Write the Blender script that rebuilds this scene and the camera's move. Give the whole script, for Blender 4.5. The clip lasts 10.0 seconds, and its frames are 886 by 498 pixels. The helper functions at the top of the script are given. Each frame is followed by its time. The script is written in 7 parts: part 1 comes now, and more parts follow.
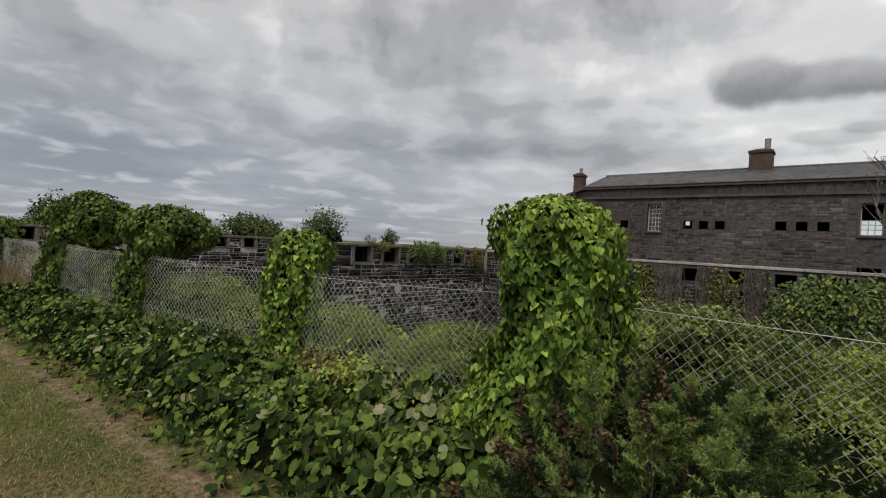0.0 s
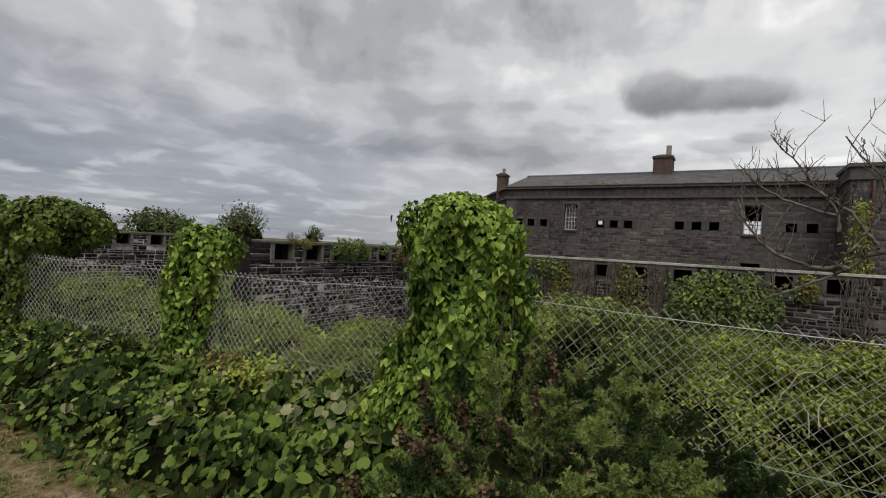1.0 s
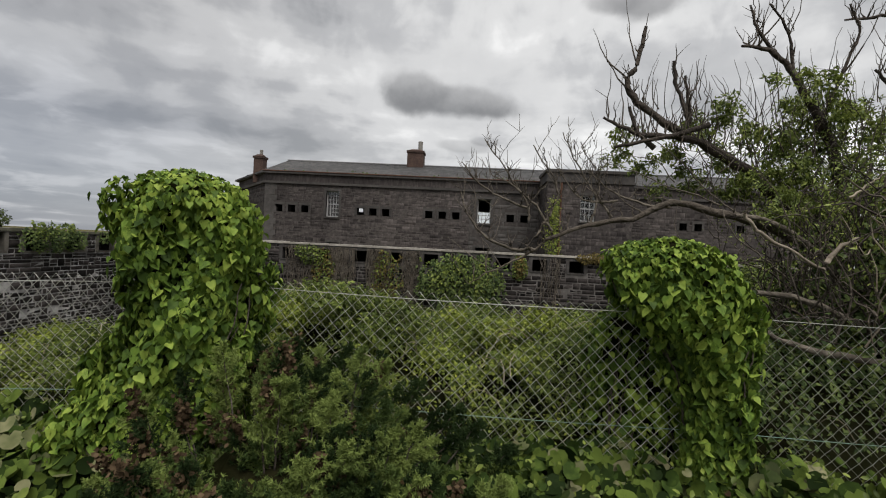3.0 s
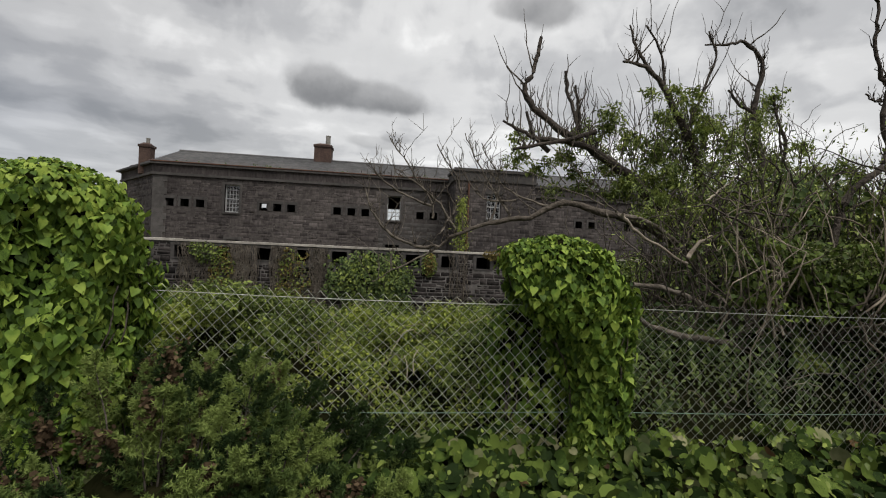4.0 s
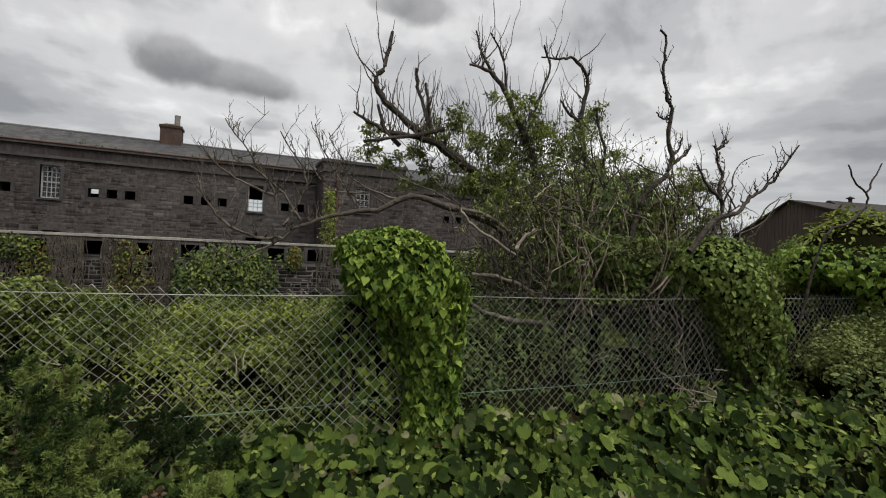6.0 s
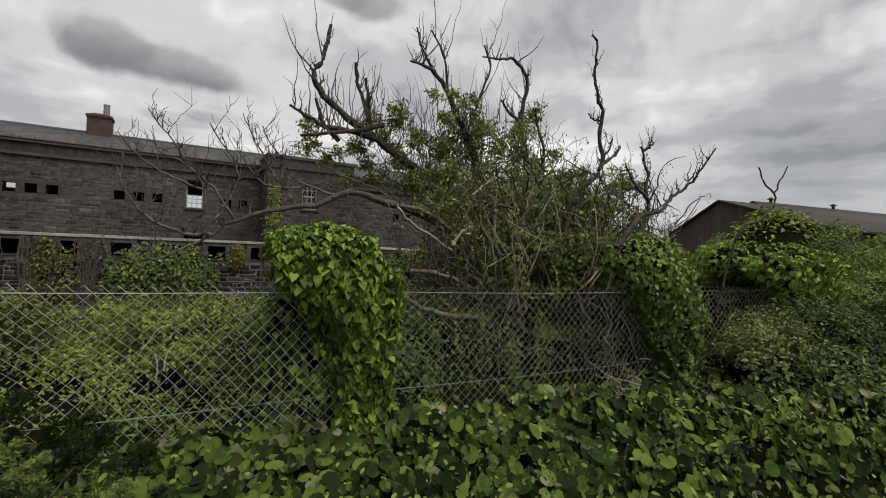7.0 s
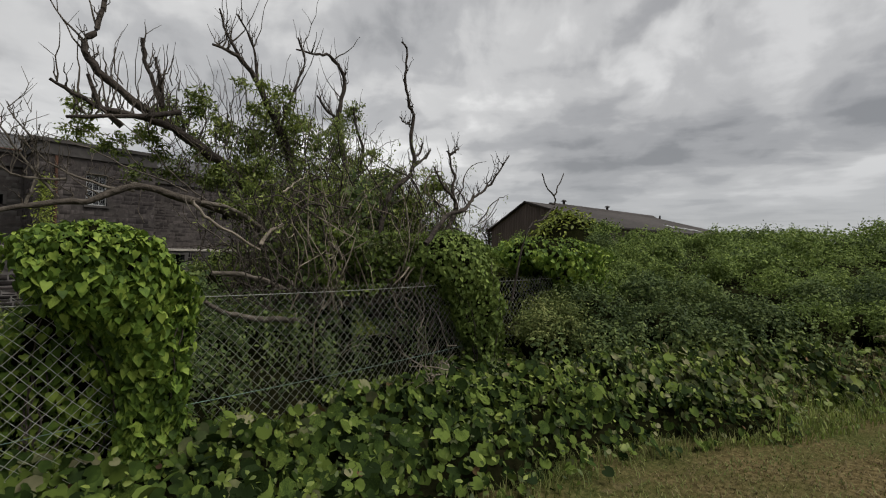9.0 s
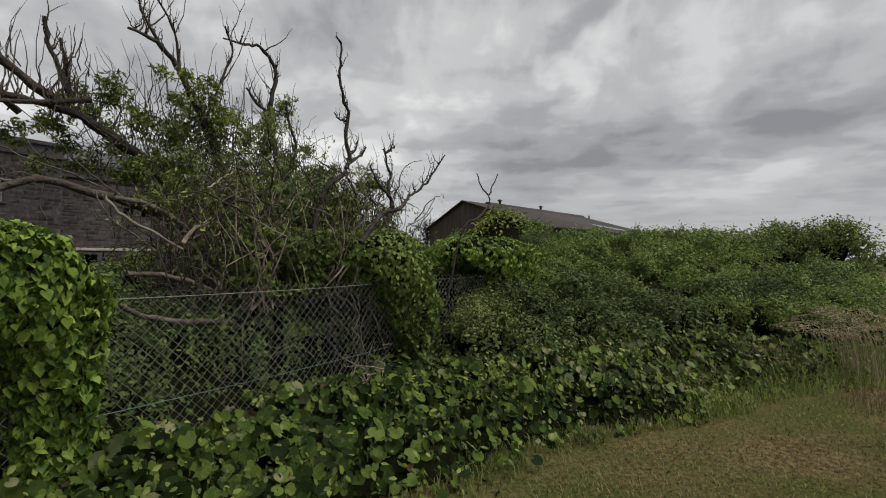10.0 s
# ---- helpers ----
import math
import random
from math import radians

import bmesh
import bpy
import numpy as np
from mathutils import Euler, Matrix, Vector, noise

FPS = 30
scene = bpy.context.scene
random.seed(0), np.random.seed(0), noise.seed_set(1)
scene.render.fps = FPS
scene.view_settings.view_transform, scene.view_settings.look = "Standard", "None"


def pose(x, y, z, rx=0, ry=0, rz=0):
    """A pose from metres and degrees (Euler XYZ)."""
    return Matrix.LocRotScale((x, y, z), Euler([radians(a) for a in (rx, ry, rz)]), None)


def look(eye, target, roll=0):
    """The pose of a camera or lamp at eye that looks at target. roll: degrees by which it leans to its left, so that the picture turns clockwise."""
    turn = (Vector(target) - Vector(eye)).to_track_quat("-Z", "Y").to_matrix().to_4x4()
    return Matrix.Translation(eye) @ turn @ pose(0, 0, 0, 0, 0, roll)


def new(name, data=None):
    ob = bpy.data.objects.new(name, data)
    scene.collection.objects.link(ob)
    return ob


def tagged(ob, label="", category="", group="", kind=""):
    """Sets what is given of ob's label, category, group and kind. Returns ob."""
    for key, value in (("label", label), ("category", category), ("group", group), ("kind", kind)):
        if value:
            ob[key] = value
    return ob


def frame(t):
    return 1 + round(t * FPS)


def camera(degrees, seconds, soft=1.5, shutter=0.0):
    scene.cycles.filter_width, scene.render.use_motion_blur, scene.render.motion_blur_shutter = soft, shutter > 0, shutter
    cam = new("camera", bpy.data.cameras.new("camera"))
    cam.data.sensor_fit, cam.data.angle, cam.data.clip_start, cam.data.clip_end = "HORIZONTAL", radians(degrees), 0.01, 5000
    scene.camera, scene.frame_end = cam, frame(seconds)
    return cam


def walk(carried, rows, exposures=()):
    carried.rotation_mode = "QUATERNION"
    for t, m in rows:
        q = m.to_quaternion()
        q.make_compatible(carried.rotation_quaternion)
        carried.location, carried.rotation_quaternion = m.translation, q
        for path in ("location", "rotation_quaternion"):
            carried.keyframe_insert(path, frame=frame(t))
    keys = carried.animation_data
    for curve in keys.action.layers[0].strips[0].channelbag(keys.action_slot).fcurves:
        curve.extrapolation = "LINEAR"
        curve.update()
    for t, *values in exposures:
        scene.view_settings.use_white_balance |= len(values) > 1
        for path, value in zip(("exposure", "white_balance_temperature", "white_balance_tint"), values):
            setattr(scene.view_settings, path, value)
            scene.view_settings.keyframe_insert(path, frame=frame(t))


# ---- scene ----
cam = camera(86.7, 10.0, soft=1.1)
PATH = [
    (0, (-0.017, 0.056, 1.527), (-1.302, 1.588, 1.514), 3.3),
    (0.5, (0.044, 0.088, 1.525), (-1.141, 1.699, 1.515), 3.4),
    (1, (0.123, 0.109, 1.523), (-0.913, 1.819, 1.518), 3.3),
    (1.5, (0.191, 0.121, 1.52), (-0.645, 1.938, 1.512), 3.2),
    (2, (0.227, 0.151, 1.513), (-0.37, 2.06, 1.504), 3.0),
    (2.5, (0.236, 0.182, 1.519), (-0.112, 2.152, 1.51), 3.0),
    (3, (0.273, 0.18, 1.519), (0.169, 2.177, 1.513), 2.9),
    (4.5, (0.377, 0.125, 1.534), (0.797, 2.081, 1.532), 2.5),
    (5, (0.45, 0.105, 1.539), (1.006, 2.026, 1.535), 2.4),
    (5.5, (0.522, 0.086, 1.528), (1.214, 1.963, 1.526), 2.6),
    (7, (0.7, -0.019, 1.509), (1.674, 1.729, 1.508), 2.6),
    (7.5, (0.756, -0.054, 1.503), (1.878, 1.602, 1.507), 2.3),
    (8, (0.795, -0.108, 1.504), (2.074, 1.429, 1.515), 1.8),
    (8.5, (0.802, -0.14, 1.51), (2.215, 1.275, 1.523), 1.4),
    (9, (0.809, -0.174, 1.509), (2.326, 1.129, 1.526), 1.3),
    (9.5, (0.809, -0.194, 1.515), (2.403, 1.013, 1.531), 1.2),
    (10, (0.813, -0.209, 1.506), (2.487, 0.885, 1.523), 1.1),
]
walk(cam, [(t, look(eye, target, roll)) for t, eye, target, roll in PATH], [(0, 0.0), (5.5, 0.0), (7.5, -0.12), (10, -0.22)])

# ---- world, sun ----
world = bpy.data.worlds.new("overcast_sky")
scene.world = world
world.use_nodes = True
wn, wl = world.node_tree.nodes, world.node_tree.links
wn.clear()


def wnode(kind, **values):
    n = wn.new(kind)
    for k, v in values.items():
        n.inputs[k].default_value = v
    return n


def wmath(op, a, b=None, clamp=False):
    n = wn.new("ShaderNodeMath")
    n.operation, n.use_clamp = op, clamp
    for k, v in enumerate((a, b)):
        if v is None:
            continue
        if isinstance(v, (int, float)):
            n.inputs[k].default_value = v
        else:
            wl.new(v, n.inputs[k])
    return n.outputs[0]


def wramp(fac, *stops):
    n = wn.new("ShaderNodeValToRGB")
    n.color_ramp.interpolation = "EASE"
    while len(n.color_ramp.elements) < len(stops):
        n.color_ramp.elements.new(0.5)
    for e, (p, c) in zip(n.color_ramp.elements, stops):
        e.position, e.color = p, (*c, 1)
    wl.new(fac, n.inputs[0])
    return n.outputs[0]


def wmix(fac, a, b, blend="MIX"):
    n = wn.new("ShaderNodeMix")
    n.data_type, n.blend_type = "RGBA", blend
    for k, v in ((0, fac), (6, a), (7, b)):
        if isinstance(v, (int, float)):
            n.inputs[k].default_value = v
        elif isinstance(v, tuple):
            n.inputs[k].default_value = (*v, 1)
        else:
            wl.new(v, n.inputs[k])
    return n.outputs[2]


SUN_ELEVATION, SUN_AZIMUTH = 62.0, 160.0  # degrees; azimuth from +y towards +x
sky = wn.new("ShaderNodeTexSky")
sky.sky_type, sky.sun_disc = "NISHITA", False
sky.sun_elevation, sky.sun_rotation = radians(SUN_ELEVATION), radians(SUN_AZIMUTH)
way = wn.new("ShaderNodeTexCoord").outputs["Generated"]
sep = wn.new("ShaderNodeSeparateXYZ")
wl.new(way, sep.inputs[0])
DX, DY, DZ = sep.outputs
height = wmath("MAXIMUM", DZ, 0.0)


def sky_map(across, up):
    """Sky coordinates that flatten towards the horizon, as layered cloud does."""
    n = wn.new("ShaderNodeCombineXYZ")
    wl.new(wmath("MULTIPLY", azimuth, across), n.inputs[0])
    wl.new(wmath("DIVIDE", up, wmath("ADD", height, 0.2)), n.inputs[1])
    return n.outputs[0]


azimuth = wmath("ARCTAN2", DX, DY)


def cloud_noise(base, scale, detail, rough, offset, warp=0.3):
    m = wn.new("ShaderNodeMapping")
    m.inputs["Location"].default_value = offset
    wl.new(base, m.inputs[0])
    n = wnode("ShaderNodeTexNoise", Scale=scale, Detail=detail, Roughness=rough, Distortion=warp)
    wl.new(m.outputs[0], n.inputs["Vector"])
    return n.outputs["Fac"]


lump = cloud_noise(sky_map(1.6, 0.85), 1.7, 6.0, 0.48, (3.1, 1.7, 0.0))
band = cloud_noise(sky_map(0.8, 1.5), 1.9, 7.0, 0.5, (7.3, 2.2, 4.0))
fine = cloud_noise(sky_map(6.5, 2.4), 1.5, 6.0, 0.5, (1.3, 5.2, 2.0))
mixd = wmath("ADD", wmath("MULTIPLY", lump, 0.46), wmath("ADD", wmath("MULTIPLY", band, 0.26), wmath("MULTIPLY", fine, 0.28)))
grey = wramp(mixd, (0.38, (0.31, 0.312, 0.318)), (0.455, (0.44, 0.44, 0.444)), (0.53, (0.60, 0.597, 0.593)), (0.61, (0.80, 0.795, 0.785)))
nish = wmix(1.0, sky.outputs[0], (0.12, 0.12, 0.12), "MULTIPLY")
west = wramp(wmath("ADD", wmath("MULTIPLY", DX, -0.5), 0.5), (0.63, (0, 0, 0)), (0.90, (1, 1, 1)))
low = wramp(height, (0.05, (1, 1, 1)), (0.42, (0, 0, 0)))
blue = wmath("MULTIPLY", west, low)
clouds = wmix(wmath("MULTIPLY", blue, 0.75), grey, (0.265, 0.292, 0.35))
clouds = wmix(wmath("MULTIPLY", wmath("MULTIPLY", blue, wramp(fine, (0.50, (0, 0, 0)), (0.66, (1, 1, 1)))), 0.7), clouds, (0.62, 0.63, 0.66))
# paler towards the horizon on the sun's side
pale = wramp(height, (0.0, (1, 1, 1)), (0.20, (0, 0, 0)))
clouds = wmix(wmath("MULTIPLY", wmath("MULTIPLY", pale, wmath("SUBTRACT", 1.0, west)), 0.75), clouds, (0.54, 0.55, 0.57))


def cloud_at(x, y, z, width, tall, slope, rough=0.8, grain=9.0):
    """A low cloud round one direction of the sky: its cover, 0 to 1, and the height within it."""
    d = Vector((x, y, z)).normalized()
    right = Vector((d.y, -d.x, 0)).normalized()
    up = right.cross(d)
    rr, uu = right + up * slope, up - right * slope

    def dot(v):
        n = wn.new("ShaderNodeVectorMath")
        n.operation = "DOT_PRODUCT"
        wl.new(way, n.inputs[0])
        n.inputs[1].default_value = v
        return n.outputs["Value"]

    a = wmath("DIVIDE", dot(rr), width)
    b = wmath("DIVIDE", dot(uu), tall)
    ahead = wmath("GREATER_THAN", dot(d), 0.3)
    r = wmath("SQRT", wmath("ADD", wmath("MULTIPLY", a, a), wmath("MULTIPLY", b, b)))
    n = wnode("ShaderNodeTexNoise", Scale=grain, Detail=8.0, Roughness=0.55)
    wl.new(way, n.inputs["Vector"])
    r = wmath("ADD", r, wmath("MULTIPLY", wmath("SUBTRACT", n.outputs["Fac"], 0.5), rough))
    cover = wramp(r, (0.55, (1, 1, 1)), (1.05, (0, 0, 0)))
    return wmath("MULTIPLY", wmath("MULTIPLY", cover, ahead), 0.9), wmath("ADD", wmath("MULTIPLY", b, 0.5), 0.5)


# brightest in the north, darker eastwards
glow = wn.new("ShaderNodeVectorMath")
glow.operation = "DOT_PRODUCT"
wl.new(way, glow.inputs[0])
glow.inputs[1].default_value = Vector((0.30, 0.80, 0.50)).normalized()
clouds = wmix(1.0, clouds, wramp(glow.outputs["Value"], (0.62, (0.97, 0.97, 0.975)), (1.0, (1.32, 1.32, 1.315))), "MULTIPLY")
# a bright rift in the east, a pale fringe and a dark low cloud in the north, smaller ones round it
rift, _ = cloud_at(0.876, 0.28, 0.385, 0.20, 0.13, 0.5, 1.3, 7.0)
tear = wramp(wmath("ADD", wmath("MULTIPLY", lump, 0.5), wmath("MULTIPLY", fine, 0.5)), (0.46, (0, 0, 0)), (0.58, (1, 1, 1)))
clouds = wmix(wmath("MULTIPLY", wmath("MULTIPLY", rift, tear), 0.6), clouds, (0.90, 0.895, 0.885))
fringe, _ = cloud_at(-0.04, 0.948, 0.318, 0.27, 0.10, -0.07)
clouds = wmix(wmath("MULTIPLY", fringe, 0.6), clouds, (0.68, 0.677, 0.672))
puff = wnode("ShaderNodeTexNoise", Scale=22.0, Detail=6.0, Roughness=0.55)
wl.new(way, puff.inputs["Vector"])
for x, y, z, width, tall, most in ((-0.05, 0.953, 0.300, 0.155, 0.040, 1.0), (-0.118, 0.941, 0.309, 0.085, 0.050, 1.0), (0.02, 0.957, 0.292, 0.075, 0.024, 0.7), (0.288, 0.845, 0.46, 0.09, 0.045, 0.8), (0.235, 0.86, 0.46, 0.06, 0.03, 0.6), (-0.017, 0.978, 0.212, 0.075, 0.016, 0.45), (0.03, 0.974, 0.222, 0.04, 0.012, 0.4)):
    cover, rise = cloud_at(x, y, z, width, tall, -0.07, 0.75, 13.0)
    shade = wramp(wmath("ADD", wmath("MULTIPLY", rise, 0.6), wmath("MULTIPLY", puff.outputs["Fac"], 0.5)), (0.30, (0.235, 0.232, 0.23)), (0.85, (0.46, 0.455, 0.45)))
    clouds = wmix(wmath("MULTIPLY", cover, most), clouds, shade)
full = wmix(0.93, nish, clouds)
back = wnode("ShaderNodeBackground", Strength=1.0)
wl.new(full, back.inputs[0])
wout = wn.new("ShaderNodeOutputWorld")
wl.new(back.outputs[0], wout.inputs[0])

sun = new("sun", bpy.data.lights.new("sun", "SUN"))
sun.data.energy, sun.data.angle, sun.data.color = 3.35, radians(50), (1.0, 0.96, 0.9)
az, el = radians(SUN_AZIMUTH), radians(SUN_ELEVATION)
sun.matrix_world = look(Vector((math.sin(az) * math.cos(el), math.cos(az) * math.cos(el), math.sin(el))) * 50, (0, 0, 0))

# ---- materials ----


def material(name, colors, scale=6.0, rough=0.8, bump=0.2, vary=0.0, by="island", thin=0.0, gloss=0.3, metal=0.0, big=0.0, detail=6.0, squash=(1, 1, 1)):
    """colors: dark to light, blended by noise at two scales; vary: lightness spread from piece to piece; thin: light let through."""
    m = bpy.data.materials.new(name)
    m.use_nodes = True
    n, l = m.node_tree.nodes, m.node_tree.links
    n.clear()
    out, p = n.new("ShaderNodeOutputMaterial"), n.new("ShaderNodeBsdfPrincipled")
    tc = n.new("ShaderNodeTexCoord")
    mp = n.new("ShaderNodeMapping")
    mp.inputs["Scale"].default_value = squash
    l.new(tc.outputs["Object"], mp.inputs[0])
    t1, t2 = n.new("ShaderNodeTexNoise"), n.new("ShaderNodeTexNoise")
    t1.inputs["Scale"].default_value, t1.inputs["Detail"].default_value = scale, detail
    t2.inputs["Scale"].default_value, t2.inputs["Detail"].default_value = big or scale * 0.13, 4
    l.new(mp.outputs[0], t1.inputs["Vector"])
    l.new(mp.outputs[0], t2.inputs["Vector"])
    add = n.new("ShaderNodeMath")
    add.operation = "ADD"
    half = n.new("ShaderNodeMath")
    half.operation, half.inputs[1].default_value = "MULTIPLY", 0.5
    l.new(t1.outputs["Fac"], add.inputs[0])
    l.new(t2.outputs["Fac"], add.inputs[1])
    l.new(add.outputs[0], half.inputs[0])
    fac = half.outputs[0]
    if vary:
        src = n.new("ShaderNodeNewGeometry").outputs["Random Per Island"] if by == "island" else n.new("ShaderNodeObjectInfo").outputs["Random"]
        sub = n.new("ShaderNodeMath")
        sub.operation = "MULTIPLY_ADD"
        sub.inputs[1].default_value, sub.inputs[2].default_value = vary, -vary / 2
        l.new(src, sub.inputs[0])
        more = n.new("ShaderNodeMath")
        more.operation = "ADD"
        l.new(fac, more.inputs[0])
        l.new(sub.outputs[0], more.inputs[1])
        fac = more.outputs[0]
    ramp = n.new("ShaderNodeValToRGB")
    while len(ramp.color_ramp.elements) < len(colors):
        ramp.color_ramp.elements.new(0.5)
    for k, (e, c) in enumerate(zip(ramp.color_ramp.elements, colors)):
        e.position, e.color = 0.30 + 0.40 * k / (len(colors) - 1), (*c, 1)
    l.new(fac, ramp.inputs[0])
    l.new(ramp.outputs[0], p.inputs["Base Color"])
    p.inputs["Roughness"].default_value, p.inputs["Metallic"].default_value = rough, metal
    p.inputs["Specular IOR Level"].default_value = gloss
    if bump:
        b = n.new("ShaderNodeBump")
        b.inputs["Strength"].default_value, b.inputs["Distance"].default_value = bump, 0.05
        l.new(t1.outputs["Fac"], b.inputs["Height"])
        l.new(b.outputs[0], p.inputs["Normal"])
    if thin:
        tr, mx = n.new("ShaderNodeBsdfTranslucent"), n.new("ShaderNodeMixShader")
        l.new(ramp.outputs[0], tr.inputs[0])
        mx.inputs[0].default_value = thin
        l.new(p.outputs[0], mx.inputs[1])
        l.new(tr.outputs[0], mx.inputs[2])
        l.new(mx.outputs[0], out.inputs[0])
    else:
        l.new(p.outputs[0], out.inputs[0])
    return m


def leafy(name, *colors, vary=0.34, rough=0.5, thin=0.2, gloss=0.22, by="island"):
    return material(name, colors, scale=14, rough=rough, bump=0.0, vary=vary, by=by, thin=thin, gloss=gloss, big=1.3)


M_IVY = leafy("ivy_leaf", (0.038, 0.069, 0.014), (0.115, 0.188, 0.030), (0.29, 0.375, 0.070), vary=0.36, rough=0.5, gloss=0.1)
M_IVY_PART = leafy("single_ivy_leaf", (0.038, 0.069, 0.014), (0.115, 0.188, 0.030), (0.29, 0.375, 0.070), vary=0.36, rough=0.5, gloss=0.1, by="object")
M_IVY_DARK = leafy("dark_ivy_leaf", (0.036, 0.054, 0.013), (0.08, 0.12, 0.022), (0.16, 0.205, 0.042), rough=0.5, gloss=0.14)
M_ROUND = leafy("heliotrope_leaf", (0.012, 0.022, 0.006), (0.034, 0.058, 0.012), (0.104, 0.146, 0.030), vary=0.6, rough=0.7, gloss=0.05, thin=0.1)
M_ROUND_PART = leafy("single_heliotrope_leaf", (0.012, 0.022, 0.006), (0.034, 0.058, 0.012), (0.104, 0.146, 0.030), vary=0.6, rough=0.7, gloss=0.05, thin=0.1, by="object")
M_PALE = leafy("withered_leaf", (0.06, 0.075, 0.032), (0.13, 0.14, 0.065), (0.24, 0.23, 0.13), rough=0.8, gloss=0.05, thin=0.1)
M_BROWN = leafy("brown_leaf", (0.06, 0.035, 0.018), (0.13, 0.075, 0.035), (0.2, 0.13, 0.06), rough=0.8)
M_BRAMBLE = leafy("bramble_leaf", (0.032, 0.048, 0.012), (0.098, 0.136, 0.027), (0.225, 0.275, 0.056), vary=0.4)
M_BRAMBLE_TIP = leafy("young_bramble_leaf", (0.075, 0.10, 0.016), (0.165, 0.21, 0.031), (0.30, 0.34, 0.060))
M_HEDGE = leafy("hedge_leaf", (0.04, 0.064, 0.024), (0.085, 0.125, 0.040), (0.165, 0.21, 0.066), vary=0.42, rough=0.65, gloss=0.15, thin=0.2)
# Lighter hedge leaf: a paler tone that also stands for the lit tops.
M_HEDGE_LIGHT = leafy("lighter_hedge_leaf", (0.062, 0.092, 0.023), (0.128, 0.185, 0.042), (0.235, 0.305, 0.079), vary=0.42, rough=0.65, gloss=0.15, thin=0.2)
M_BLUELEAF = leafy("blue_green_leaf", (0.028, 0.046, 0.018), (0.066, 0.098, 0.033), (0.135, 0.175, 0.057), vary=0.42, rough=0.65, gloss=0.15, thin=0.2)
M_GREYLEAF = leafy("grey_green_leaf", (0.06, 0.08, 0.025), (0.13, 0.165, 0.050), (0.25, 0.275, 0.099), vary=0.42, rough=0.65, gloss=0.1, thin=0.2)
# Leaf colour darkened to stand for foliage in shade.
M_SHADE = leafy("shade_dark_leaf", (0.025, 0.036, 0.014), (0.055, 0.075, 0.025), (0.11, 0.135, 0.045), vary=0.42, rough=0.6, gloss=0.2, thin=0.2)
M_GORSE = material("gorse_spine", [(0.019, 0.034, 0.011), (0.066, 0.102, 0.029), (0.18, 0.232, 0.064)], 20, 0.7, 0.0, vary=0.75, by="object", thin=0.2, gloss=0.08, big=3.0)
M_SEED = leafy("seed_head", (0.034, 0.023, 0.014), (0.075, 0.052, 0.031), (0.16, 0.112, 0.068), rough=0.9, gloss=0.05)
M_TREELEAF = leafy("tree_leaf", (0.052, 0.077, 0.018), (0.14, 0.183, 0.042), (0.29, 0.34, 0.085))
M_FARLEAF = leafy("far_tree_leaf", (0.034, 0.048, 0.020), (0.068, 0.092, 0.033), (0.125, 0.155, 0.054), rough=0.8, thin=0.15, gloss=0.05)
M_GRASS = leafy("grass_blade", (0.07, 0.095, 0.023), (0.135, 0.165, 0.040), (0.23, 0.225, 0.086), rough=0.6)
M_VERGE = leafy("verge_grass_blade", (0.085, 0.125, 0.024), (0.17, 0.225, 0.046), (0.28, 0.32, 0.085), rough=0.6)
M_OCHRE = leafy("ochre_creeper_leaf", (0.06, 0.045, 0.018), (0.13, 0.10, 0.035), (0.22, 0.18, 0.06), rough=0.8, gloss=0.1)
M_STRAW = leafy("dry_grass", (0.09, 0.072, 0.036), (0.165, 0.13, 0.067), (0.26, 0.21, 0.12), rough=0.8, gloss=0.1)
M_EAR = leafy("pale_dry_ear", (0.20, 0.17, 0.10), (0.34, 0.29, 0.18), (0.48, 0.42, 0.28), rough=0.8, gloss=0.1)
# Near-black fill under the leaves: the shade of the gaps, put into colour.
M_GAP_SHADE = material("undergrowth_shade", [(0.004, 0.0045, 0.002), (0.009, 0.010, 0.004), (0.02, 0.019, 0.009)], 9, 1.0, 0.8, gloss=0.0)
M_BARK = material("grey_bark", [(0.035, 0.029, 0.023), (0.07, 0.058, 0.046), (0.14, 0.118, 0.098)], 18, 0.9, 0.8, big=2.0)
M_BARK_DARK = material("dark_dead_bark", [(0.022, 0.018, 0.015), (0.045, 0.036, 0.03), (0.09, 0.075, 0.062)], 18, 0.9, 0.8, big=2.0)
M_STEM = material("dry_stem", [(0.06, 0.048, 0.035), (0.16, 0.132, 0.098), (0.34, 0.295, 0.23)], 12, 0.85, 0.4, vary=0.7)
M_BARK_PALE = material("pale_grey_bark", [(0.05, 0.042, 0.034), (0.108, 0.092, 0.074), (0.23, 0.20, 0.165)], 14, 0.9, 0.9, big=3.0)
M_WOOD = material("bare_pale_wood", [(0.14, 0.115, 0.088), (0.23, 0.195, 0.155), (0.33, 0.29, 0.24)], 14, 0.85, 0.5)
M_STONE = material("dark_weathered_stone", [(0.026, 0.0225, 0.0225), (0.056, 0.0485, 0.047), (0.115, 0.100, 0.095)], 7, 0.88, 0.6, vary=0.22, big=0.3, squash=(1, 1, 0.35), gloss=0.15)
M_STONE_PART = material("dark_rubble_stone", [(0.010, 0.009, 0.009), (0.025, 0.022, 0.021), (0.060, 0.052, 0.050)], 5, 0.9, 0.6, vary=0.4, by="object", gloss=0.1)
M_RUBBLE = material("dark_rubble", [(0.010, 0.009, 0.009), (0.025, 0.022, 0.021), (0.060, 0.052, 0.050)], 5, 0.9, 0.6, vary=0.4, gloss=0.1)
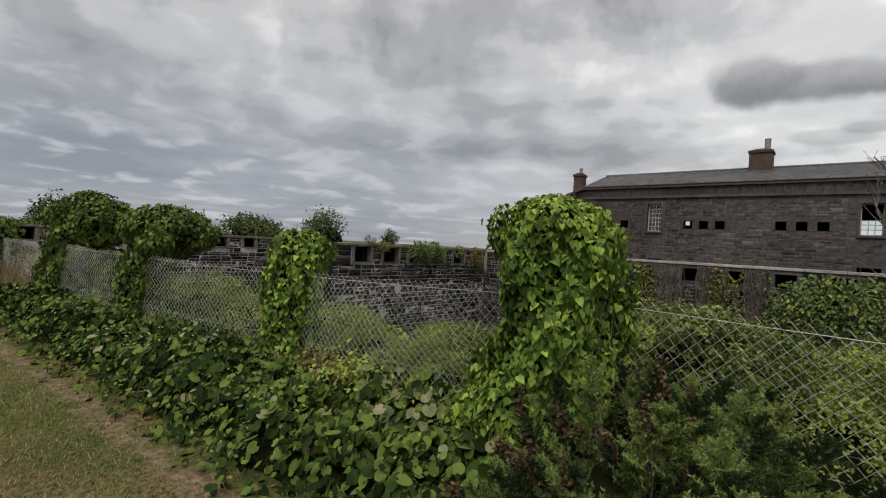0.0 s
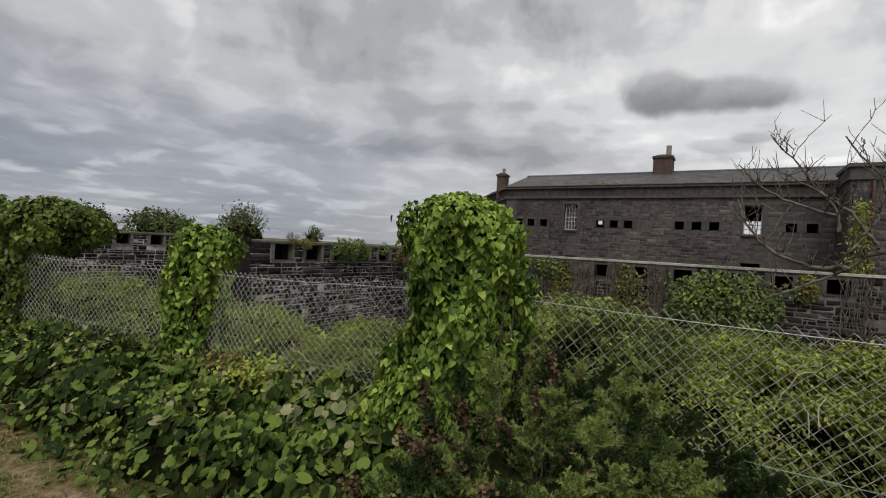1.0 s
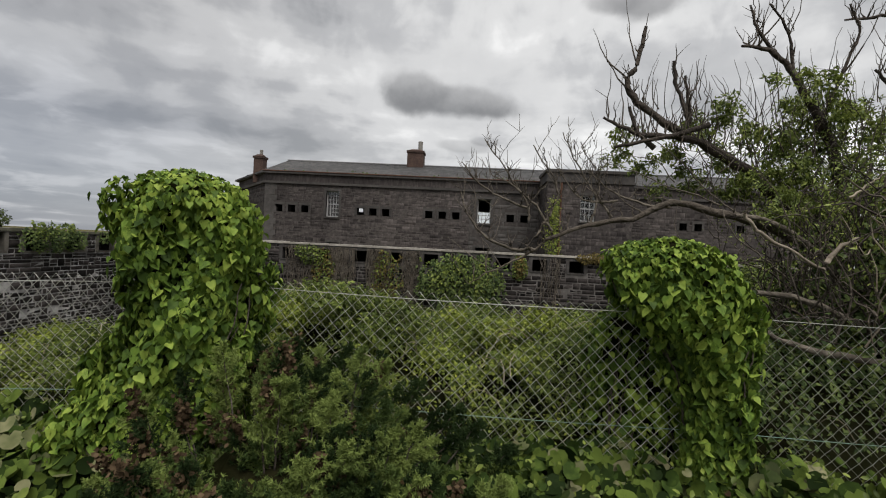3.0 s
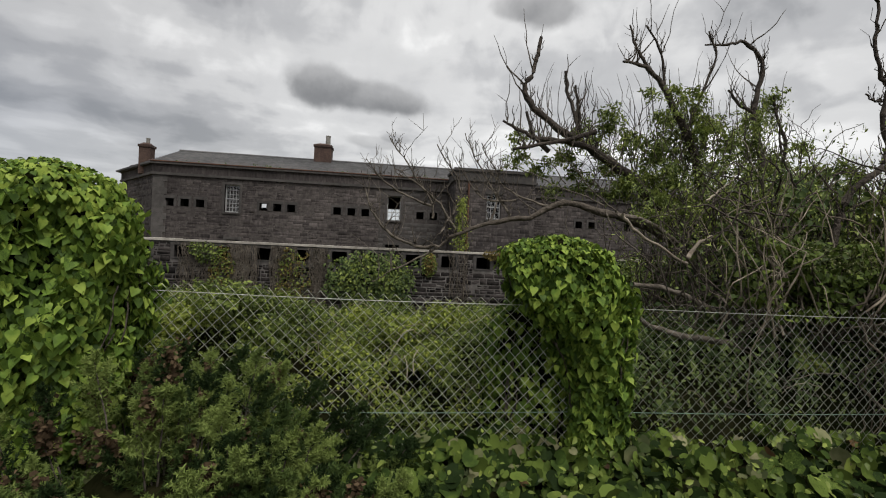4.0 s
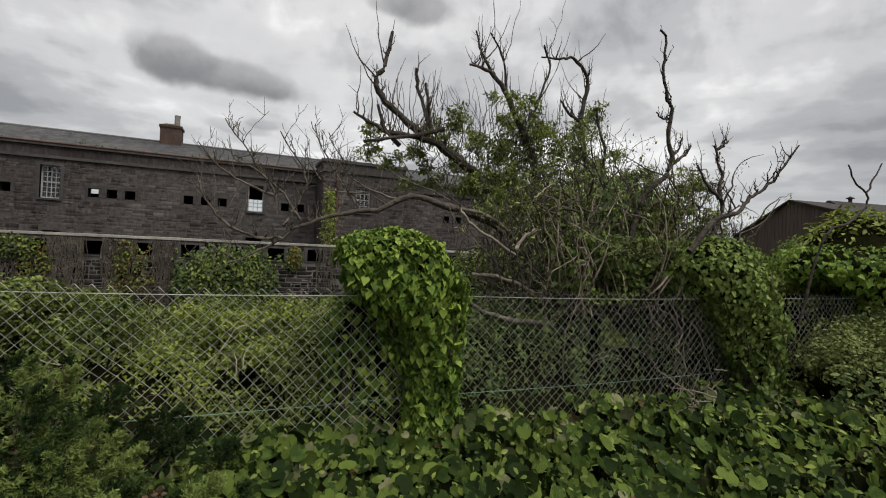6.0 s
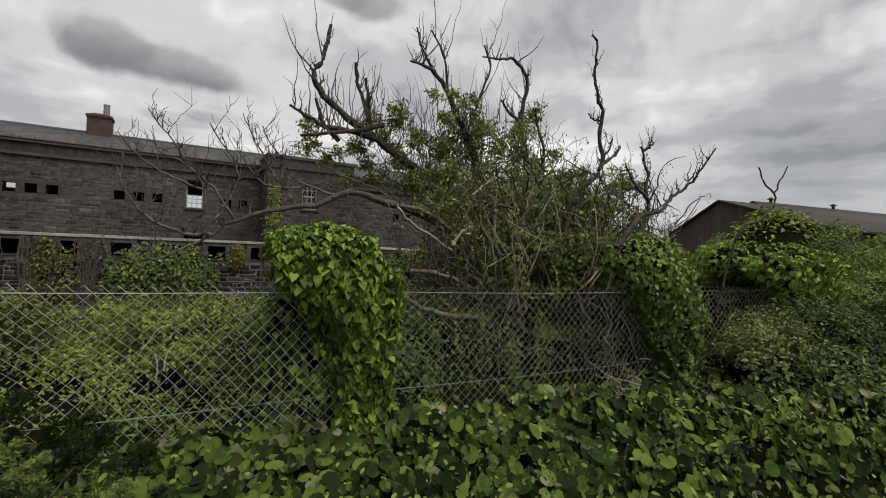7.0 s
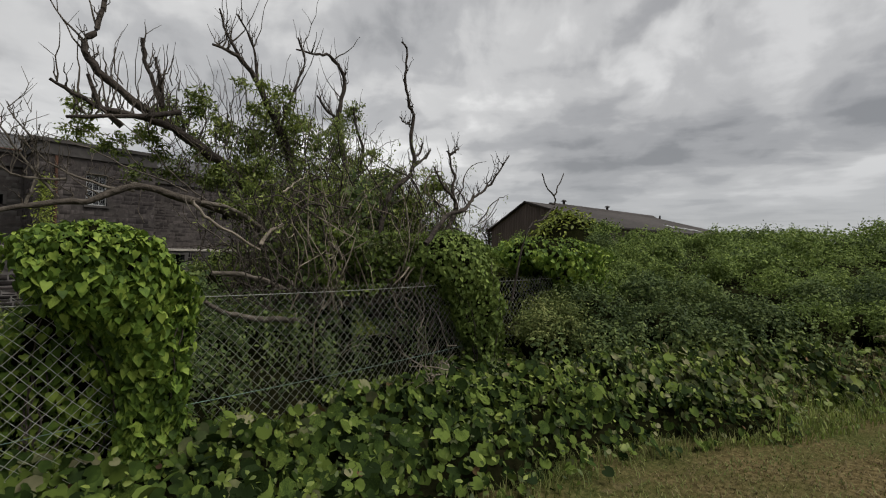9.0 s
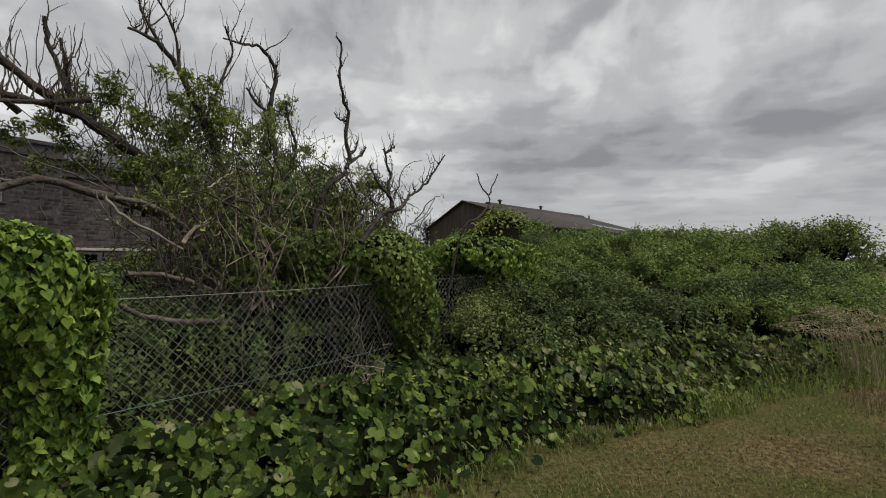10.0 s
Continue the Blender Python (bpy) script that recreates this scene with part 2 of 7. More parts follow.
M_JAMB = material("dressed_jamb_stone", [(0.06, 0.055, 0.048), (0.13, 0.118, 0.102), (0.22, 0.2, 0.178)], 4, 0.9, 0.3, big=0.8)
M_MORTAR = material("pale_lime_mortar", [(0.06, 0.055, 0.054), (0.27, 0.262, 0.258), (0.66, 0.645, 0.635)], 3.0, 0.95, 0.5, big=0.5)
M_MORTAR_MID = material("grey_lime_mortar", [(0.05, 0.046, 0.044), (0.115, 0.106, 0.10), (0.25, 0.235, 0.225)], 3.0, 0.95, 0.5, big=0.35)
M_MORTAR_DARK = material("sooty_mortar", [(0.030, 0.026, 0.025), (0.058, 0.051, 0.048), (0.115, 0.10, 0.093)], 4.0, 0.95, 0.4, big=0.2)
M_ASHLAR = material("smooth_grey_stone", [(0.036, 0.033, 0.032), (0.066, 0.061, 0.058), (0.108, 0.10, 0.095)], 3, 0.85, 0.3, vary=0.15, big=0.4)
M_COPING = material("lichened_coping", [(0.16, 0.15, 0.13), (0.27, 0.25, 0.22), (0.42, 0.39, 0.35)], 4, 0.9, 0.4, vary=0.2)
M_COPING_DARK = material("mossy_dark_coping", [(0.04, 0.04, 0.028), (0.085, 0.083, 0.06), (0.17, 0.165, 0.13)], 4, 0.9, 0.4, vary=0.3)
M_SLATE = material("grey_slate", [(0.06, 0.06, 0.062), (0.095, 0.094, 0.096), (0.14, 0.137, 0.135)], 4, 0.75, 0.2, vary=0.35, big=0.15)
M_BRICK = material("soot_red_brick", [(0.028, 0.02, 0.018), (0.055, 0.035, 0.029), (0.09, 0.058, 0.047)], 10, 0.9, 0.4, vary=0.3)
M_PAINT = material("white_window_paint", [(0.26, 0.26, 0.26), (0.38, 0.38, 0.375), (0.5, 0.5, 0.49)], 9, 0.6, 0.1)
# Near-black for inside surfaces, with the want of light put into colour.
M_DARK = material("interior_shade", [(0.012, 0.011, 0.011), (0.02, 0.018, 0.018), (0.03, 0.027, 0.026)], 3, 0.95, 0.0)
M_METAL = material("galvanised_wire", [(0.27, 0.275, 0.24), (0.45, 0.45, 0.41), (0.62, 0.615, 0.56)], 20, 0.55, 0.0, metal=0.05, gloss=0.4, big=1.0)
# Darker, duller grey wire for the last two panels.
M_DULLWIRE = material("dull_darker_wire", [(0.17, 0.175, 0.155), (0.28, 0.285, 0.25), (0.42, 0.42, 0.38)], 20, 0.7, 0.0, gloss=0.2, big=1.0)
M_GREENWIRE = material("green_coated_wire", [(0.10, 0.17, 0.13), (0.17, 0.26, 0.21), (0.27, 0.36, 0.31)], 20, 0.5, 0.0)
M_CONCRETE = material("weathered_concrete", [(0.14, 0.13, 0.12), (0.22, 0.21, 0.19), (0.32, 0.3, 0.28)], 12, 0.9, 0.4)
M_BARNWALL = material("brown_barn_cladding", [(0.055, 0.042, 0.036), (0.085, 0.066, 0.056), (0.12, 0.095, 0.08)], 5, 0.85, 0.3, squash=(1, 1, 0.1))
M_BARNROOF = material("brown_grey_sheet_roof", [(0.034, 0.030, 0.028), (0.056, 0.050, 0.047), (0.085, 0.076, 0.071)], 2, 0.85, 0.15, big=0.1, gloss=0.12)
M_RUST = material("rusty_pipe", [(0.05, 0.025, 0.018), (0.09, 0.045, 0.03), (0.14, 0.07, 0.045)], 12, 0.8, 0.3)

M_GLASS = bpy.data.materials.new("window_glass")
M_GLASS.use_nodes = True
gp = M_GLASS.node_tree.nodes["Principled BSDF"]
gp.inputs["Base Color"].default_value = (0.9, 0.93, 0.93, 1)
gp.inputs["Roughness"].default_value, gp.inputs["Transmission Weight"].default_value = 0.04, 1.0

# The ground: short worn grass, brown where it is trodden, green towards its edges, pasture far off.
M_GROUND = bpy.data.materials.new("worn_grass_ground")
M_GROUND.use_nodes = True
gn, gl = M_GROUND.node_tree.nodes, M_GROUND.node_tree.links
gbs = gn["Principled BSDF"]
gbs.inputs["Roughness"].default_value, gbs.inputs["Specular IOR Level"].default_value = 1.0, 0.05
gtc = gn.new("ShaderNodeTexCoord")


def gnoise(scale, detail=6):
    n = gn.new("ShaderNodeTexNoise")
    n.inputs["Scale"].default_value, n.inputs["Detail"].default_value = scale, detail
    gl.new(gtc.outputs["Object"], n.inputs["Vector"])
    return n.outputs["Fac"]


def gramp(fac, *stops):
    n = gn.new("ShaderNodeValToRGB")
    while len(n.color_ramp.elements) < len(stops):
        n.color_ramp.elements.new(0.5)
    for e, (p, c) in zip(n.color_ramp.elements, stops):
        e.position, e.color = p, (*c, 1)
    gl.new(fac, n.inputs[0])
    return n.outputs[0]


def gmix(fac, a, b):
    n = gn.new("ShaderNodeMix")
    n.data_type = "RGBA"
    for k, v in ((0, fac), (6, a), (7, b)):
        gl.new(v, n.inputs[k])
    return n.outputs[2]


straw = gramp(gnoise(26), (0.35, (0.056, 0.043, 0.018)), (0.5, (0.105, 0.081, 0.036)), (0.66, (0.165, 0.13, 0.062)))
earth = gramp(gnoise(19), (0.35, (0.085, 0.060, 0.036)), (0.5, (0.14, 0.102, 0.064)), (0.66, (0.21, 0.16, 0.105)))
green = gramp(gnoise(34), (0.35, (0.035, 0.042, 0.012)), (0.55, (0.068, 0.072, 0.022)), (0.7, (0.11, 0.105, 0.04)))
patch = gramp(gnoise(0.9, 5), (0.42, (0, 0, 0)), (0.58, (1, 1, 1)))
worn = gn.new("ShaderNodeAttribute")
worn.attribute_name = "worn"
rub = gn.new("ShaderNodeMath")
rub.operation = "MULTIPLY_ADD"
rub.inputs[1].default_value = 0.5
gl.new(gnoise(5.0, 5), rub.inputs[0])
gl.new(worn.outputs["Fac"], rub.inputs[2])
near = gmix(gramp(rub.outputs[0], (0.42, (0, 0, 0)), (0.55, (1, 1, 1))), gmix(patch, straw, green), earth)
gl.new(near, gbs.inputs["Base Color"])
gb = gn.new("ShaderNodeBump")
gb.inputs["Strength"].default_value, gb.inputs["Distance"].default_value = 0.7, 0.03
gl.new(gnoise(60), gb.inputs["Height"])
gl.new(gb.outputs[0], gbs.inputs["Normal"])

# ---- builders ----
rng = np.random.default_rng(11)


def smooth(a, b, x):
    t = np.clip((np.asarray(x, float) - a) / (b - a), 0, 1)
    return t * t * (3 - 2 * t)


def mesh_of(name, v, f, shade=False):
    """A mesh from arrays of corners and of equal-sided faces."""
    v, f = np.asarray(v, np.float32), np.asarray(f, np.int32)
    me = bpy.data.meshes.new(name)
    me.vertices.add(len(v))
    me.vertices.foreach_set("co", v.ravel())
    me.loops.add(f.size)
    me.loops.foreach_set("vertex_index", f.ravel())
    me.polygons.add(len(f))
    me.polygons.foreach_set("loop_start", np.arange(0, f.size, f.shape[1], dtype=np.int32))
    if shade:
        me.polygons.foreach_set("use_smooth", np.ones(len(f), bool))
    me.update(calc_edges=True)
    me.validate()
    return me


def part(name, shape, mat, parent=None, label="", kind=""):
    """Links a mesh or a bmesh as one object, under a thing or a part."""
    if isinstance(shape, bmesh.types.BMesh):
        me = bpy.data.meshes.new(name)
        shape.to_mesh(me)
        shape.free()
    else:
        me = shape
    if not me.materials:
        me.materials.append(mat)
    ob = new(name, me)
    if parent is not None:
        ob.parent = parent
    return tagged(ob, label=label, kind=kind)


def thing(name, at, label, category, group="", kind=""):
    ob = new(name)
    ob.empty_display_size = 0.2
    ob.location = at
    return tagged(ob, label, category, group, kind)


def put(ob, thing_ob):
    """Parents a mesh built in world coordinates under a thing, in its place."""
    ob.parent = thing_ob
    base = Vector(thing_ob.location)
    if thing_ob.parent is not None:
        base = base + Vector(thing_ob.parent.location)
    ob.location = -base
    return ob


def box(bm, x0, x1, y0, y1, z0, z1):
    c = [bm.verts.new(p) for p in ((x0, y0, z0), (x1, y0, z0), (x1, y1, z0), (x0, y1, z0), (x0, y0, z1), (x1, y0, z1), (x1, y1, z1), (x0, y1, z1))]
    for q in ((3, 2, 1, 0), (4, 5, 6, 7), (0, 1, 5, 4), (1, 2, 6, 5), (2, 3, 7, 6), (3, 0, 4, 7)):
        bm.faces.new([c[k] for k in q])


def boxes_bm(*items, bevel=0.0):
    bm = bmesh.new()
    for it in items:
        box(bm, *it)
    if bevel:
        bmesh.ops.bevel(bm, geom=bm.edges[:], offset=bevel, segments=1, affect="EDGES")
    return bm


def tubes(name, lines, sides=6):
    """Round tapering tubes along lines of (points, radii)."""
    vs, fs, n = [], [], 0
    for pts, rad in lines:
        p = np.asarray(pts, float)
        r = np.broadcast_to(np.asarray(rad, float), (len(p),))
        d = np.gradient(p, axis=0)
        d /= np.maximum(np.linalg.norm(d, axis=1, keepdims=True), 1e-9)
        ref = np.where(np.abs(d[:, 2:3]) > 0.9, np.array([[1.0, 0, 0]]), np.array([[0, 0, 1.0]]))
        u = np.cross(d, ref)
        u /= np.maximum(np.linalg.norm(u, axis=1, keepdims=True), 1e-9)
        w = np.cross(d, u)
        a = np.linspace(0, 2 * np.pi, sides, endpoint=False)
        ring = p[:, None] + r[:, None, None] * (np.cos(a)[None, :, None] * u[:, None] + np.sin(a)[None, :, None] * w[:, None])
        vs.append(ring.reshape(-1, 3))
        k = np.arange(sides)
        for s in range(len(p) - 1):
            o = n + s * sides
            fs.append(np.stack([o + k, o + (k + 1) % sides, o + sides + (k + 1) % sides, o + sides + k], 1))
        n += len(p) * sides
    return mesh_of(name, np.concatenate(vs), np.concatenate(fs), True)


def wander(pts, steps=4, wobble=0.02, seed=0):
    """A smoother, slightly crooked line through a few points."""
    g = np.random.default_rng(seed)
    p = np.asarray(pts, float)
    q = np.concatenate([2 * p[:1] - p[1:2], p, 2 * p[-1:] - p[-2:-1]])
    out = []
    for i in range(1, len(q) - 2):
        for t in np.linspace(0, 1, steps, endpoint=False):
            out.append(0.5 * (2 * q[i] + (q[i + 1] - q[i - 1]) * t + (2 * q[i - 1] - 5 * q[i] + 4 * q[i + 1] - q[i + 2]) * t * t + (3 * q[i] - q[i - 1] - 3 * q[i + 1] + q[i + 2]) * t ** 3))
    out.append(p[-1])
    out = np.array(out)
    out[1:-1] += g.normal(0, wobble, out[1:-1].shape)
    return out


# Leaf outlines: across, along, up out of the leaf; the first corner is the hub of a fan.
IVY = np.array([(0, 0.36, -0.07), (0, 0.05, 0), (0.23, -0.09, 0.03), (0.44, 0.10, 0.07), (0.43, 0.32, 0.06), (0.27, 0.62, 0.0), (0, 1.0, -0.17), (-0.27, 0.62, 0.0), (-0.43, 0.32, 0.06), (-0.44, 0.10, 0.07), (-0.23, -0.09, 0.03)])
ROUND = np.array([(0, 0.30, -0.06), (0, 0.12, 0), (0.22, -0.08, 0.04), (0.48, 0.12, 0.05), (0.52, 0.48, 0.03), (0.30, 0.80, -0.02), (0, 0.92, -0.06), (-0.30, 0.80, -0.02), (-0.52, 0.48, 0.03), (-0.48, 0.12, 0.05), (-0.22, -0.08, 0.04)])
OVAL = np.array([(0, 0.5, -0.04), (0, 0, 0), (0.27, 0.30, 0.05), (0.22, 0.68, 0.03), (0, 1.0, -0.10), (-0.22, 0.68, 0.03), (-0.27, 0.30, 0.05)])
LEAFLET = np.array([(0, 0, 0), (0.27, 0.48, 0.05), (0, 1.0, -0.06), (-0.27, 0.48, 0.05)])
SLIM = np.array([(0, 0, 0), (0.14, 0.45, 0.02), (0, 1.0, -0.08), (-0.14, 0.45, 0.02)])


def leaf_frames(at, facing, hang, seed, spread):
    """For each leaf: its place and the ways across it, along it and out of it."""
    g = np.random.default_rng(seed)
    at, n = np.asarray(at, float), np.asarray(facing, float)
    k = len(at)
    n = n / np.maximum(np.linalg.norm(n, axis=1, keepdims=True), 1e-9) + g.normal(0, spread, (k, 3))
    n /= np.maximum(np.linalg.norm(n, axis=1, keepdims=True), 1e-9)
    tip = g.normal(0, 1, (k, 3)) * (1 - hang) + np.array([0, 0, -1.0]) * hang
    tip -= n * (tip * n).sum(1, keepdims=True)
    tip /= np.maximum(np.linalg.norm(tip, axis=1, keepdims=True), 1e-9)
    return at, np.cross(tip, n), tip, n


def fan(m):
    return np.array([(0, 1, 2), (0, 2, 3)]) if m == 4 else np.array([(0, i, i % (m - 1) + 1) for i in range(1, m)])


def leaves(name, at, facing, size, outline=OVAL, hang=0.6, seed=0, spread=0.55):
    """One mesh of many leaves: places, the way each faces, its length. hang: how much the tips point down."""
    at, side, tip, n = leaf_frames(at, facing, hang, seed, spread)
    k, m, o = len(at), len(outline), outline
    s = np.broadcast_to(np.asarray(size, float), (k,))[:, None, None]
    v = at[:, None] + s * (o[None, :, 0:1] * side[:, None] + o[None, :, 1:2] * tip[:, None] + o[None, :, 2:3] * n[:, None])
    faces = (np.arange(k)[:, None, None] * m + fan(m)[None]).reshape(-1, 3)
    return mesh_of(name, v.reshape(-1, 3), faces)


def single_leaves(at, facing, size, outline, mat, parent, hang=0.6, seed=0, spread=0.55):
    """Leaves that are objects of their own on one mesh, under a thing."""
    me = mesh_of("leaf", outline, fan(len(outline)))
    me.materials.append(mat)
    base = Vector(parent.location)
    for p, a, b, c, s in zip(*leaf_frames(at, facing, hang, seed, spread), size):
        ob = new("leaf", me)
        ob.parent = parent
        m = Matrix((a, b, c)).transposed().to_4x4() @ Matrix.Scale(s, 4)
        m.translation = Vector(p) - base
        ob.matrix_basis = m


def sprigs(g, middle, radii, shoots, per, lobes=7, low=-0.35, jitter=0.03, reach=0.5):
    """Leaf places and facings on short shoots that stand out of a lobed, bushy form."""
    middle, radii = np.asarray(middle, float), np.asarray(radii, float)
    d = g.normal(0, 1, (lobes, 3))
    d /= np.linalg.norm(d, axis=1, keepdims=True)
    d[:, 2] = np.abs(d[:, 2]) * 0.9 - 0.1
    hubs, hr = d * 0.5, g.uniform(0.42, 0.62, lobes)
    a = g.normal(0, 1, (shoots, 3))
    a[:, 2] += 0.25
    a /= np.linalg.norm(a, axis=1, keepdims=True)
    a = a[a[:, 2] > low]
    k = g.integers(0, lobes, len(a))
    tip = hubs[k] + a * (hr[k] * g.uniform(0.72, 1.22, len(a)))[:, None]
    t = g.uniform(1 - reach, 1.0, (len(a), per, 1))
    p = (hubs[k][:, None] + (tip - hubs[k])[:, None] * t) * radii + middle
    p = p + g.normal(0, jitter, p.shape)
    n = a[:, None] * np.ones((1, per, 1)) + np.array([0, 0, 0.5])
    return p.reshape(-1, 3), n.reshape(-1, 3)


def core(name, middle, radii, shrink=0.6):
    """A near-black core that stands for the shade inside a bush."""
    bm = bmesh.new()
    bmesh.ops.create_icosphere(bm, subdivisions=2, radius=1.0)
    for v in bm.verts:
        q = shrink * (1 + 0.16 * math.sin(5 * v.co.x + 3 * v.co.z) + 0.12 * math.sin(6 * v.co.y + middle[0]))
        v.co = Vector((middle[0] + v.co.x * radii[0] * q, middle[1] + v.co.y * radii[1] * q, middle[2] + v.co.z * radii[2] * q))
    return bm


def lumps(x, y, scale, seed=0.0):
    """Smooth unevenness, about -1 to 1."""
    x, y = np.asarray(x, float) / scale, np.asarray(y, float) / scale
    return (np.sin(x * 1.7 + seed) * np.cos(y * 1.3 + 2.1 * seed) + 0.6 * np.sin(x * 3.1 + y * 2.3 + seed * 3.7) + 0.4 * np.cos(x * 5.3 - y * 4.1 + seed)) / 1.6


def slope_of(f, x, y, e=0.08):
    return np.stack([-(f(x + e, y) - f(x - e, y)) / (2 * e), -(f(x, y + e) - f(x, y - e)) / (2 * e), np.ones_like(x)], 1)


def sheet(name, f, xs, ys, sink=0.0):
    """A height field as a mesh."""
    X, Y = np.meshgrid(xs, ys)
    v = np.stack([X.ravel(), Y.ravel(), f(X.ravel(), Y.ravel()) - sink], 1)
    a = (np.arange(len(ys) - 1)[:, None] * len(xs) + np.arange(len(xs) - 1)[None]).ravel()
    return mesh_of(name, v, np.stack([a, a + 1, a + 1 + len(xs), a + len(xs)], 1), True)


def cells(u0, u1, z0, z1, holes):
    """The rectangle without its holes, as strips (u0, u1, z0, z1)."""
    zs = sorted({z0, z1, *[min(max(z, z0), z1) for h in holes for z in h[2:]]})
    out = []
    for a, b in zip(zs, zs[1:]):
        cut = sorted((h[0], h[1]) for h in holes if h[2] < b - 1e-6 and h[3] > a + 1e-6)
        u = u0
        for p, q in cut:
            if p > u + 1e-6:
                out.append((u, p, a, b))
            u = max(u, q)
        if u < u1 - 1e-6:
            out.append((u, u1, a, b))
    return out


def stones(u0, u1, z0, z1, holes, tall, wide, seed=0, joint=0.02):
    """Courses of squared rubble: rows of (u0, u1, z0, z1), none across a hole."""
    g = np.random.default_rng(seed)
    out, z = [], z0
    while z < z1 - 0.05:
        h = min(g.uniform(*tall), z1 - z)
        if z1 - z - h < 0.07:
            h = z1 - z
        u = u0 - g.uniform(0, wide[0])
        while u < u1:
            w = g.uniform(*wide)
            a, b = max(u, u0), min(u + w, u1)
            u += w
            if b - a < 0.08:
                continue
            spans = [(a, b)]
            for p, q, lo, hi in holes:
                if lo < z + h - 0.02 and hi > z + 0.02:
                    spans = [s for (c, d) in spans for s in ((c, min(d, p)), (max(c, q), d)) if s[1] - s[0] > 0.05]
            j = joint * g.uniform(0.6, 1.8)
            out += [(c + j / 2, d - j / 2, z + j / 2, z + h - j / 2) for c, d in spans]
        z += h
    return out


def snecked(rows, seed, joint=0.016):
    """Splits some of the stones into smaller ones, as in uncoursed rubble."""
    g = np.random.default_rng(seed)
    out = []
    for a, b, c, d in rows:
        if d - c > 0.2 and g.uniform() < 0.6:
            z = c + (d - c) * g.uniform(0.3, 0.7)
            u = a + (b - a) * g.uniform(0.3, 0.7)
            out += [(a, b, c, z - joint / 2)] if g.uniform() < 0.6 else [(a, u - joint / 2, c, z - joint / 2), (u + joint / 2, b, c, z - joint / 2)]
            u = a + (b - a) * g.uniform(0.3, 0.7)
            out += [(a, b, z + joint / 2, d)] if g.uniform() < 0.4 or b - a < 0.35 else [(a, u - joint / 2, z + joint / 2, d), (u + joint / 2, b, z + joint / 2, d)]
        else:
            out.append((a, b, c, d))
    return [q for q in out if q[1] - q[0] > 0.05 and q[3] - q[2] > 0.05]


def stone_mesh(name, rows, place, along, out, seed=0, proud=(0.01, 0.05), sink=0.01):
    """The stones joined into one mesh: each a shallow block with sloped sides, on the face through place."""
    g = np.random.default_rng(seed)
    place, along, out = (np.asarray(v, float) for v in (place, along, out))
    vs, fs = [], []
    for k, (a, b, c, d) in enumerate(rows):
        p = g.uniform(*proud)
        e = 0.012
        low = [(a, c), (b, c), (b, d), (a, d)]
        top = [(a + e, c + e), (b - e, c + e), (b - e, d - e), (a + e, d - e)]
        jit = g.normal(0, 0.006, (4, 2))
        for u, z in low:
            vs.append(place + along * u + np.array([0, 0, z]) - out * sink)
        for (u, z), q in zip(top, jit):
            vs.append(place + along * (u + q[0]) + np.array([0, 0, z + q[1]]) + out * (p + q[0]))
        o = 8 * k
        fs += [(o + 4, o + 5, o + 6, o + 7)] + [(o + i, o + (i + 1) % 4, o + 4 + (i + 1) % 4, o + 4 + i) for i in range(4)]
    return mesh_of(name, vs, fs)

# ---- the ground ----


def ground_z(x, y):
    x, y = np.asarray(x, float), np.asarray(y, float)
    verge = -0.16 * smooth(1.6, 2.8, y) * smooth(-14, -9, x) * (1 - smooth(7, 10, x))
    inside = smooth(25.9, 26.6, y)
    inside = np.maximum(inside, 1 - smooth(-31.6, -31.2, x))
    moat = -4.4 * smooth(4.8, 13, y) * (1 - inside) * (1 - smooth(13, 19, x))
    return verge + moat + 0.02 * lumps(x, y, 1.1, 2.0) * (1 - smooth(30, 60, np.hypot(x, y)))


def edge_y(x):
    """Where the plants end and the trodden grass begins."""
    return np.interp(x, [-20, -8.2, -5.3, -2.6, 0, 3.0, 3.8, 4.4, 5.0, 5.7, 7.3, 8.3, 12], [1.0, 1.05, 1.30, 1.45, 1.5, 1.28, 1.10, 0.96, 0.66, 0.1, -0.62, -1.5, -3.0])


gx = np.concatenate([[-3500, -1200, -400, -150, -80, -55], np.linspace(-40, -12.5, 70), np.linspace(-12, 12, 130), np.linspace(12.5, 45, 60), [60, 90, 160, 400, 1200, 3500]])
gy = np.concatenate([[-3500, -1200, -400, -150, -60, -30], np.linspace(-15, -4.5, 20), np.linspace(-4, 8, 90), np.linspace(8.3, 30, 80), [34, 42, 60, 100, 200, 500, 1500, 3500]])
turf = sheet("ground", ground_z, gx, gy)
GX, GY = np.meshgrid(gx, gy)
bare = edge_y(GX.ravel()) - 0.12 - GY.ravel()
bare = np.where(GX.ravel() < 0, 0.30, 0.16) * np.exp(-(bare / 0.17) ** 2) * (np.abs(GX.ravel()) < 13)
turf.attributes.new("worn", "FLOAT", "POINT").data.foreach_set("value", bare.astype(np.float32))
tagged(part("ground", turf, M_GROUND), "short trodden grass ground, brown and patchy", "ground", kind="structure")

# ---- the moat walls ----


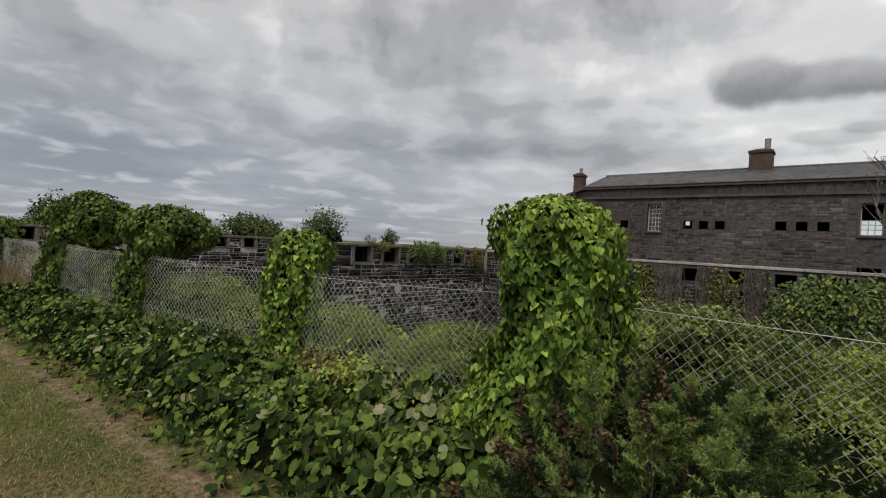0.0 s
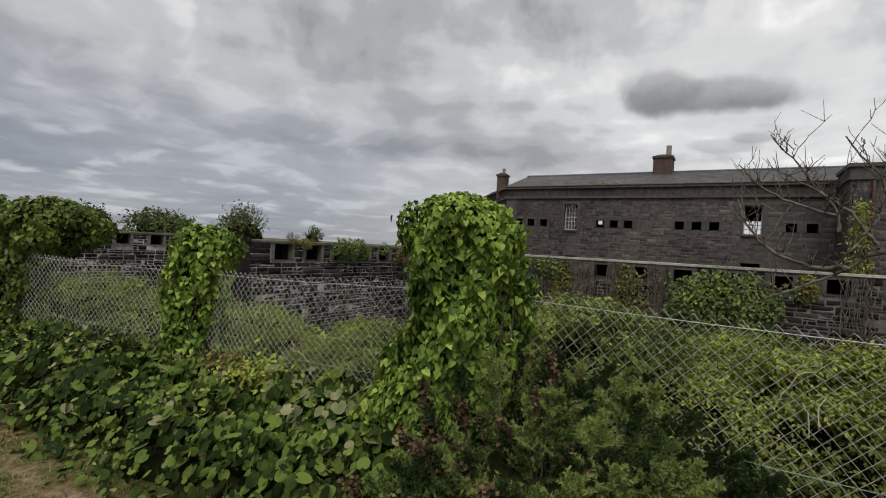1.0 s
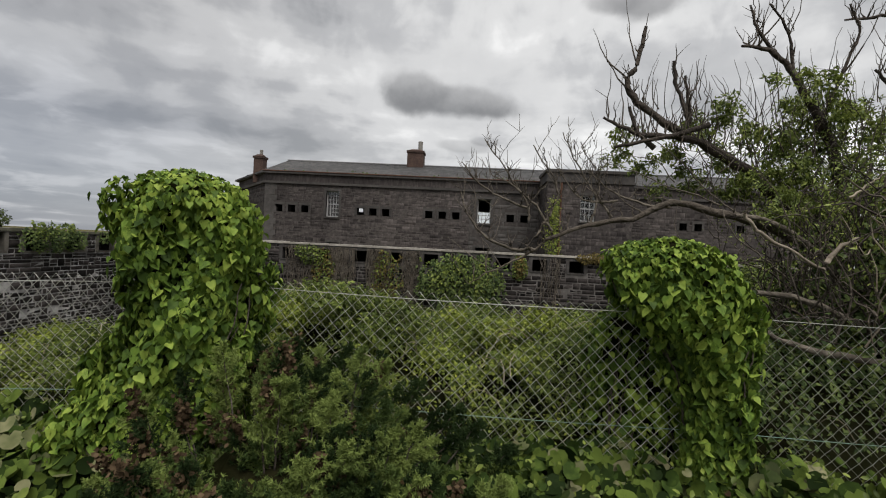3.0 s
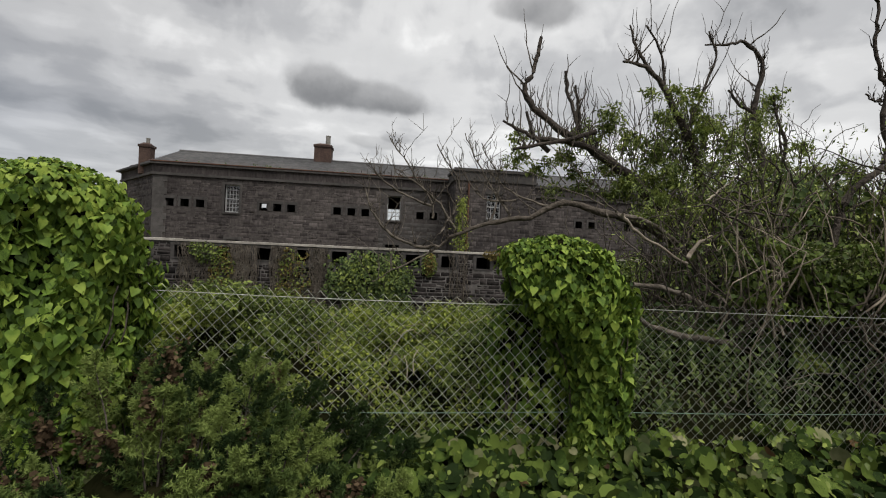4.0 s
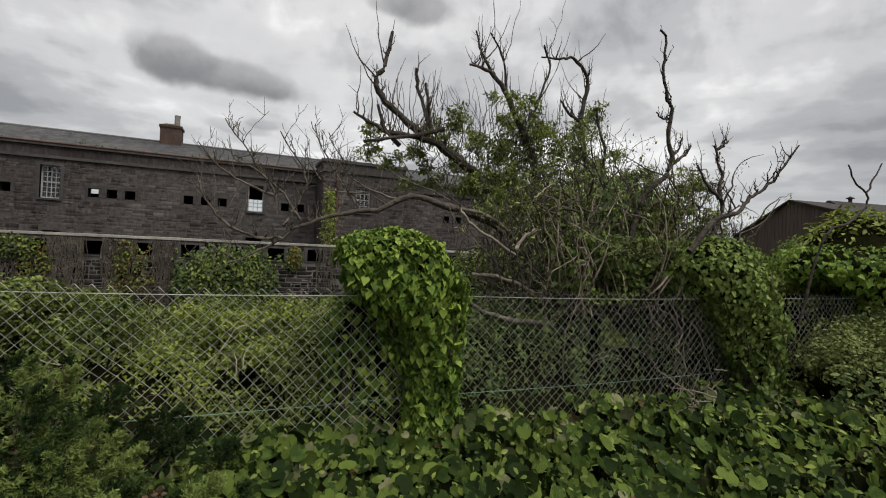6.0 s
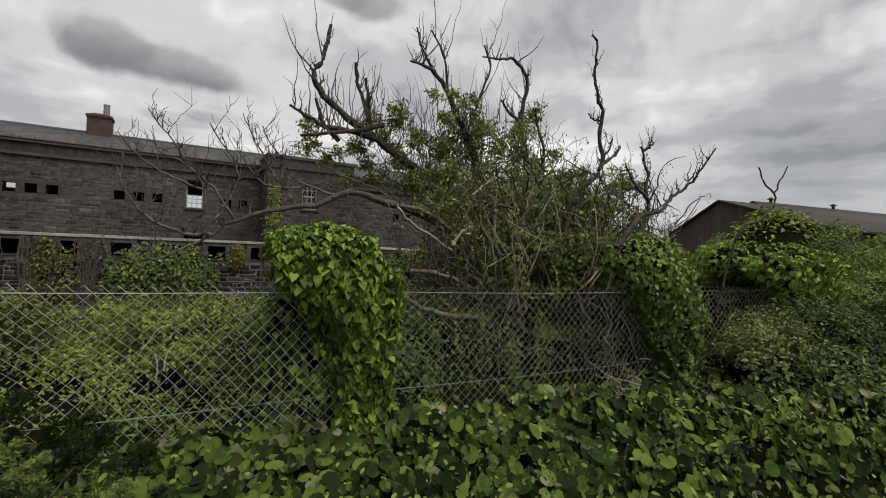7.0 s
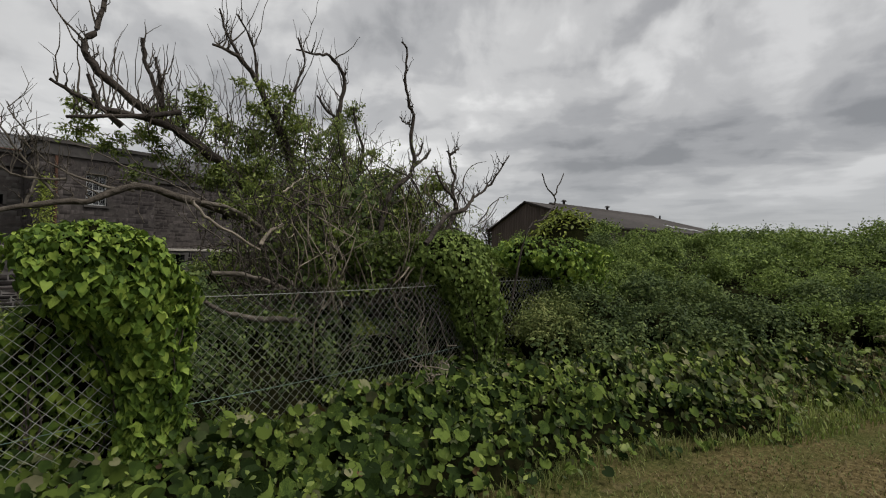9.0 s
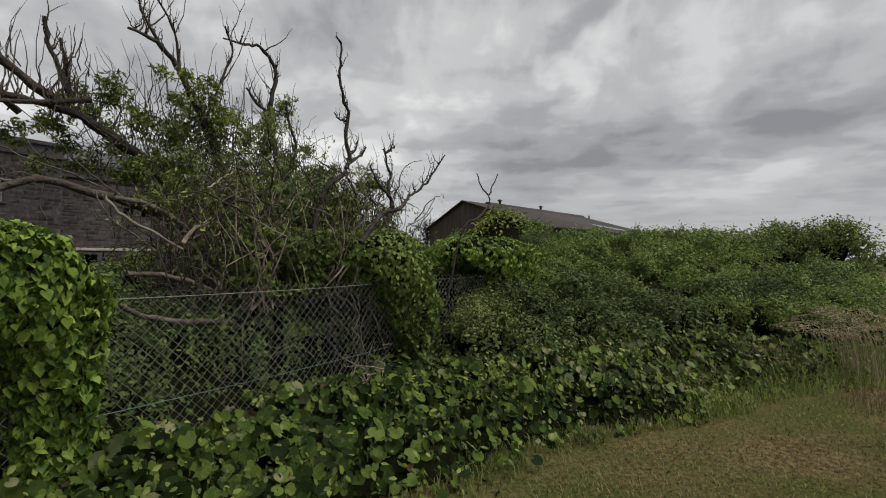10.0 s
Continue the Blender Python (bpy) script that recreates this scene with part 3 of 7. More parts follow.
def gallery_wall(name, start, along, out, length, pitch, first, hole, label, count, seed, singles=False, extra=()):
    """A rubble wall with a row of square openings under a stone coping. hole: (width, sill, head)."""
    start, along, out = Vector(start), Vector(along), Vector(out)
    w, sill, head = hole
    top, thick, foot = 1.30, 0.7, -4.6
    holes = [(first + k * pitch, first + k * pitch + w, sill, head) for k in range(count)]
    holes = [h for h in holes if h[1] < length - 0.2] + list(extra)

    def block(bm, u0, u1, z0, z1, d0, d1):
        c = []
        for z in (z0, z1):
            for u, d in ((u0, d0), (u1, d0), (u1, d1), (u0, d1)):
                c.append(bm.verts.new(start + along * u + out * d + Vector((0, 0, z))))
        for q in ((0, 1, 2, 3), (4, 5, 6, 7), (0, 1, 5, 4), (1, 2, 6, 5), (2, 3, 7, 6), (3, 0, 4, 7)):
            bm.faces.new([c[i] for i in q])

    bm = bmesh.new()
    for u0, u1, z0, z1 in cells(0, length, foot, top, holes):
        block(bm, u0, u1, z0, z1, -thick, 0)
    bmesh.ops.recalc_face_normals(bm, faces=bm.faces[:])
    wall = part(name, bm, M_MORTAR if singles else M_MORTAR_MID)
    tagged(wall, label, "wall", kind="structure")
    # passage behind the openings, lined near-black for its lack of light
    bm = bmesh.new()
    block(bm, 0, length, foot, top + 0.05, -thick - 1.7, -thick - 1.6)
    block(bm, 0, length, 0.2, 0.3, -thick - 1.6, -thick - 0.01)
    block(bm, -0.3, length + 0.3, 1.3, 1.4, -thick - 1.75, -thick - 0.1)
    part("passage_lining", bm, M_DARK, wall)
    # dressed jambs, sill and lintel round each opening
    for k, (u0, u1, z0, z1) in enumerate(holes):
        bm = bmesh.new()
        for a, b, c, d in ((u0 - 0.16, u0 + 0.01, z0, z1), (u1 - 0.01, u1 + 0.16, z0, z1), (u0 - 0.1, u1 + 0.1, z0 - 0.06, z0), (u0 - 0.2, u1 + 0.2, z1, min(z1 + 0.08, top - 0.004))):
            block(bm, a, b, c, d, -0.25, 0.045)
        bmesh.ops.recalc_face_normals(bm, faces=bm.faces[:])
        part("opening_surround", bm, M_JAMB if singles else M_ASHLAR, wall)
        # thin near-black liners, added so that the reveals look shaded
        bm = bmesh.new()
        for a, b, c, d in ((u0 + 0.002, u0 + 0.03, z0, z1), (u1 - 0.03, u1 - 0.002, z0, z1), (u0 + 0.03, u1 - 0.03, z0 + 0.002, z0 + 0.02), (u0 + 0.03, u1 - 0.03, z1 - 0.02, z1 - 0.002)):
            block(bm, a, b, c, d, -thick + 0.01, -0.255)
        bmesh.ops.recalc_face_normals(bm, faces=bm.faces[:])
        part("opening_lining", bm, M_DARK, wall)
    u, k = -0.1, 0
    g = np.random.default_rng(seed)
    while u < length + 0.1:
        w2 = min(g.uniform(0.9, 1.5), length + 0.12 - u)
        if w2 < 0.2:
            break
        bm = bmesh.new()
        lift = g.normal(0, 0.006)
        block(bm, u + 0.006, u + w2 - 0.006, top, top + 0.13 + lift, -thick - 0.08, 0.09)
        bmesh.ops.recalc_face_normals(bm, faces=bm.faces[:])
        bmesh.ops.bevel(bm, geom=bm.edges[:], offset=0.012, segments=1, affect="EDGES")
        part("coping_stone", bm, M_COPING_DARK if singles else M_COPING, wall)
        u += w2
    solid = [(a - 0.17, b + 0.17, c - 0.07, d + 0.09) for a, b, c, d in holes]
    return wall, solid, start, along, out


RWALL, rsolid, ra, rb, rc = gallery_wall("wall_west", (-18, 13.5, 0), (0, 1, 0), (1, 0, 0), 12.4, 1.93, 1.30, (1.05, 0.50, 1.26), "dark squared rubble moat wall with pale mortar and square openings", 6, 3, True)
AWALL, asolid, aa, ab, ac = gallery_wall("wall_far_west", (-31, -14, 0), (0, 1, 0), (1, 0, 0), 33, 1.95, 0.6, (0.8, 0.66, 1.28), "dark squared rubble moat wall, farther off, with square openings", 16, 4, True)
SWALL, ssolid, sa, sb, sc = gallery_wall("wall_north", (-17.9, 26, 0), (1, 0, 0), (0, -1, 0), 46, 1.985, 1.88, (0.82, 0.48, 1.12), "dark rubble moat wall with pale coping, square openings and creeper", 22, 5)
# blank pier where the west wall ends
bm = boxes_bm((-18.75, -17.94, 12.6, 13.5, -4.6, 1.3), (-18.85, -17.86, 12.5, 13.5, 1.3, 1.44))
tagged(part("end_pier", bm, M_RUBBLE, RWALL, "smooth dark stone end pier"))

# ---- the barracks ----
BAR = thing("barracks", (0, 33, 0), "long derelict dark grey stone barracks with square loopholes and slate roof", "building")


def house_part(name, shape, mat, parent=None, label="", kind=""):
    ob = part(name, shape, mat, None, label, kind)
    if parent is None:
        return put(ob, BAR)
    ob.parent = parent
    return ob


WIN1, WIN2 = (-9.90, -8.98, 3.30, 5.14), (0.84, 1.77, 3.33, 5.05)
LOOPS = [(x, x + 0.52, 3.52, 4.03) for x in (-13.55, -12.62, -11.66, -7.66, -6.77, -5.87, -2.82, -1.87, -0.92, 2.87, 3.82)]
LOWER = [(0.80, 1.76, 1.1, 1.64), (-9.7, -8.9, 1.0, 1.5)]
fholes = LOOPS + [WIN1, WIN2] + LOWER
EAST = [(14.6, 15.1, 3.5, 4.0), (15.6, 16.1, 3.5, 4.0), (18.4, 18.9, 3.5, 4.0)]
bm = bmesh.new()
for u0, u1, z0, z1 in cells(-14.35, 5.1, -0.5, 6.3, fholes):
    box(bm, u0, u1, 33.0, 33.6, z0, z1)
for u0, u1, z0, z1 in cells(10.4, 26, -0.5, 6.3, EAST):
    box(bm, u0, u1, 33.0, 33.6, z0, z1)
# rear wall, with the windows through which daylight shows
for u0, u1, z0, z1 in cells(-20, 26, -0.5, 6.3, [(-9.75, -9.05, 4.27, 4.75), (0.95, 2.25, 3.7, 4.78)]):
    box(bm, u0, u1, 41.0, 41.6, z0, z1)
box(bm, 25.4, 26, 33.6, 41, -0.5, 6.3)
front = house_part("wall", bm, M_MORTAR_DARK)
clear = [(a - 0.16, b + 0.16, c - 0.12, d + 0.18) for a, b, c, d in fholes]
front_stones = snecked(stones(-13.5, 0.3, -0.3, 5.52, clear, (0.15, 0.32), (0.25, 0.65), 21, 0.010), 121, 0.009)
dressed = stones(0.3, 5.05, -0.3, 5.52, clear, (0.27, 0.33), (0.45, 0.95), 122, 0.007)
part("dressed_stonework", stone_mesh("dressed_stonework", dressed, (0, 33, 0), (1, 0, 0), (0, -1, 0), 123, (0.0, 0.003), 0.002), M_ASHLAR, front, kind="stuff")
st = part("stonework", stone_mesh("stonework", front_stones, (0, 33, 0), (1, 0, 0), (0, -1, 0), 22, (0.0, 0.006), 0.002), M_STONE, front, kind="stuff")
es = stones(10.5, 26, -0.3, 5.52, [(a - 0.03, b + 0.03, c - 0.05, d + 0.18) for a, b, c, d in EAST], (0.15, 0.32), (0.25, 0.65), 23, 0.010)
part("stonework", stone_mesh("stonework", es, (0, 33, 0), (1, 0, 0), (0, -1, 0), 24, (0.0, 0.006), 0.002), M_STONE, front, kind="stuff")
# corner quoins
z, k = -0.3, 0
while z < 5.5:
    w = 0.86 if k % 2 else 0.7
    part("quoin", boxes_bm((-14.37, -14.35 + w, 32.97, 33.2, z + 0.004, min(z + 0.41, 5.52)), bevel=0.006), M_ASHLAR, front)
    z, k = z + 0.415, k + 1
# lintels, jambs and sills
for a, b, c, d in fholes + EAST:
    part("lintel", boxes_bm((a - 0.15, b + 0.15, 32.965, 33.2, d, d + 0.17)), M_ASHLAR, front)
    for u in (a - 0.15, b):
        part("jamb", boxes_bm((u, u + 0.15, 32.972, 33.2, c, d)), M_ASHLAR, front)
    if b - a > 0.7 and d > 4:
        part("sill", boxes_bm((a - 0.1, b + 0.1, 32.9, 33.3, c - 0.11, c)), M_ASHLAR, front)
# rooms behind, near-black to stand for missing light
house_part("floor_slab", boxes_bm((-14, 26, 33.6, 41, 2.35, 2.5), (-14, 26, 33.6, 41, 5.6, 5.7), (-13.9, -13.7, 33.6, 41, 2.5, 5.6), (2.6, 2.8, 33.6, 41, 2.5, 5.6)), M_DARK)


def angled_wall(p, q, z0, z1, thick):
    bm = bmesh.new()
    p, q = Vector(p), Vector(q)
    d = (q - p).normalized()
    n = Vector((d.y, -d.x, 0))
    c = [bm.verts.new(Vector((*v.xy, z))) for z in (z0, z1) for v in (p, q, q - n * thick, p - n * thick)]
    for k in ((0, 1, 2, 3), (4, 5, 6, 7), (0, 1, 5, 4), (1, 2, 6, 5), (2, 3, 7, 6), (3, 0, 4, 7)):
        bm.faces.new([c[i] for i in k])
    bmesh.ops.recalc_face_normals(bm, faces=bm.faces[:])
    return bm, d, n


bm, dd, nn = angled_wall((-19.5, 39.5, 0), (-14.35, 33.0, 0), -0.5, 6.3, 0.6)
side = house_part("side_wall", bm, M_MORTAR_DARK)
sstones = stones(0, 8.25, -0.3, 5.52, [], (0.15, 0.32), (0.25, 0.65), 25, 0.010)
part("stonework", stone_mesh("stonework", sstones, (-19.5, 39.5, 0), dd, nn, 26, (0.0, 0.006), 0.002), M_STONE, side, kind="stuff")
# string course, frieze and cornice
for name, z0, z1, o in (("string_course", 5.52, 5.68, 0.13), ("frieze", 5.68, 6.22, 0.05), ("cornice", 6.22, 6.36, 0.20)):
    bm = boxes_bm((-14.4 - o * 0.6, 5.1, 33 - o, 33.3, z0, z1), (10.4, 26, 33 - o, 33.3, z0, z1))
    house_part(name, bm, M_STONE if name == "frieze" else M_ASHLAR)
    bm, _, _ = angled_wall((-19.5 + nn.x * o, 39.5 + nn.y * o, 0), (-14.35 + nn.x * o, 33 + nn.y * o, 0), z0, z1, 0.3)
    house_part(name, bm, M_STONE if name == "frieze" else M_ASHLAR)


def roof_plane(bm, *pts):
    top = [bm.verts.new(p) for p in pts]
    low = [bm.verts.new((p[0], p[1], p[2] - 0.12)) for p in pts]
    bm.faces.new(top)
    bm.faces.new(low[::-1])
    for i in range(len(pts)):
        j = (i + 1) % len(pts)
        bm.faces.new((top[i], low[i], low[j], top[j]))


bm = bmesh.new()
roof_plane(bm, (-14.5, 32.84, 6.40), (26, 32.84, 6.40), (26, 37, 7.82), (-14.4, 37, 7.82))
roof_plane(bm, (26, 41.7, 6.42), (-20, 41.7, 6.42), (-14.4, 37, 7.82), (26, 37, 7.82))
roof_plane(bm, (-14.5, 32.84, 6.40), (-14.4, 37, 7.82), (-20, 39.6, 6.42))
roof_plane(bm, (-20, 39.6, 6.42), (-14.4, 37, 7.82), (-20, 41.7, 6.42))
roof = house_part("roof", bm, M_SLATE)
# slates in overlapping courses on the side that is seen
g = np.random.default_rng(31)
sv, sf = [], []
for c in range(22):
    t0, t1 = c / 22, (c + 1.12) / 22
    x = -14.6 + 0.2 * t0 + (0.16 if c % 2 else 0)
    while x < 25.9:
        w = 0.33 + g.normal(0, 0.004)
        lift = 0.012 + abs(g.normal(0, 0.006))
        for t, z in ((t0, lift), (t1, 0.004)):
            for xx in (x + 0.004, x + w - 0.004):
                sv.append((xx, 32.82 + 4.18 * t, 6.405 + 1.42 * min(t, 1) + z))
        o = len(sv) - 4
        sf.append((o, o + 1, o + 3, o + 2))
        x += w
part("slating", mesh_of("slating", sv, sf), M_SLATE, roof, kind="stuff")
part("gutter", tubes("gutter", [([(-14.5, 32.80, 6.39), (5.0, 32.80, 6.39)], 0.045)], 8), M_RUST, roof, "rusty iron gutter")
part("ridge_tiling", tubes("ridge_tiling", [([(-14.4, 37, 7.84), (26, 37, 7.84)], 0.09)], 8), M_SLATE, roof)
# gutter weeds along the eaves
gx0 = np.concatenate([g.normal(-7.4, 0.35, 26), g.uniform(-13, 5, 60)])
part("gutter_moss", leaves("gutter_moss", np.stack([gx0, np.full_like(gx0, 32.82), 6.43 + np.abs(g.normal(0, 0.05, len(gx0)))], 1), np.tile([0, -1, 0.5], (len(gx0), 1)), g.uniform(0.06, 0.16, len(gx0)), OVAL, 0.0, 3), M_HEDGE, roof, kind="stuff")


def chimney(x, y, z0, w, h, pots):
    bm = boxes_bm((x - w / 2, x + w / 2, y - w / 2, y + w / 2, z0 - 0.9, z0 + h), bevel=0.015)
    c = house_part("chimney", bm, M_BRICK, roof, "sooty red brick chimney stack")
    bm = bmesh.new()
    box(bm, x - w / 2 - 0.06, x + w / 2 + 0.06, y - w / 2 - 0.06, y + w / 2 + 0.06, z0 + h - 0.16, z0 + h)
    bm2 = [bm.verts.new(p) for p in ((x - w / 2, y - w / 2, z0 + h), (x + w / 2, y - w / 2, z0 + h), (x + w / 2, y + w / 2, z0 + h), (x - w / 2, y + w / 2, z0 + h), (x - w / 4, y - w / 4, z0 + h + 0.16), (x + w / 4, y - w / 4, z0 + h + 0.16), (x + w / 4, y + w / 4, z0 + h + 0.16), (x - w / 4, y + w / 4, z0 + h + 0.16))]
    for q in ((0, 1, 5, 4), (1, 2, 6, 5), (2, 3, 7, 6), (3, 0, 4, 7), (4, 5, 6, 7)):
        bm.faces.new([bm2[i] for i in q])
    part("chimney_cap", bm, M_BRICK, c)
    for px, r, ph in pots:
        part("chimney_pot", tubes("chimney_pot", [([(x + px, y, z0 + h), (x + px, y, z0 + h + ph * 0.7), (x + px, y, z0 + h + ph)], [r, r * 0.92, r * 1.0])], 10), M_CONCRETE, c)


chimney(-4.12, 37.0, 7.5, 1.25, 1.42, [(0.3, 0.19, 0.82)])
chimney(-15.72, 35.0, 6.6, 0.72, 1.1, [(0.05, 0.13, 0.5)])
chimney(-18.6, 40.5, 6.2, 1.0, 0.75, [])


def sash(x0, x1, z0, z1, y, panes=(4, 6), broken=False, parent=None, mid=True):
    """A white sash window with glazing bars, set back in its opening."""
    w = house_part("window", boxes_bm((x0, x0 + 0.06, y, y + 0.1, z0, z1), (x1 - 0.06, x1, y, y + 0.1, z0, z1), (x0 + 0.06, x1 - 0.06, y, y + 0.1, z1 - 0.06, z1), (x0 + 0.06, x1 - 0.06, y, y + 0.1, z0, z0 + 0.07)), M_PAINT, parent, "white painted sash window")
    zm = (z0 + z1) / 2
    lights = [(z0 + 0.07, zm - 0.02), (zm + 0.02, z1 - 0.06)]
    if broken:
        lights = lights[:1]
    else:
        part("meeting_rail", boxes_bm((x0 + 0.06, x1 - 0.06, y + 0.02, y + 0.08, zm - 0.03, zm + 0.03)), M_PAINT, w)
    cols, rows = panes
    bar = 0.02 if broken else 0.015
    for a, b in lights:
        for k in range(1, cols):
            xx = x0 + 0.06 + (x1 - x0 - 0.12) * k / cols
            part("glazing_bar", boxes_bm((xx - bar, xx + bar, y + 0.03, y + 0.07, a, b)), M_PAINT, w)
        for k in range(1, rows // 2):
            zz = a + (b - a) * 2 * k / rows
            part("glazing_bar", boxes_bm((x0 + 0.06, x1 - 0.06, y + 0.033, y + 0.067, zz - bar, zz + bar)), M_PAINT, w)
        p = part("pane", boxes_bm((x0 + 0.06, x1 - 0.06, y + 0.048, y + 0.052, a, b)), M_GLASS, w)
        p.visible_shadow = False
    return w


sash(*WIN1[:2], *WIN1[2:], 33.22)
sash(*WIN2[:2], *WIN2[2:], 33.30, (3, 6), True)
# the projecting block
BW = (7.20, 8.14, 3.60, 5.22)
bm = bmesh.new()
for u0, u1, z0, z1 in cells(5.1, 10.42, -0.5, 6.62, [BW]):
    box(bm, u0, u1, 30.0, 30.5, z0, z1)
box(bm, 5.1, 5.6, 30.5, 33.0, -0.5, 6.62)
box(bm, 9.92, 10.42, 30.5, 33.0, -0.5, 6.62)
bay = house_part("projecting_block", bm, M_MORTAR_DARK)
bs = stones(5.1, 10.4, -0.3, 5.9, [(BW[0] - 0.03, BW[1] + 0.03, BW[2] - 0.05, BW[3] + 0.18)], (0.15, 0.32), (0.25, 0.65), 27, 0.010)
part("stonework", stone_mesh("stonework", bs, (0, 30, 0), (1, 0, 0), (0, -1, 0), 28, (0.0, 0.006), 0.002), M_STONE, bay, kind="stuff")
bs = stones(0, 3, -0.3, 5.9, [], (0.15, 0.32), (0.25, 0.65), 29, 0.010)
part("stonework", stone_mesh("stonework", bs, (5.1, 33, 0), (0, -1, 0), (-1, 0, 0), 30, (0.0, 0.006), 0.002), M_STONE, bay, kind="stuff")
part("parapet", boxes_bm((5.0, 10.52, 29.9, 33.0, 6.0, 6.12), (5.06, 10.46, 29.96, 33, 6.12, 6.62), (4.96, 10.56, 29.86, 33.0, 6.62, 6.80)), M_ASHLAR, bay)
part("lintel", boxes_bm((BW[0] - 0.12, BW[1] + 0.12, 29.955, 30.2, BW[3], BW[3] + 0.17)), M_ASHLAR, bay)
part("sill", boxes_bm((BW[0] - 0.1, BW[1] + 0.1, 29.9, 30.3, BW[2] - 0.11, BW[2])), M_ASHLAR, bay)
# near-black panel that stands for the unlit room behind the window
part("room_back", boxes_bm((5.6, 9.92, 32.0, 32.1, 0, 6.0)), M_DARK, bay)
sash(*BW[:2], *BW[2:], 30.2, (3, 4), False)
part("drain_pipe", tubes("drain_pipe", [([(5.95, 29.9, 5.95), (5.95, 29.9, 0.0)], 0.07)], 8), M_RUST, bay, "rusty iron drain pipe")

# ---- the fence ----
POSTS = [(-15.6, 1.9), (-12.1, 2.25), (-8.6, 2.62), (-5.15, 3.25), (-1.62, 3.36), (1.86, 3.36), (5.72, 3.36), (8.75, 3.36)]
TOPS = [1.08, 1.11, 1.09, 1.08, 1.195, 1.160, 1.150, 1.18]
FENCE = thing("chain_link_fence", (0, 3.35, 0), "sagging galvanised chain-link fence with pointed top and line wires", "fence")
CELL = 0.083
for k in range(len(POSTS) - 1):
    (x0, y0), (x1, y1) = POSTS[k], POSTS[k + 1]
    length = math.hypot(x1 - x0, y1 - y0)
    n = int(length / (CELL / 2))
    g = np.random.default_rng(100 + k)
    lines = []
    rows = 30
    ph = g.uniform(0, 6, 4)

    def lay(u, r):
        """A point of the net: u cells along, r half cells down."""
        t = u / n
        top = TOPS[k] * (1 - t) + TOPS[k + 1] * t - 0.02 * math.sin(math.pi * t)
        z = top + 0.05 - r * CELL * 0.51 + 0.008 * math.sin(9 * t + ph[0] + 0.3 * r)
        lean = 0.022 * math.sin(4 * t + ph[1] + 0.15 * r) + 0.012 * math.sin(11 * t + ph[2])
        d = 0.012 * math.sin(7 * t + ph[3] + 0.2 * r)
        return (x0 + (x1 - x0) * t + d, y0 + (y1 - y0) * t + lean, z)

    for i in range(n):
        pts, rad = [], []
        for r in range(rows):
            e = 0.5 if (r + i) % 2 else -0.5
            p = lay(i + 0.5 + e * 0.98, r)
            pts.append((p[0], p[1] + (0.003 if r % 2 else -0.003), p[2]))
            rad.append(0.0025)
        lines.append((pts, rad))
    net = put(part("chain_link_net", tubes("chain_link_net", lines, 3), M_METAL if k < 5 else M_DULLWIRE), FENCE)
    for z, m in ((0.0, M_METAL if k < 5 else M_DULLWIRE), (-0.76, M_GREENWIRE)):
        pts = [(x0 + (x1 - x0) * t, y0 + (y1 - y0) * t - 0.008, TOPS[k] * (1 - t) + TOPS[k + 1] * t + z - 0.02 * math.sin(math.pi * t)) for t in np.linspace(0, 1, 9)]
        put(part("line_wire", tubes("line_wire", [(pts, 0.0026)], 4), m), FENCE)
    px, py = POSTS[k]
    put(part("fence_post", boxes_bm((px - 0.055, px + 0.055, py - 0.03, py + 0.08, -0.3, TOPS[k] + 0.12), bevel=0.01), M_CONCRETE), FENCE)


# ---- ivy on the posts ----


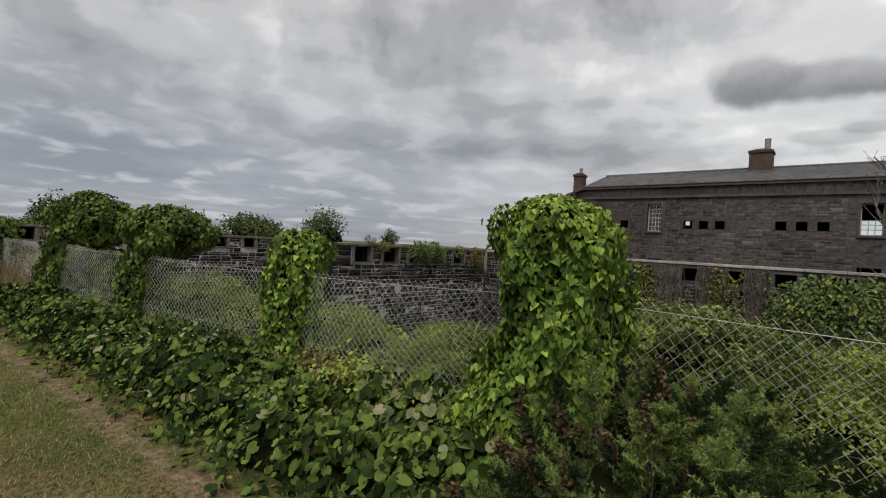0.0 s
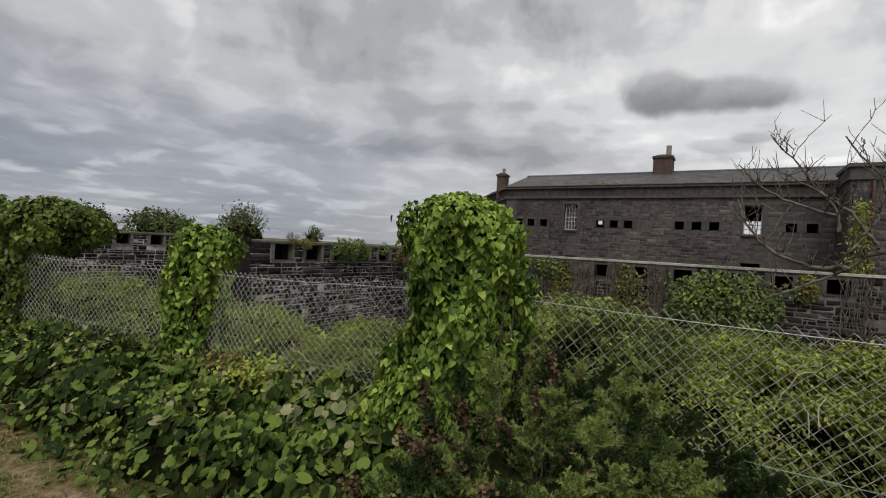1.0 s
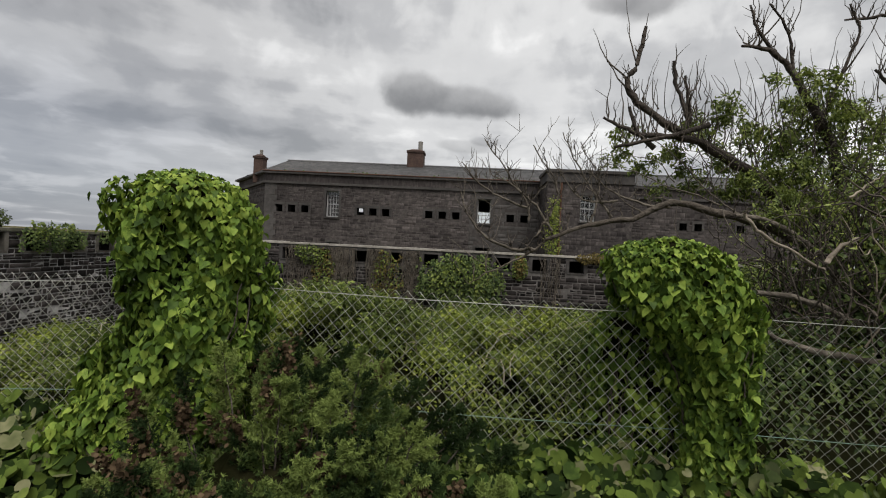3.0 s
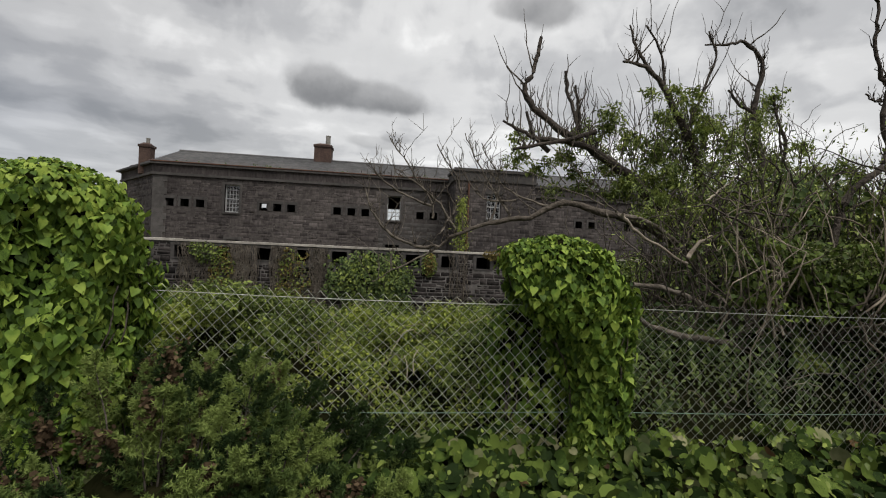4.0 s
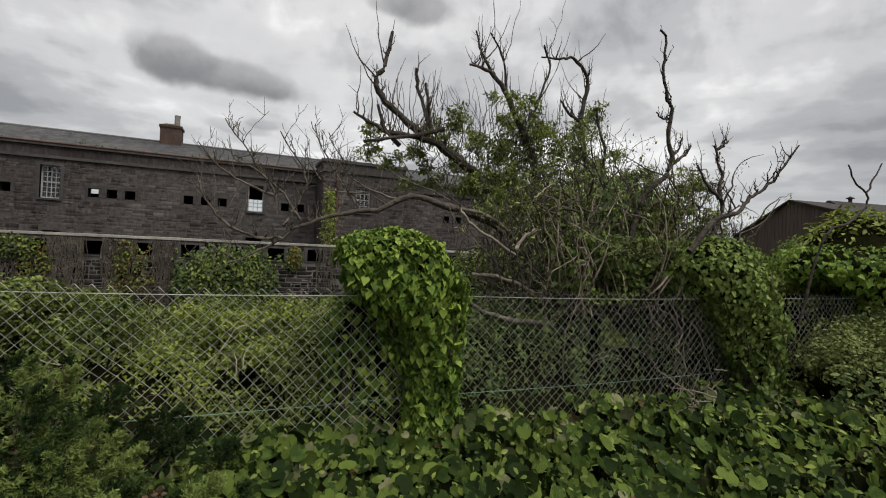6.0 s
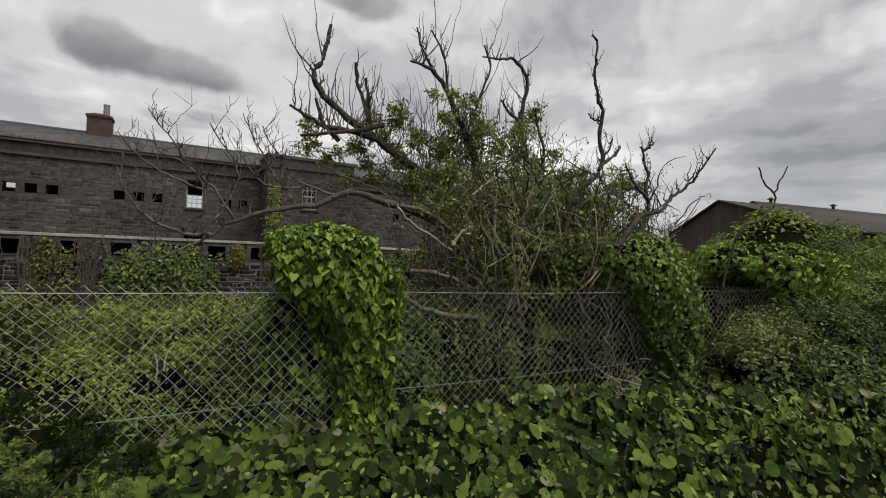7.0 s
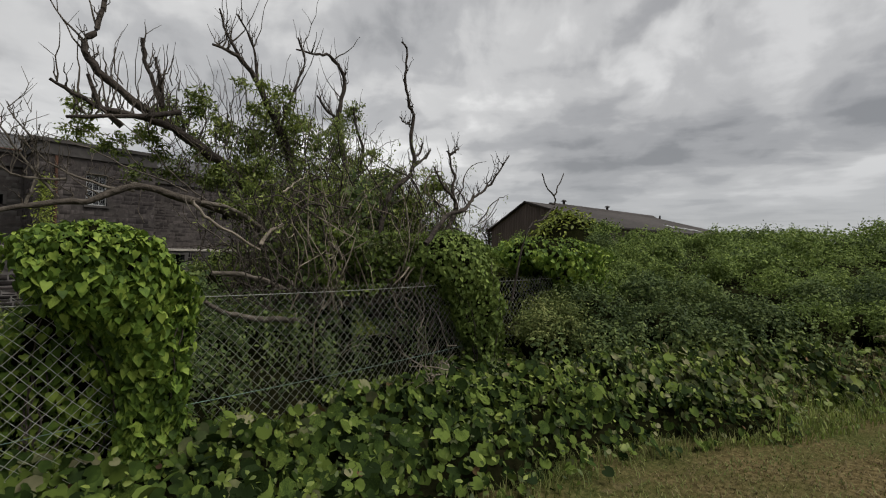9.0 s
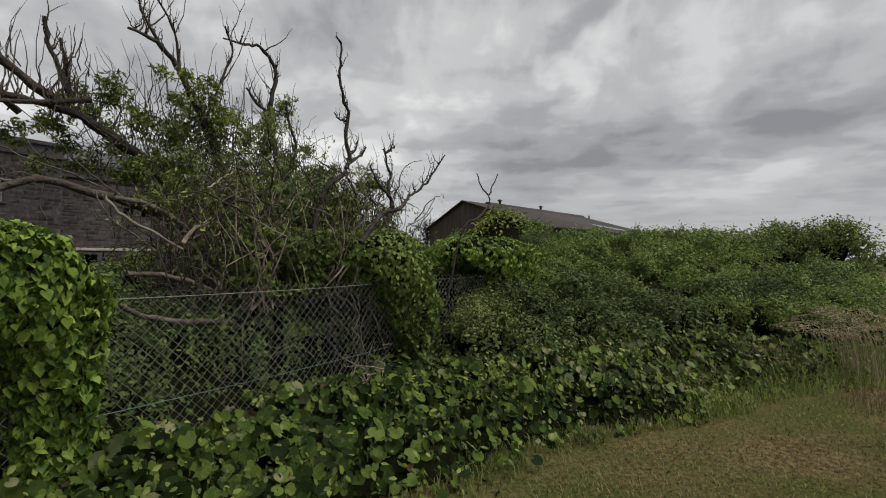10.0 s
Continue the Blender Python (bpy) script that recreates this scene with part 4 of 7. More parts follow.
def ivy_column(x, y, shape, count, size, label, seed, mat=M_IVY, ground=-0.15, singles=0):
    """Ivy round a post. shape: rows of (z, middle x, middle y, half width x, half width y)."""
    g = np.random.default_rng(seed)
    th = thing("ivy_clump", (x, y, 0), label, "ivy", "ivy-covered fence posts")
    s = np.array(shape, float)
    z = g.uniform(s[0, 0], s[-1, 0], count * 3)
    rad = np.interp(z, s[:, 0], s[:, 3]) * np.interp(z, s[:, 0], s[:, 4])
    keep = g.uniform(0, 1, len(z)) < (np.sqrt(rad) + 0.02) / (np.sqrt(rad).max() + 0.02)
    z = z[keep][:count]
    a = g.uniform(0, 2 * np.pi, len(z))
    lump = 1 + 0.12 * np.sin(3 * a + 5 * z + seed) + 0.13 * np.sin(5 * a - 7 * z + 2 * seed) + 0.05 * np.sin(9 * a + 13 * z)
    depth = 1 - 0.24 * g.uniform(0, 1, len(z)) ** 2 + 0.16 * (g.uniform(0, 1, len(z)) > 0.9) * g.uniform(0, 1, len(z))
    rx, ry = np.interp(z, s[:, 0], s[:, 3]) * lump * depth, np.interp(z, s[:, 0], s[:, 4]) * lump * depth
    px = np.interp(z, s[:, 0], s[:, 1]) + rx * np.cos(a)
    py = np.interp(z, s[:, 0], s[:, 2]) + ry * np.sin(a)
    rise = -np.gradient(np.interp(np.linspace(s[0, 0], s[-1, 0], 60), s[:, 0], s[:, 3]), (s[-1, 0] - s[0, 0]) / 59)
    nz = np.interp(z, np.linspace(s[0, 0], s[-1, 0], 60), rise)
    face = np.stack([np.cos(a), np.sin(a), np.clip(nz, -0.5, 2.5) + 0.16], 1)
    sz = size * g.uniform(0.6, 1.25, len(z)) * (1 - 0.3 * smooth(s[-1, 0] - 0.45, s[-1, 0], z))
    at = np.stack([px, py, z], 1)
    rest = np.ones(len(z), bool)
    if singles:
        front = np.flatnonzero((np.sin(a) < -0.2) & (depth > 0.95))
        front = front[np.argsort(-sz[front])][:singles]
        rest[front] = False
        single_leaves(at[front], face[front], sz[front], IVY, M_IVY_PART, th, 0.8, seed, 0.5)
    put(part("foliage", leaves("foliage", at[rest], face[rest], sz[rest], IVY, 0.8, seed, 0.55), mat, kind="stuff"), th)
    # near-black inner mass, for the shade among the stems
    rings, faces, m = [], [], 18
    for k, (zz, cx, cy, wx, wy) in enumerate(s):
        aa = np.linspace(0, 2 * np.pi, m, endpoint=False)
        q = 0.72 + 0.06 * np.sin(3 * aa + 5 * zz)
        rings.append(np.stack([cx + wx * q * np.cos(aa), cy + wy * q * np.sin(aa), np.full(m, zz - 0.03)], 1))
    for k in range(len(s) - 1):
        i = np.arange(m)
        faces.append(np.stack([k * m + i, k * m + (i + 1) % m, (k + 1) * m + (i + 1) % m, (k + 1) * m + i], 1))
    put(part("inner_mass", mesh_of("inner_mass", np.concatenate(rings), np.concatenate(faces), True), M_GAP_SHADE), th)
    trails = []
    for k in range(9):
        b = g.uniform(0, 2 * np.pi)
        pts = [(np.interp(zz, s[:, 0], s[:, 1]) + np.interp(zz, s[:, 0], s[:, 3]) * 0.95 * math.cos(b + 0.6 * zz), np.interp(zz, s[:, 0], s[:, 2]) + np.interp(zz, s[:, 0], s[:, 4]) * 0.95 * math.sin(b + 0.6 * zz), zz) for zz in np.linspace(ground, s[-1, 0] * g.uniform(0.5, 0.9), 9)]
        trails.append((wander(pts, 2, 0.012, seed + k), np.linspace(0.009, 0.004, 17)))
    put(part("stem_tangle", tubes("stem_tangle", trails, 5), M_BARK, kind="stuff"), th)
    return th


ivy_column(-1.62, 3.36, [(-0.15, -1.80, 3.2, 0.58, 0.42), (0.25, -1.77, 3.22, 0.56, 0.42), (0.6, -1.66, 3.28, 0.49, 0.38), (0.95, -1.54, 3.3, 0.43, 0.37), (1.25, -1.55, 3.3, 0.42, 0.37), (1.5, -1.60, 3.32, 0.44, 0.40), (1.72, -1.65, 3.32, 0.44, 0.40), (1.86, -1.68, 3.32, 0.36, 0.32), (1.93, -1.67, 3.32, 0.2, 0.18), (1.97, -1.67, 3.32, 0.04, 0.04)], 14500, 0.062, "bright green ivy swallowing a fence post, broad rounded top", 1, singles=280)
ivy_column(1.86, 3.36, [(-0.15, 1.93, 3.34, 0.20, 0.20), (0.3, 1.94, 3.34, 0.18, 0.20), (0.7, 1.92, 3.34, 0.23, 0.22), (1.0, 1.84, 3.36, 0.33, 0.28), (1.25, 1.70, 3.38, 0.42, 0.32), (1.42, 1.63, 3.4, 0.41, 0.32), (1.56, 1.58, 3.4, 0.34, 0.28), (1.63, 1.60, 3.42, 0.2, 0.2), (1.67, 1.62, 3.42, 0.03, 0.03)], 10500, 0.060, "bright green ivy on a fence post, head spreading over the wire", 2, singles=280)
ivy_column(1.6, 3.72, [(-0.1, 1.7, 3.7, 0.42, 0.2), (0.4, 1.66, 3.7, 0.42, 0.22), (0.8, 1.6, 3.7, 0.42, 0.22), (1.05, 1.58, 3.68, 0.36, 0.2), (1.2, 1.6, 3.66, 0.2, 0.1)], 2800, 0.066, "dark ivy hanging close behind the wire", 10, M_IVY)
ivy_column(-5.15, 3.25, [(-0.15, -5.08, 3.24, 0.33, 0.28), (0.3, -5.09, 3.24, 0.33, 0.28), (0.8, -5.06, 3.26, 0.33, 0.29), (1.15, -5.04, 3.32, 0.34, 0.32), (1.42, -5.02, 3.34, 0.35, 0.35), (1.56, -5.02, 3.32, 0.28, 0.28), (1.64, -5.02, 3.30, 0.1, 0.1)], 5200, 0.066, "bright green ivy column on a slim fence post", 3)
ivy_column(-8.6, 2.62, [(-0.15, -8.6, 2.76, 0.42, 0.3), (0.9, -8.6, 2.76, 0.42, 0.3), (1.12, -8.5, 2.92, 0.44, 0.4), (1.3, -8.42, 3.08, 0.6, 0.58), (1.6, -8.42, 3.1, 0.64, 0.62), (1.8, -8.42, 3.05, 0.5, 0.48), (1.92, -8.42, 3.0, 0.24, 0.26), (1.96, -8.42, 3.0, 0.05, 0.05)], 7000, 0.072, "dark green ivy with a broad drooping head on a fence post", 4, M_IVY_DARK)
ivy_column(-12.1, 2.25, [(-0.3, -12.0, 2.42, 0.55, 0.42), (0.7, -12.0, 2.46, 0.55, 0.42), (1.1, -11.9, 2.6, 0.58, 0.5), (1.35, -11.8, 2.9, 0.76, 0.74), (1.7, -11.8, 2.92, 0.8, 0.76), (2.0, -11.8, 2.84, 0.6, 0.56), (2.2, -11.8, 2.8, 0.28, 0.28), (2.26, -11.8, 2.78, 0.05, 0.05)], 6200, 0.082, "large dark green ivy dome on a fence post", 5, M_IVY_DARK)
ivy_column(-10.6, 3.1, [(-0.3, -10.6, 3.1, 1.5, 0.4), (0.5, -10.6, 3.1, 1.5, 0.4), (0.95, -10.6, 3.1, 1.35, 0.35), (1.1, -10.6, 3.1, 0.9, 0.2)], 3000, 0.088, "dark green ivy bank close behind the wire", 9, M_IVY_DARK)
ivy_column(-15.6, 1.9, [(-0.3, -16.0, 1.8, 0.6, 0.5), (0.6, -16.0, 1.8, 0.7, 0.55), (1.2, -16.0, 1.75, 0.8, 0.6), (1.55, -16.0, 1.7, 0.6, 0.5), (1.72, -16.0, 1.7, 0.1, 0.1)], 1600, 0.11, "dark green ivy bush at the far end of the fence", 6, M_IVY_DARK)
ivy_column(5.32, 3.36, [(-0.1, 5.66, 3.3, 0.2, 0.2), (0.4, 5.62, 3.3, 0.26, 0.24), (0.8, 5.48, 3.34, 0.40, 0.32), (1.2, 5.28, 3.44, 0.62, 0.40), (1.45, 5.24, 3.5, 0.66, 0.45), (1.62, 5.2, 3.5, 0.55, 0.38), (1.74, 5.25, 3.5, 0.3, 0.2), (1.8, 5.25, 3.5, 0.06, 0.06)], 9500, 0.050, "mid-green ivy hanging in a curtain over a fence post", 7, M_HEDGE_LIGHT)
ivy_column(8.75, 3.36, [(-0.1, 8.9, 3.4, 0.6, 0.5), (0.6, 8.8, 3.4, 0.6, 0.5), (1.2, 8.4, 3.55, 0.95, 0.6), (1.5, 8.0, 3.6, 1.5, 0.7), (1.72, 8.0, 3.65, 1.2, 0.55), (1.82, 8.1, 3.65, 0.4, 0.3)], 6000, 0.075, "bright ivy bush spilling over the last fence post", 8, M_IVY)

# ---- plants beyond the fence ----


def bramble_z(x, y):
    x, y = np.asarray(x, float), np.asarray(y, float)
    crest = 0.36 - 0.24 * np.exp(-((x + 5.0) / 0.9) ** 2) + 0.50 * smooth(-3.8, -1.0, x) + 0.1 * smooth(2.5, 4, x) + 0.5 * smooth(5.5, 8.5, x)
    up = smooth(3.3, 4.3, y)
    fall = np.clip(y - 4.6, 0, None)
    z = -0.1 + (crest + 0.1) * (0.35 + 0.65 * up) - (0.16 + 0.22 * smooth(-4.0, -7.0, x)) * fall - 0.018 * fall ** 2
    z = z - 0.05 + 0.14 * lumps(x, y, 0.42, 1.0) * up + 0.15 * lumps(x, y, 1.3, 4.0) * up
    return np.maximum(z, ground_z(x, y) + 0.35 + 0.3 * lumps(x, y, 1.3, 2.0))


def scatter(count, x0, x1, y0, y1, seed):
    g = np.random.default_rng(seed)
    return g.uniform(x0, x1, count), g.uniform(y0, y1, count), g


# The sheet below the leaves is near-black, to read as shade in the hollows.
BRAM = tagged(part("bramble_thicket", sheet("bramble_thicket", bramble_z, np.linspace(-17.5, 12, 130), np.linspace(3.5, 25.6, 90), 0.26), M_GAP_SHADE), "tangled green bramble thicket filling the moat behind the fence", "brambles", kind="stuff")
for x0, x1, y0, y1, count, size, seed in ((-5, 6.5, 3.5, 5.6, 165000, 0.032, 1), (-12, -5, 3.3, 6.5, 44000, 0.046, 2), (-8, 10, 5.6, 9.5, 50000, 0.055, 3), (-17, 11, 9.5, 25.5, 14000, 0.17, 4), (6.5, 11, 3.6, 6, 8000, 0.08, 5)):
    x, y, g = scatter(count, x0, x1, y0, y1, 200 + seed)
    z = bramble_z(x, y) + g.normal(0, 0.045, count) - 0.10 * g.uniform(0, 1, count) ** 2
    n = slope_of(bramble_z, x, y)
    hollow = g.uniform(0, 1, count) < (0.12 + 0.88 * smooth(-0.3, 0.25, lumps(x, y, 0.36, 1.6))) * (1 - 0.55 * smooth(3.7, 4.2, x) * smooth(5.6, 5.0, x) * smooth(6.0, 5.0, y))
    x, y, z, n, count = x[hollow], y[hollow], z[hollow], n[hollow], int(hollow.sum())
    ends = lumps(x, y, 0.5, 1.0) + g.normal(0, 0.35, count) > 0.3
    at = np.stack([x, y, z], 1)
    s = size * g.uniform(0.6, 1.35, count)
    # foliage in the gap behind the wire takes a darker colour for its shade
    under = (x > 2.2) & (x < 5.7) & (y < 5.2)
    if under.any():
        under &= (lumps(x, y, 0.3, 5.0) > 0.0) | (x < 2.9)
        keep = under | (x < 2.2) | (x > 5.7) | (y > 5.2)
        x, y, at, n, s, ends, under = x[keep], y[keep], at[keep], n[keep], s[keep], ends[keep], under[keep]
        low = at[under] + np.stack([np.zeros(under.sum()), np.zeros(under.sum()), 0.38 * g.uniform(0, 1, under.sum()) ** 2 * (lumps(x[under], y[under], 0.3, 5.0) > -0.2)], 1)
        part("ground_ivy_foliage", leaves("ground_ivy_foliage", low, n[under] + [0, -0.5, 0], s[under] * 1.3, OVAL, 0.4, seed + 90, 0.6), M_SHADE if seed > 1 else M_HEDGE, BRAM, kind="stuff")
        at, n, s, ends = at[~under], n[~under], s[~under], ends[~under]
    part("bramble_foliage", leaves("bramble_foliage", at[~ends], n[~ends] + [0, -0.35, 0], s[~ends], LEAFLET, 0.35, seed, 0.6), M_BRAMBLE, BRAM, kind="stuff")
    part("young_bramble_foliage", leaves("young_bramble_foliage", at[ends] + [0, 0, 0.03], n[ends] + [0, -0.2, 0], s[ends], LEAFLET, 0.35, seed + 50, 0.6), M_BRAMBLE_TIP, BRAM, kind="stuff")
g = np.random.default_rng(61)
canes = []
for k in range(150):
    x, y = g.uniform(-6, 6.5), g.uniform(3.6, 5.6)
    a, r = g.uniform(0, 6.28), g.uniform(0.25, 0.7)
    pts = [(x + r * t * math.cos(a), y + 0.6 * r * t * math.sin(a), float(bramble_z(x + r * t * math.cos(a), y)) + 0.02 + 0.14 * math.sin(math.pi * t)) for t in np.linspace(0, 1, 5)]
    canes.append((wander(pts, 2, 0.01, k), 0.0035))
part("cane_tangle", tubes("cane_tangle", canes, 4), M_STEM, BRAM, kind="stuff")

g = np.random.default_rng(62)


def bramble_bushes(name, spots, radius, shoots, size, mat, seed, outline=OVAL):
    """Heaped bramble heads, each a lobed tuft of leafy shoots."""
    g = np.random.default_rng(seed)
    at, fa = [], []
    for x, y in spots:
        r = g.uniform(*radius) * (0.5 if -6.3 < x < -4.0 and y < 5.7 else 1.0)
        p, n = sprigs(g, (x, y, float(bramble_z(np.array([x]), np.array([y]))[0]) - (0.08 if y < 5.6 else 0.4) * r), (r, r, 0.85 * r), int(shoots * (r / radius[1]) ** 2) + 12, 11, jitter=0.3 * size + 0.1 * size)
        at.append(p)
        fa.append(n)
    at, fa = np.concatenate(at), np.concatenate(fa)
    return part(name, leaves(name, at, fa, size * g.uniform(0.6, 1.35, len(at)), outline, 0.35, seed, 0.5), mat, BRAM, kind="stuff")


near = []
while len(near) < 130:
    q = (g.uniform(-6.5, 6.5), g.uniform(3.75, 5.7))
    if not (2.3 < q[0] < 5.5 and g.uniform() < 0.75):
        near.append(q)
bramble_bushes("bramble_tuft_foliage", near[:70], (0.2, 0.44), 300, 0.034, M_BRAMBLE, 63, LEAFLET)
bramble_bushes("young_bramble_tuft_foliage", near[70:], (0.18, 0.4), 240, 0.034, M_BRAMBLE_TIP, 64, LEAFLET)
bramble_bushes("far_bramble_tuft_foliage", [(g.uniform(-14, 9), g.uniform(5.6, 12)) for k in range(130)], (0.3, 0.62), 44, 0.10, M_BRAMBLE, 65, LEAFLET)
bramble_bushes("far_young_bramble_tuft_foliage", [(g.uniform(-14, 9), g.uniform(5.6, 12)) for k in range(80)], (0.3, 0.55), 40, 0.10, M_BRAMBLE_TIP, 66, LEAFLET)

# taller bramble mounds behind the second post
g = np.random.default_rng(67)
for x, y, zc, r in ((4.1, 7.2, 1.0, 0.62), (3.4, 7.5, 0.85, 0.5), (5.0, 7.9, 1.1, 0.7)):
    th = thing("bramble_mound", (x, y, 0), "rounded green bramble mound behind the fence", "brambles", "bramble mounds")
    p, n = sprigs(g, (x, y, zc), (r * 1.2, r, r), 420, 9, 8, -0.6, 0.03)
    put(part("foliage", leaves("foliage", p, n, 0.055 * g.uniform(0.6, 1.35, len(p)), LEAFLET, 0.35, int(x * 10), 0.5), M_BRAMBLE, kind="stuff"), th)
    put(part("shaded_heart", core("shaded_heart", (x, y, zc - 0.25), (r, r * 0.8, r), 0.6), M_GAP_SHADE), th)
    put(part("cane", tubes("cane", [(wander([(x, y, -1.6), (x + 0.1, y, 0.0), (x, y, zc)], 3, 0.02, 8), np.linspace(0.02, 0.008, 7))], 5), M_STEM), th)

# ivy and creeper on the north moat wall


def wall_creeper(name, label, x0, x1, z0, z1, count, size, mat, seed, bulge=0.25, y=25.9):
    g = np.random.default_rng(seed)
    x, z = g.uniform(x0, x1, count * 2), g.uniform(z0, z1, count * 2)
    cx, cz, wx, wz = (x0 + x1) / 2, (z0 + z1) / 2, (x1 - x0) / 2, (z1 - z0) / 2
    r = np.hypot((x - cx) / wx, (z - cz) / wz) + 0.28 * lumps(x, z, 0.5, seed)
    k = r < 0.95
    x, z, r = x[k][:count], z[k][:count], r[k][:count]
    y = y - bulge * np.sqrt(np.clip(1 - r, 0.02, 1)) - g.uniform(0, 0.1, len(x))
    return tagged(part(name, leaves(name, np.stack([x, y, z], 1), np.tile([0, -1, 0.5], (len(x), 1)), size * g.uniform(0.6, 1.3, len(x)), OVAL, 0.6, seed, 0.5), mat), label, "creeper", kind="stuff")


wall_creeper("ivy_patch", "thick dark green ivy hanging over the moat wall", -2.5, 2.6, -2.1, 1.3, 2400, 0.17, M_HEDGE, 71, 0.5)
wall_creeper("ivy_patch", "bright green ivy hanging over the moat wall", -2.3, 2.3, -1.6, 1.25, 900, 0.19, M_BRAMBLE, 72, 0.62)
wall_creeper("ivy_patch", "small green ivy patch over a wall opening", -9.3, -7.4, 0.3, 1.4, 300, 0.15, M_BRAMBLE, 73)
wall_creeper("ivy_patch", "small green ivy patch beside a wall opening", 2.7, 3.6, -0.1, 1.3, 240, 0.14, M_BRAMBLE, 76, 0.12)
wall_creeper("ivy_patch", "green ivy at the wall corner", -12.6, -11.2, -1.0, 1.3, 260, 0.15, M_BRAMBLE, 78, 0.2)
for x0, x1, z0, sd in ((-8.3, -7.0, -1.8, 171), (-4.95, -3.1, -1.7, 172), (2.8, 3.5, 0.0, 173), (6.1, 8.0, 1.05, 174)):
    wall_creeper("dry_creeper", "ochre half-dry creeper hanging on the moat wall", x0, x1, z0, 1.25 if x0 < 6 else 1.65, 380, 0.12, M_OCHRE, sd, 0.15)
    if x0 < 0:
        wall_creeper("green_creeper", "sparse green creeper hanging on the moat wall", x0, x1, z0, 1.2, 260, 0.13, M_BRAMBLE, sd + 20, 0.2)
g = np.random.default_rng(79)
for x0, x1, count in ((-9.7, -8.1, 60), (-7.3, -5.95, 90), (-5.2, -3.85, 80), (-3.3, -2.3, 60), (4.3, 5.3, 24)):
    vines = []
    for k in range(count):
        x = g.uniform(x0, x1)
        pts = [(x + g.normal(0, 0.10), 25.92 - g.uniform(0, 0.08), z) for z in np.linspace(1.25, g.uniform(-2.6, -0.6), 6)]
        vines.append((wander(pts, 2, 0.03, k), 0.013))
    tagged(part("creeper_curtain", tubes("creeper_curtain", vines, 4), M_BARK_PALE), "curtain of pale leafless creeper stems on the moat wall", "creeper", kind="stuff")
# ivy along the west wall's top
for y0, y1, z0, z1, c, mat in ((15.5, 17.2, 1.25, 1.62, 260, M_OCHRE), (16.2, 17.0, 1.05, 1.55, 120, M_BRAMBLE), (18.2, 21.6, 0.45, 1.75, 1500, M_HEDGE), (18.6, 20.8, 0.9, 1.8, 420, M_BRAMBLE), (22.2, 23.2, 0.9, 1.6, 220, M_HEDGE), (23.6, 25.4, 0.3, 1.6, 500, M_OCHRE)):
    g = np.random.default_rng(int(y0 * 10))
    y, z = g.uniform(y0, y1, c), g.uniform(z0, z1, c)
    r = np.hypot((y - (y0 + y1) / 2) / (y1 - y0), (z - (z0 + z1) / 2) / (z1 - z0)) * 2 + 0.35 * lumps(y, z, 0.4, y0)
    y, z, r = y[r < 1], z[r < 1], r[r < 1]
    at = np.stack([-17.85 + 0.45 * np.sqrt(1 - np.clip(r, 0, 1)) * g.uniform(0.3, 1, len(y)), y, z], 1)
    tagged(part("ivy_patch", leaves("ivy_patch", at, np.tile([1, -0.3, 0.6], (len(y), 1)), 0.12 * g.uniform(0.5, 1.3, len(y)), OVAL, 0.5, int(y0), 0.5), mat), "half-dry ochre creeper trailing over the west wall coping" if mat is M_OCHRE else "green ivy trailing over the west wall coping", "ivy", kind="stuff")

# shrub against the projecting block
g = np.random.default_rng(85)
SHRUB = thing("shrub", (5.4, 29.3, 0), "yellow-green self-sown shrub in front of the barracks corner", "shrub")
z = g.uniform(1.0, 4.9, 900)
sx = 5.45 + g.normal(0, 0.22, 900) * (1.3 - 0.2 * (z - 1))
put(part("crown", leaves("crown", np.stack([sx, 29.3 + g.normal(0, 0.25, 900), z], 1), np.tile([0, -1, 0.6], (900, 1)), g.uniform(0.12, 0.28, 900), SLIM, 0.5, 85, 0.6), M_BRAMBLE_TIP), SHRUB)
put(part("trunk", tubes("trunk", [([(5.4, 29.35, -0.3), (5.42, 29.3, 2.0), (5.5, 29.3, 4.5)], [0.06, 0.04, 0.01])], 6), M_BARK), SHRUB)

HLINE = [(6.6, 2.2), (8.3, 0.9), (10.0, -0.4), (11.5, -1.9), (18, -3.3), (46, -8.3), (90, -16)]


def hedge_depth(x, y):
    """How far a place lies behind the hedge's front."""
    fx, fy = np.array([p[0] for p in HLINE]), np.array([p[1] for p in HLINE])
    return (np.asarray(y) - np.interp(x, fx, fy)) * np.interp(x, [6, 11, 14, 90], [0.78, 0.75, 0.96, 0.98])


# ---- leaf carpet before the fence ----


def carpet_z(x, y):
    d = y - edge_y(x)
    return ground_z(x, y) + 0.04 + 0.18 * smooth(0, 0.5, d) + 0.14 * smooth(0.8, 2.0, d) - 0.05 * smooth(5.5, 7, x) + 0.06 * lumps(x, y, 0.35, 3.0)


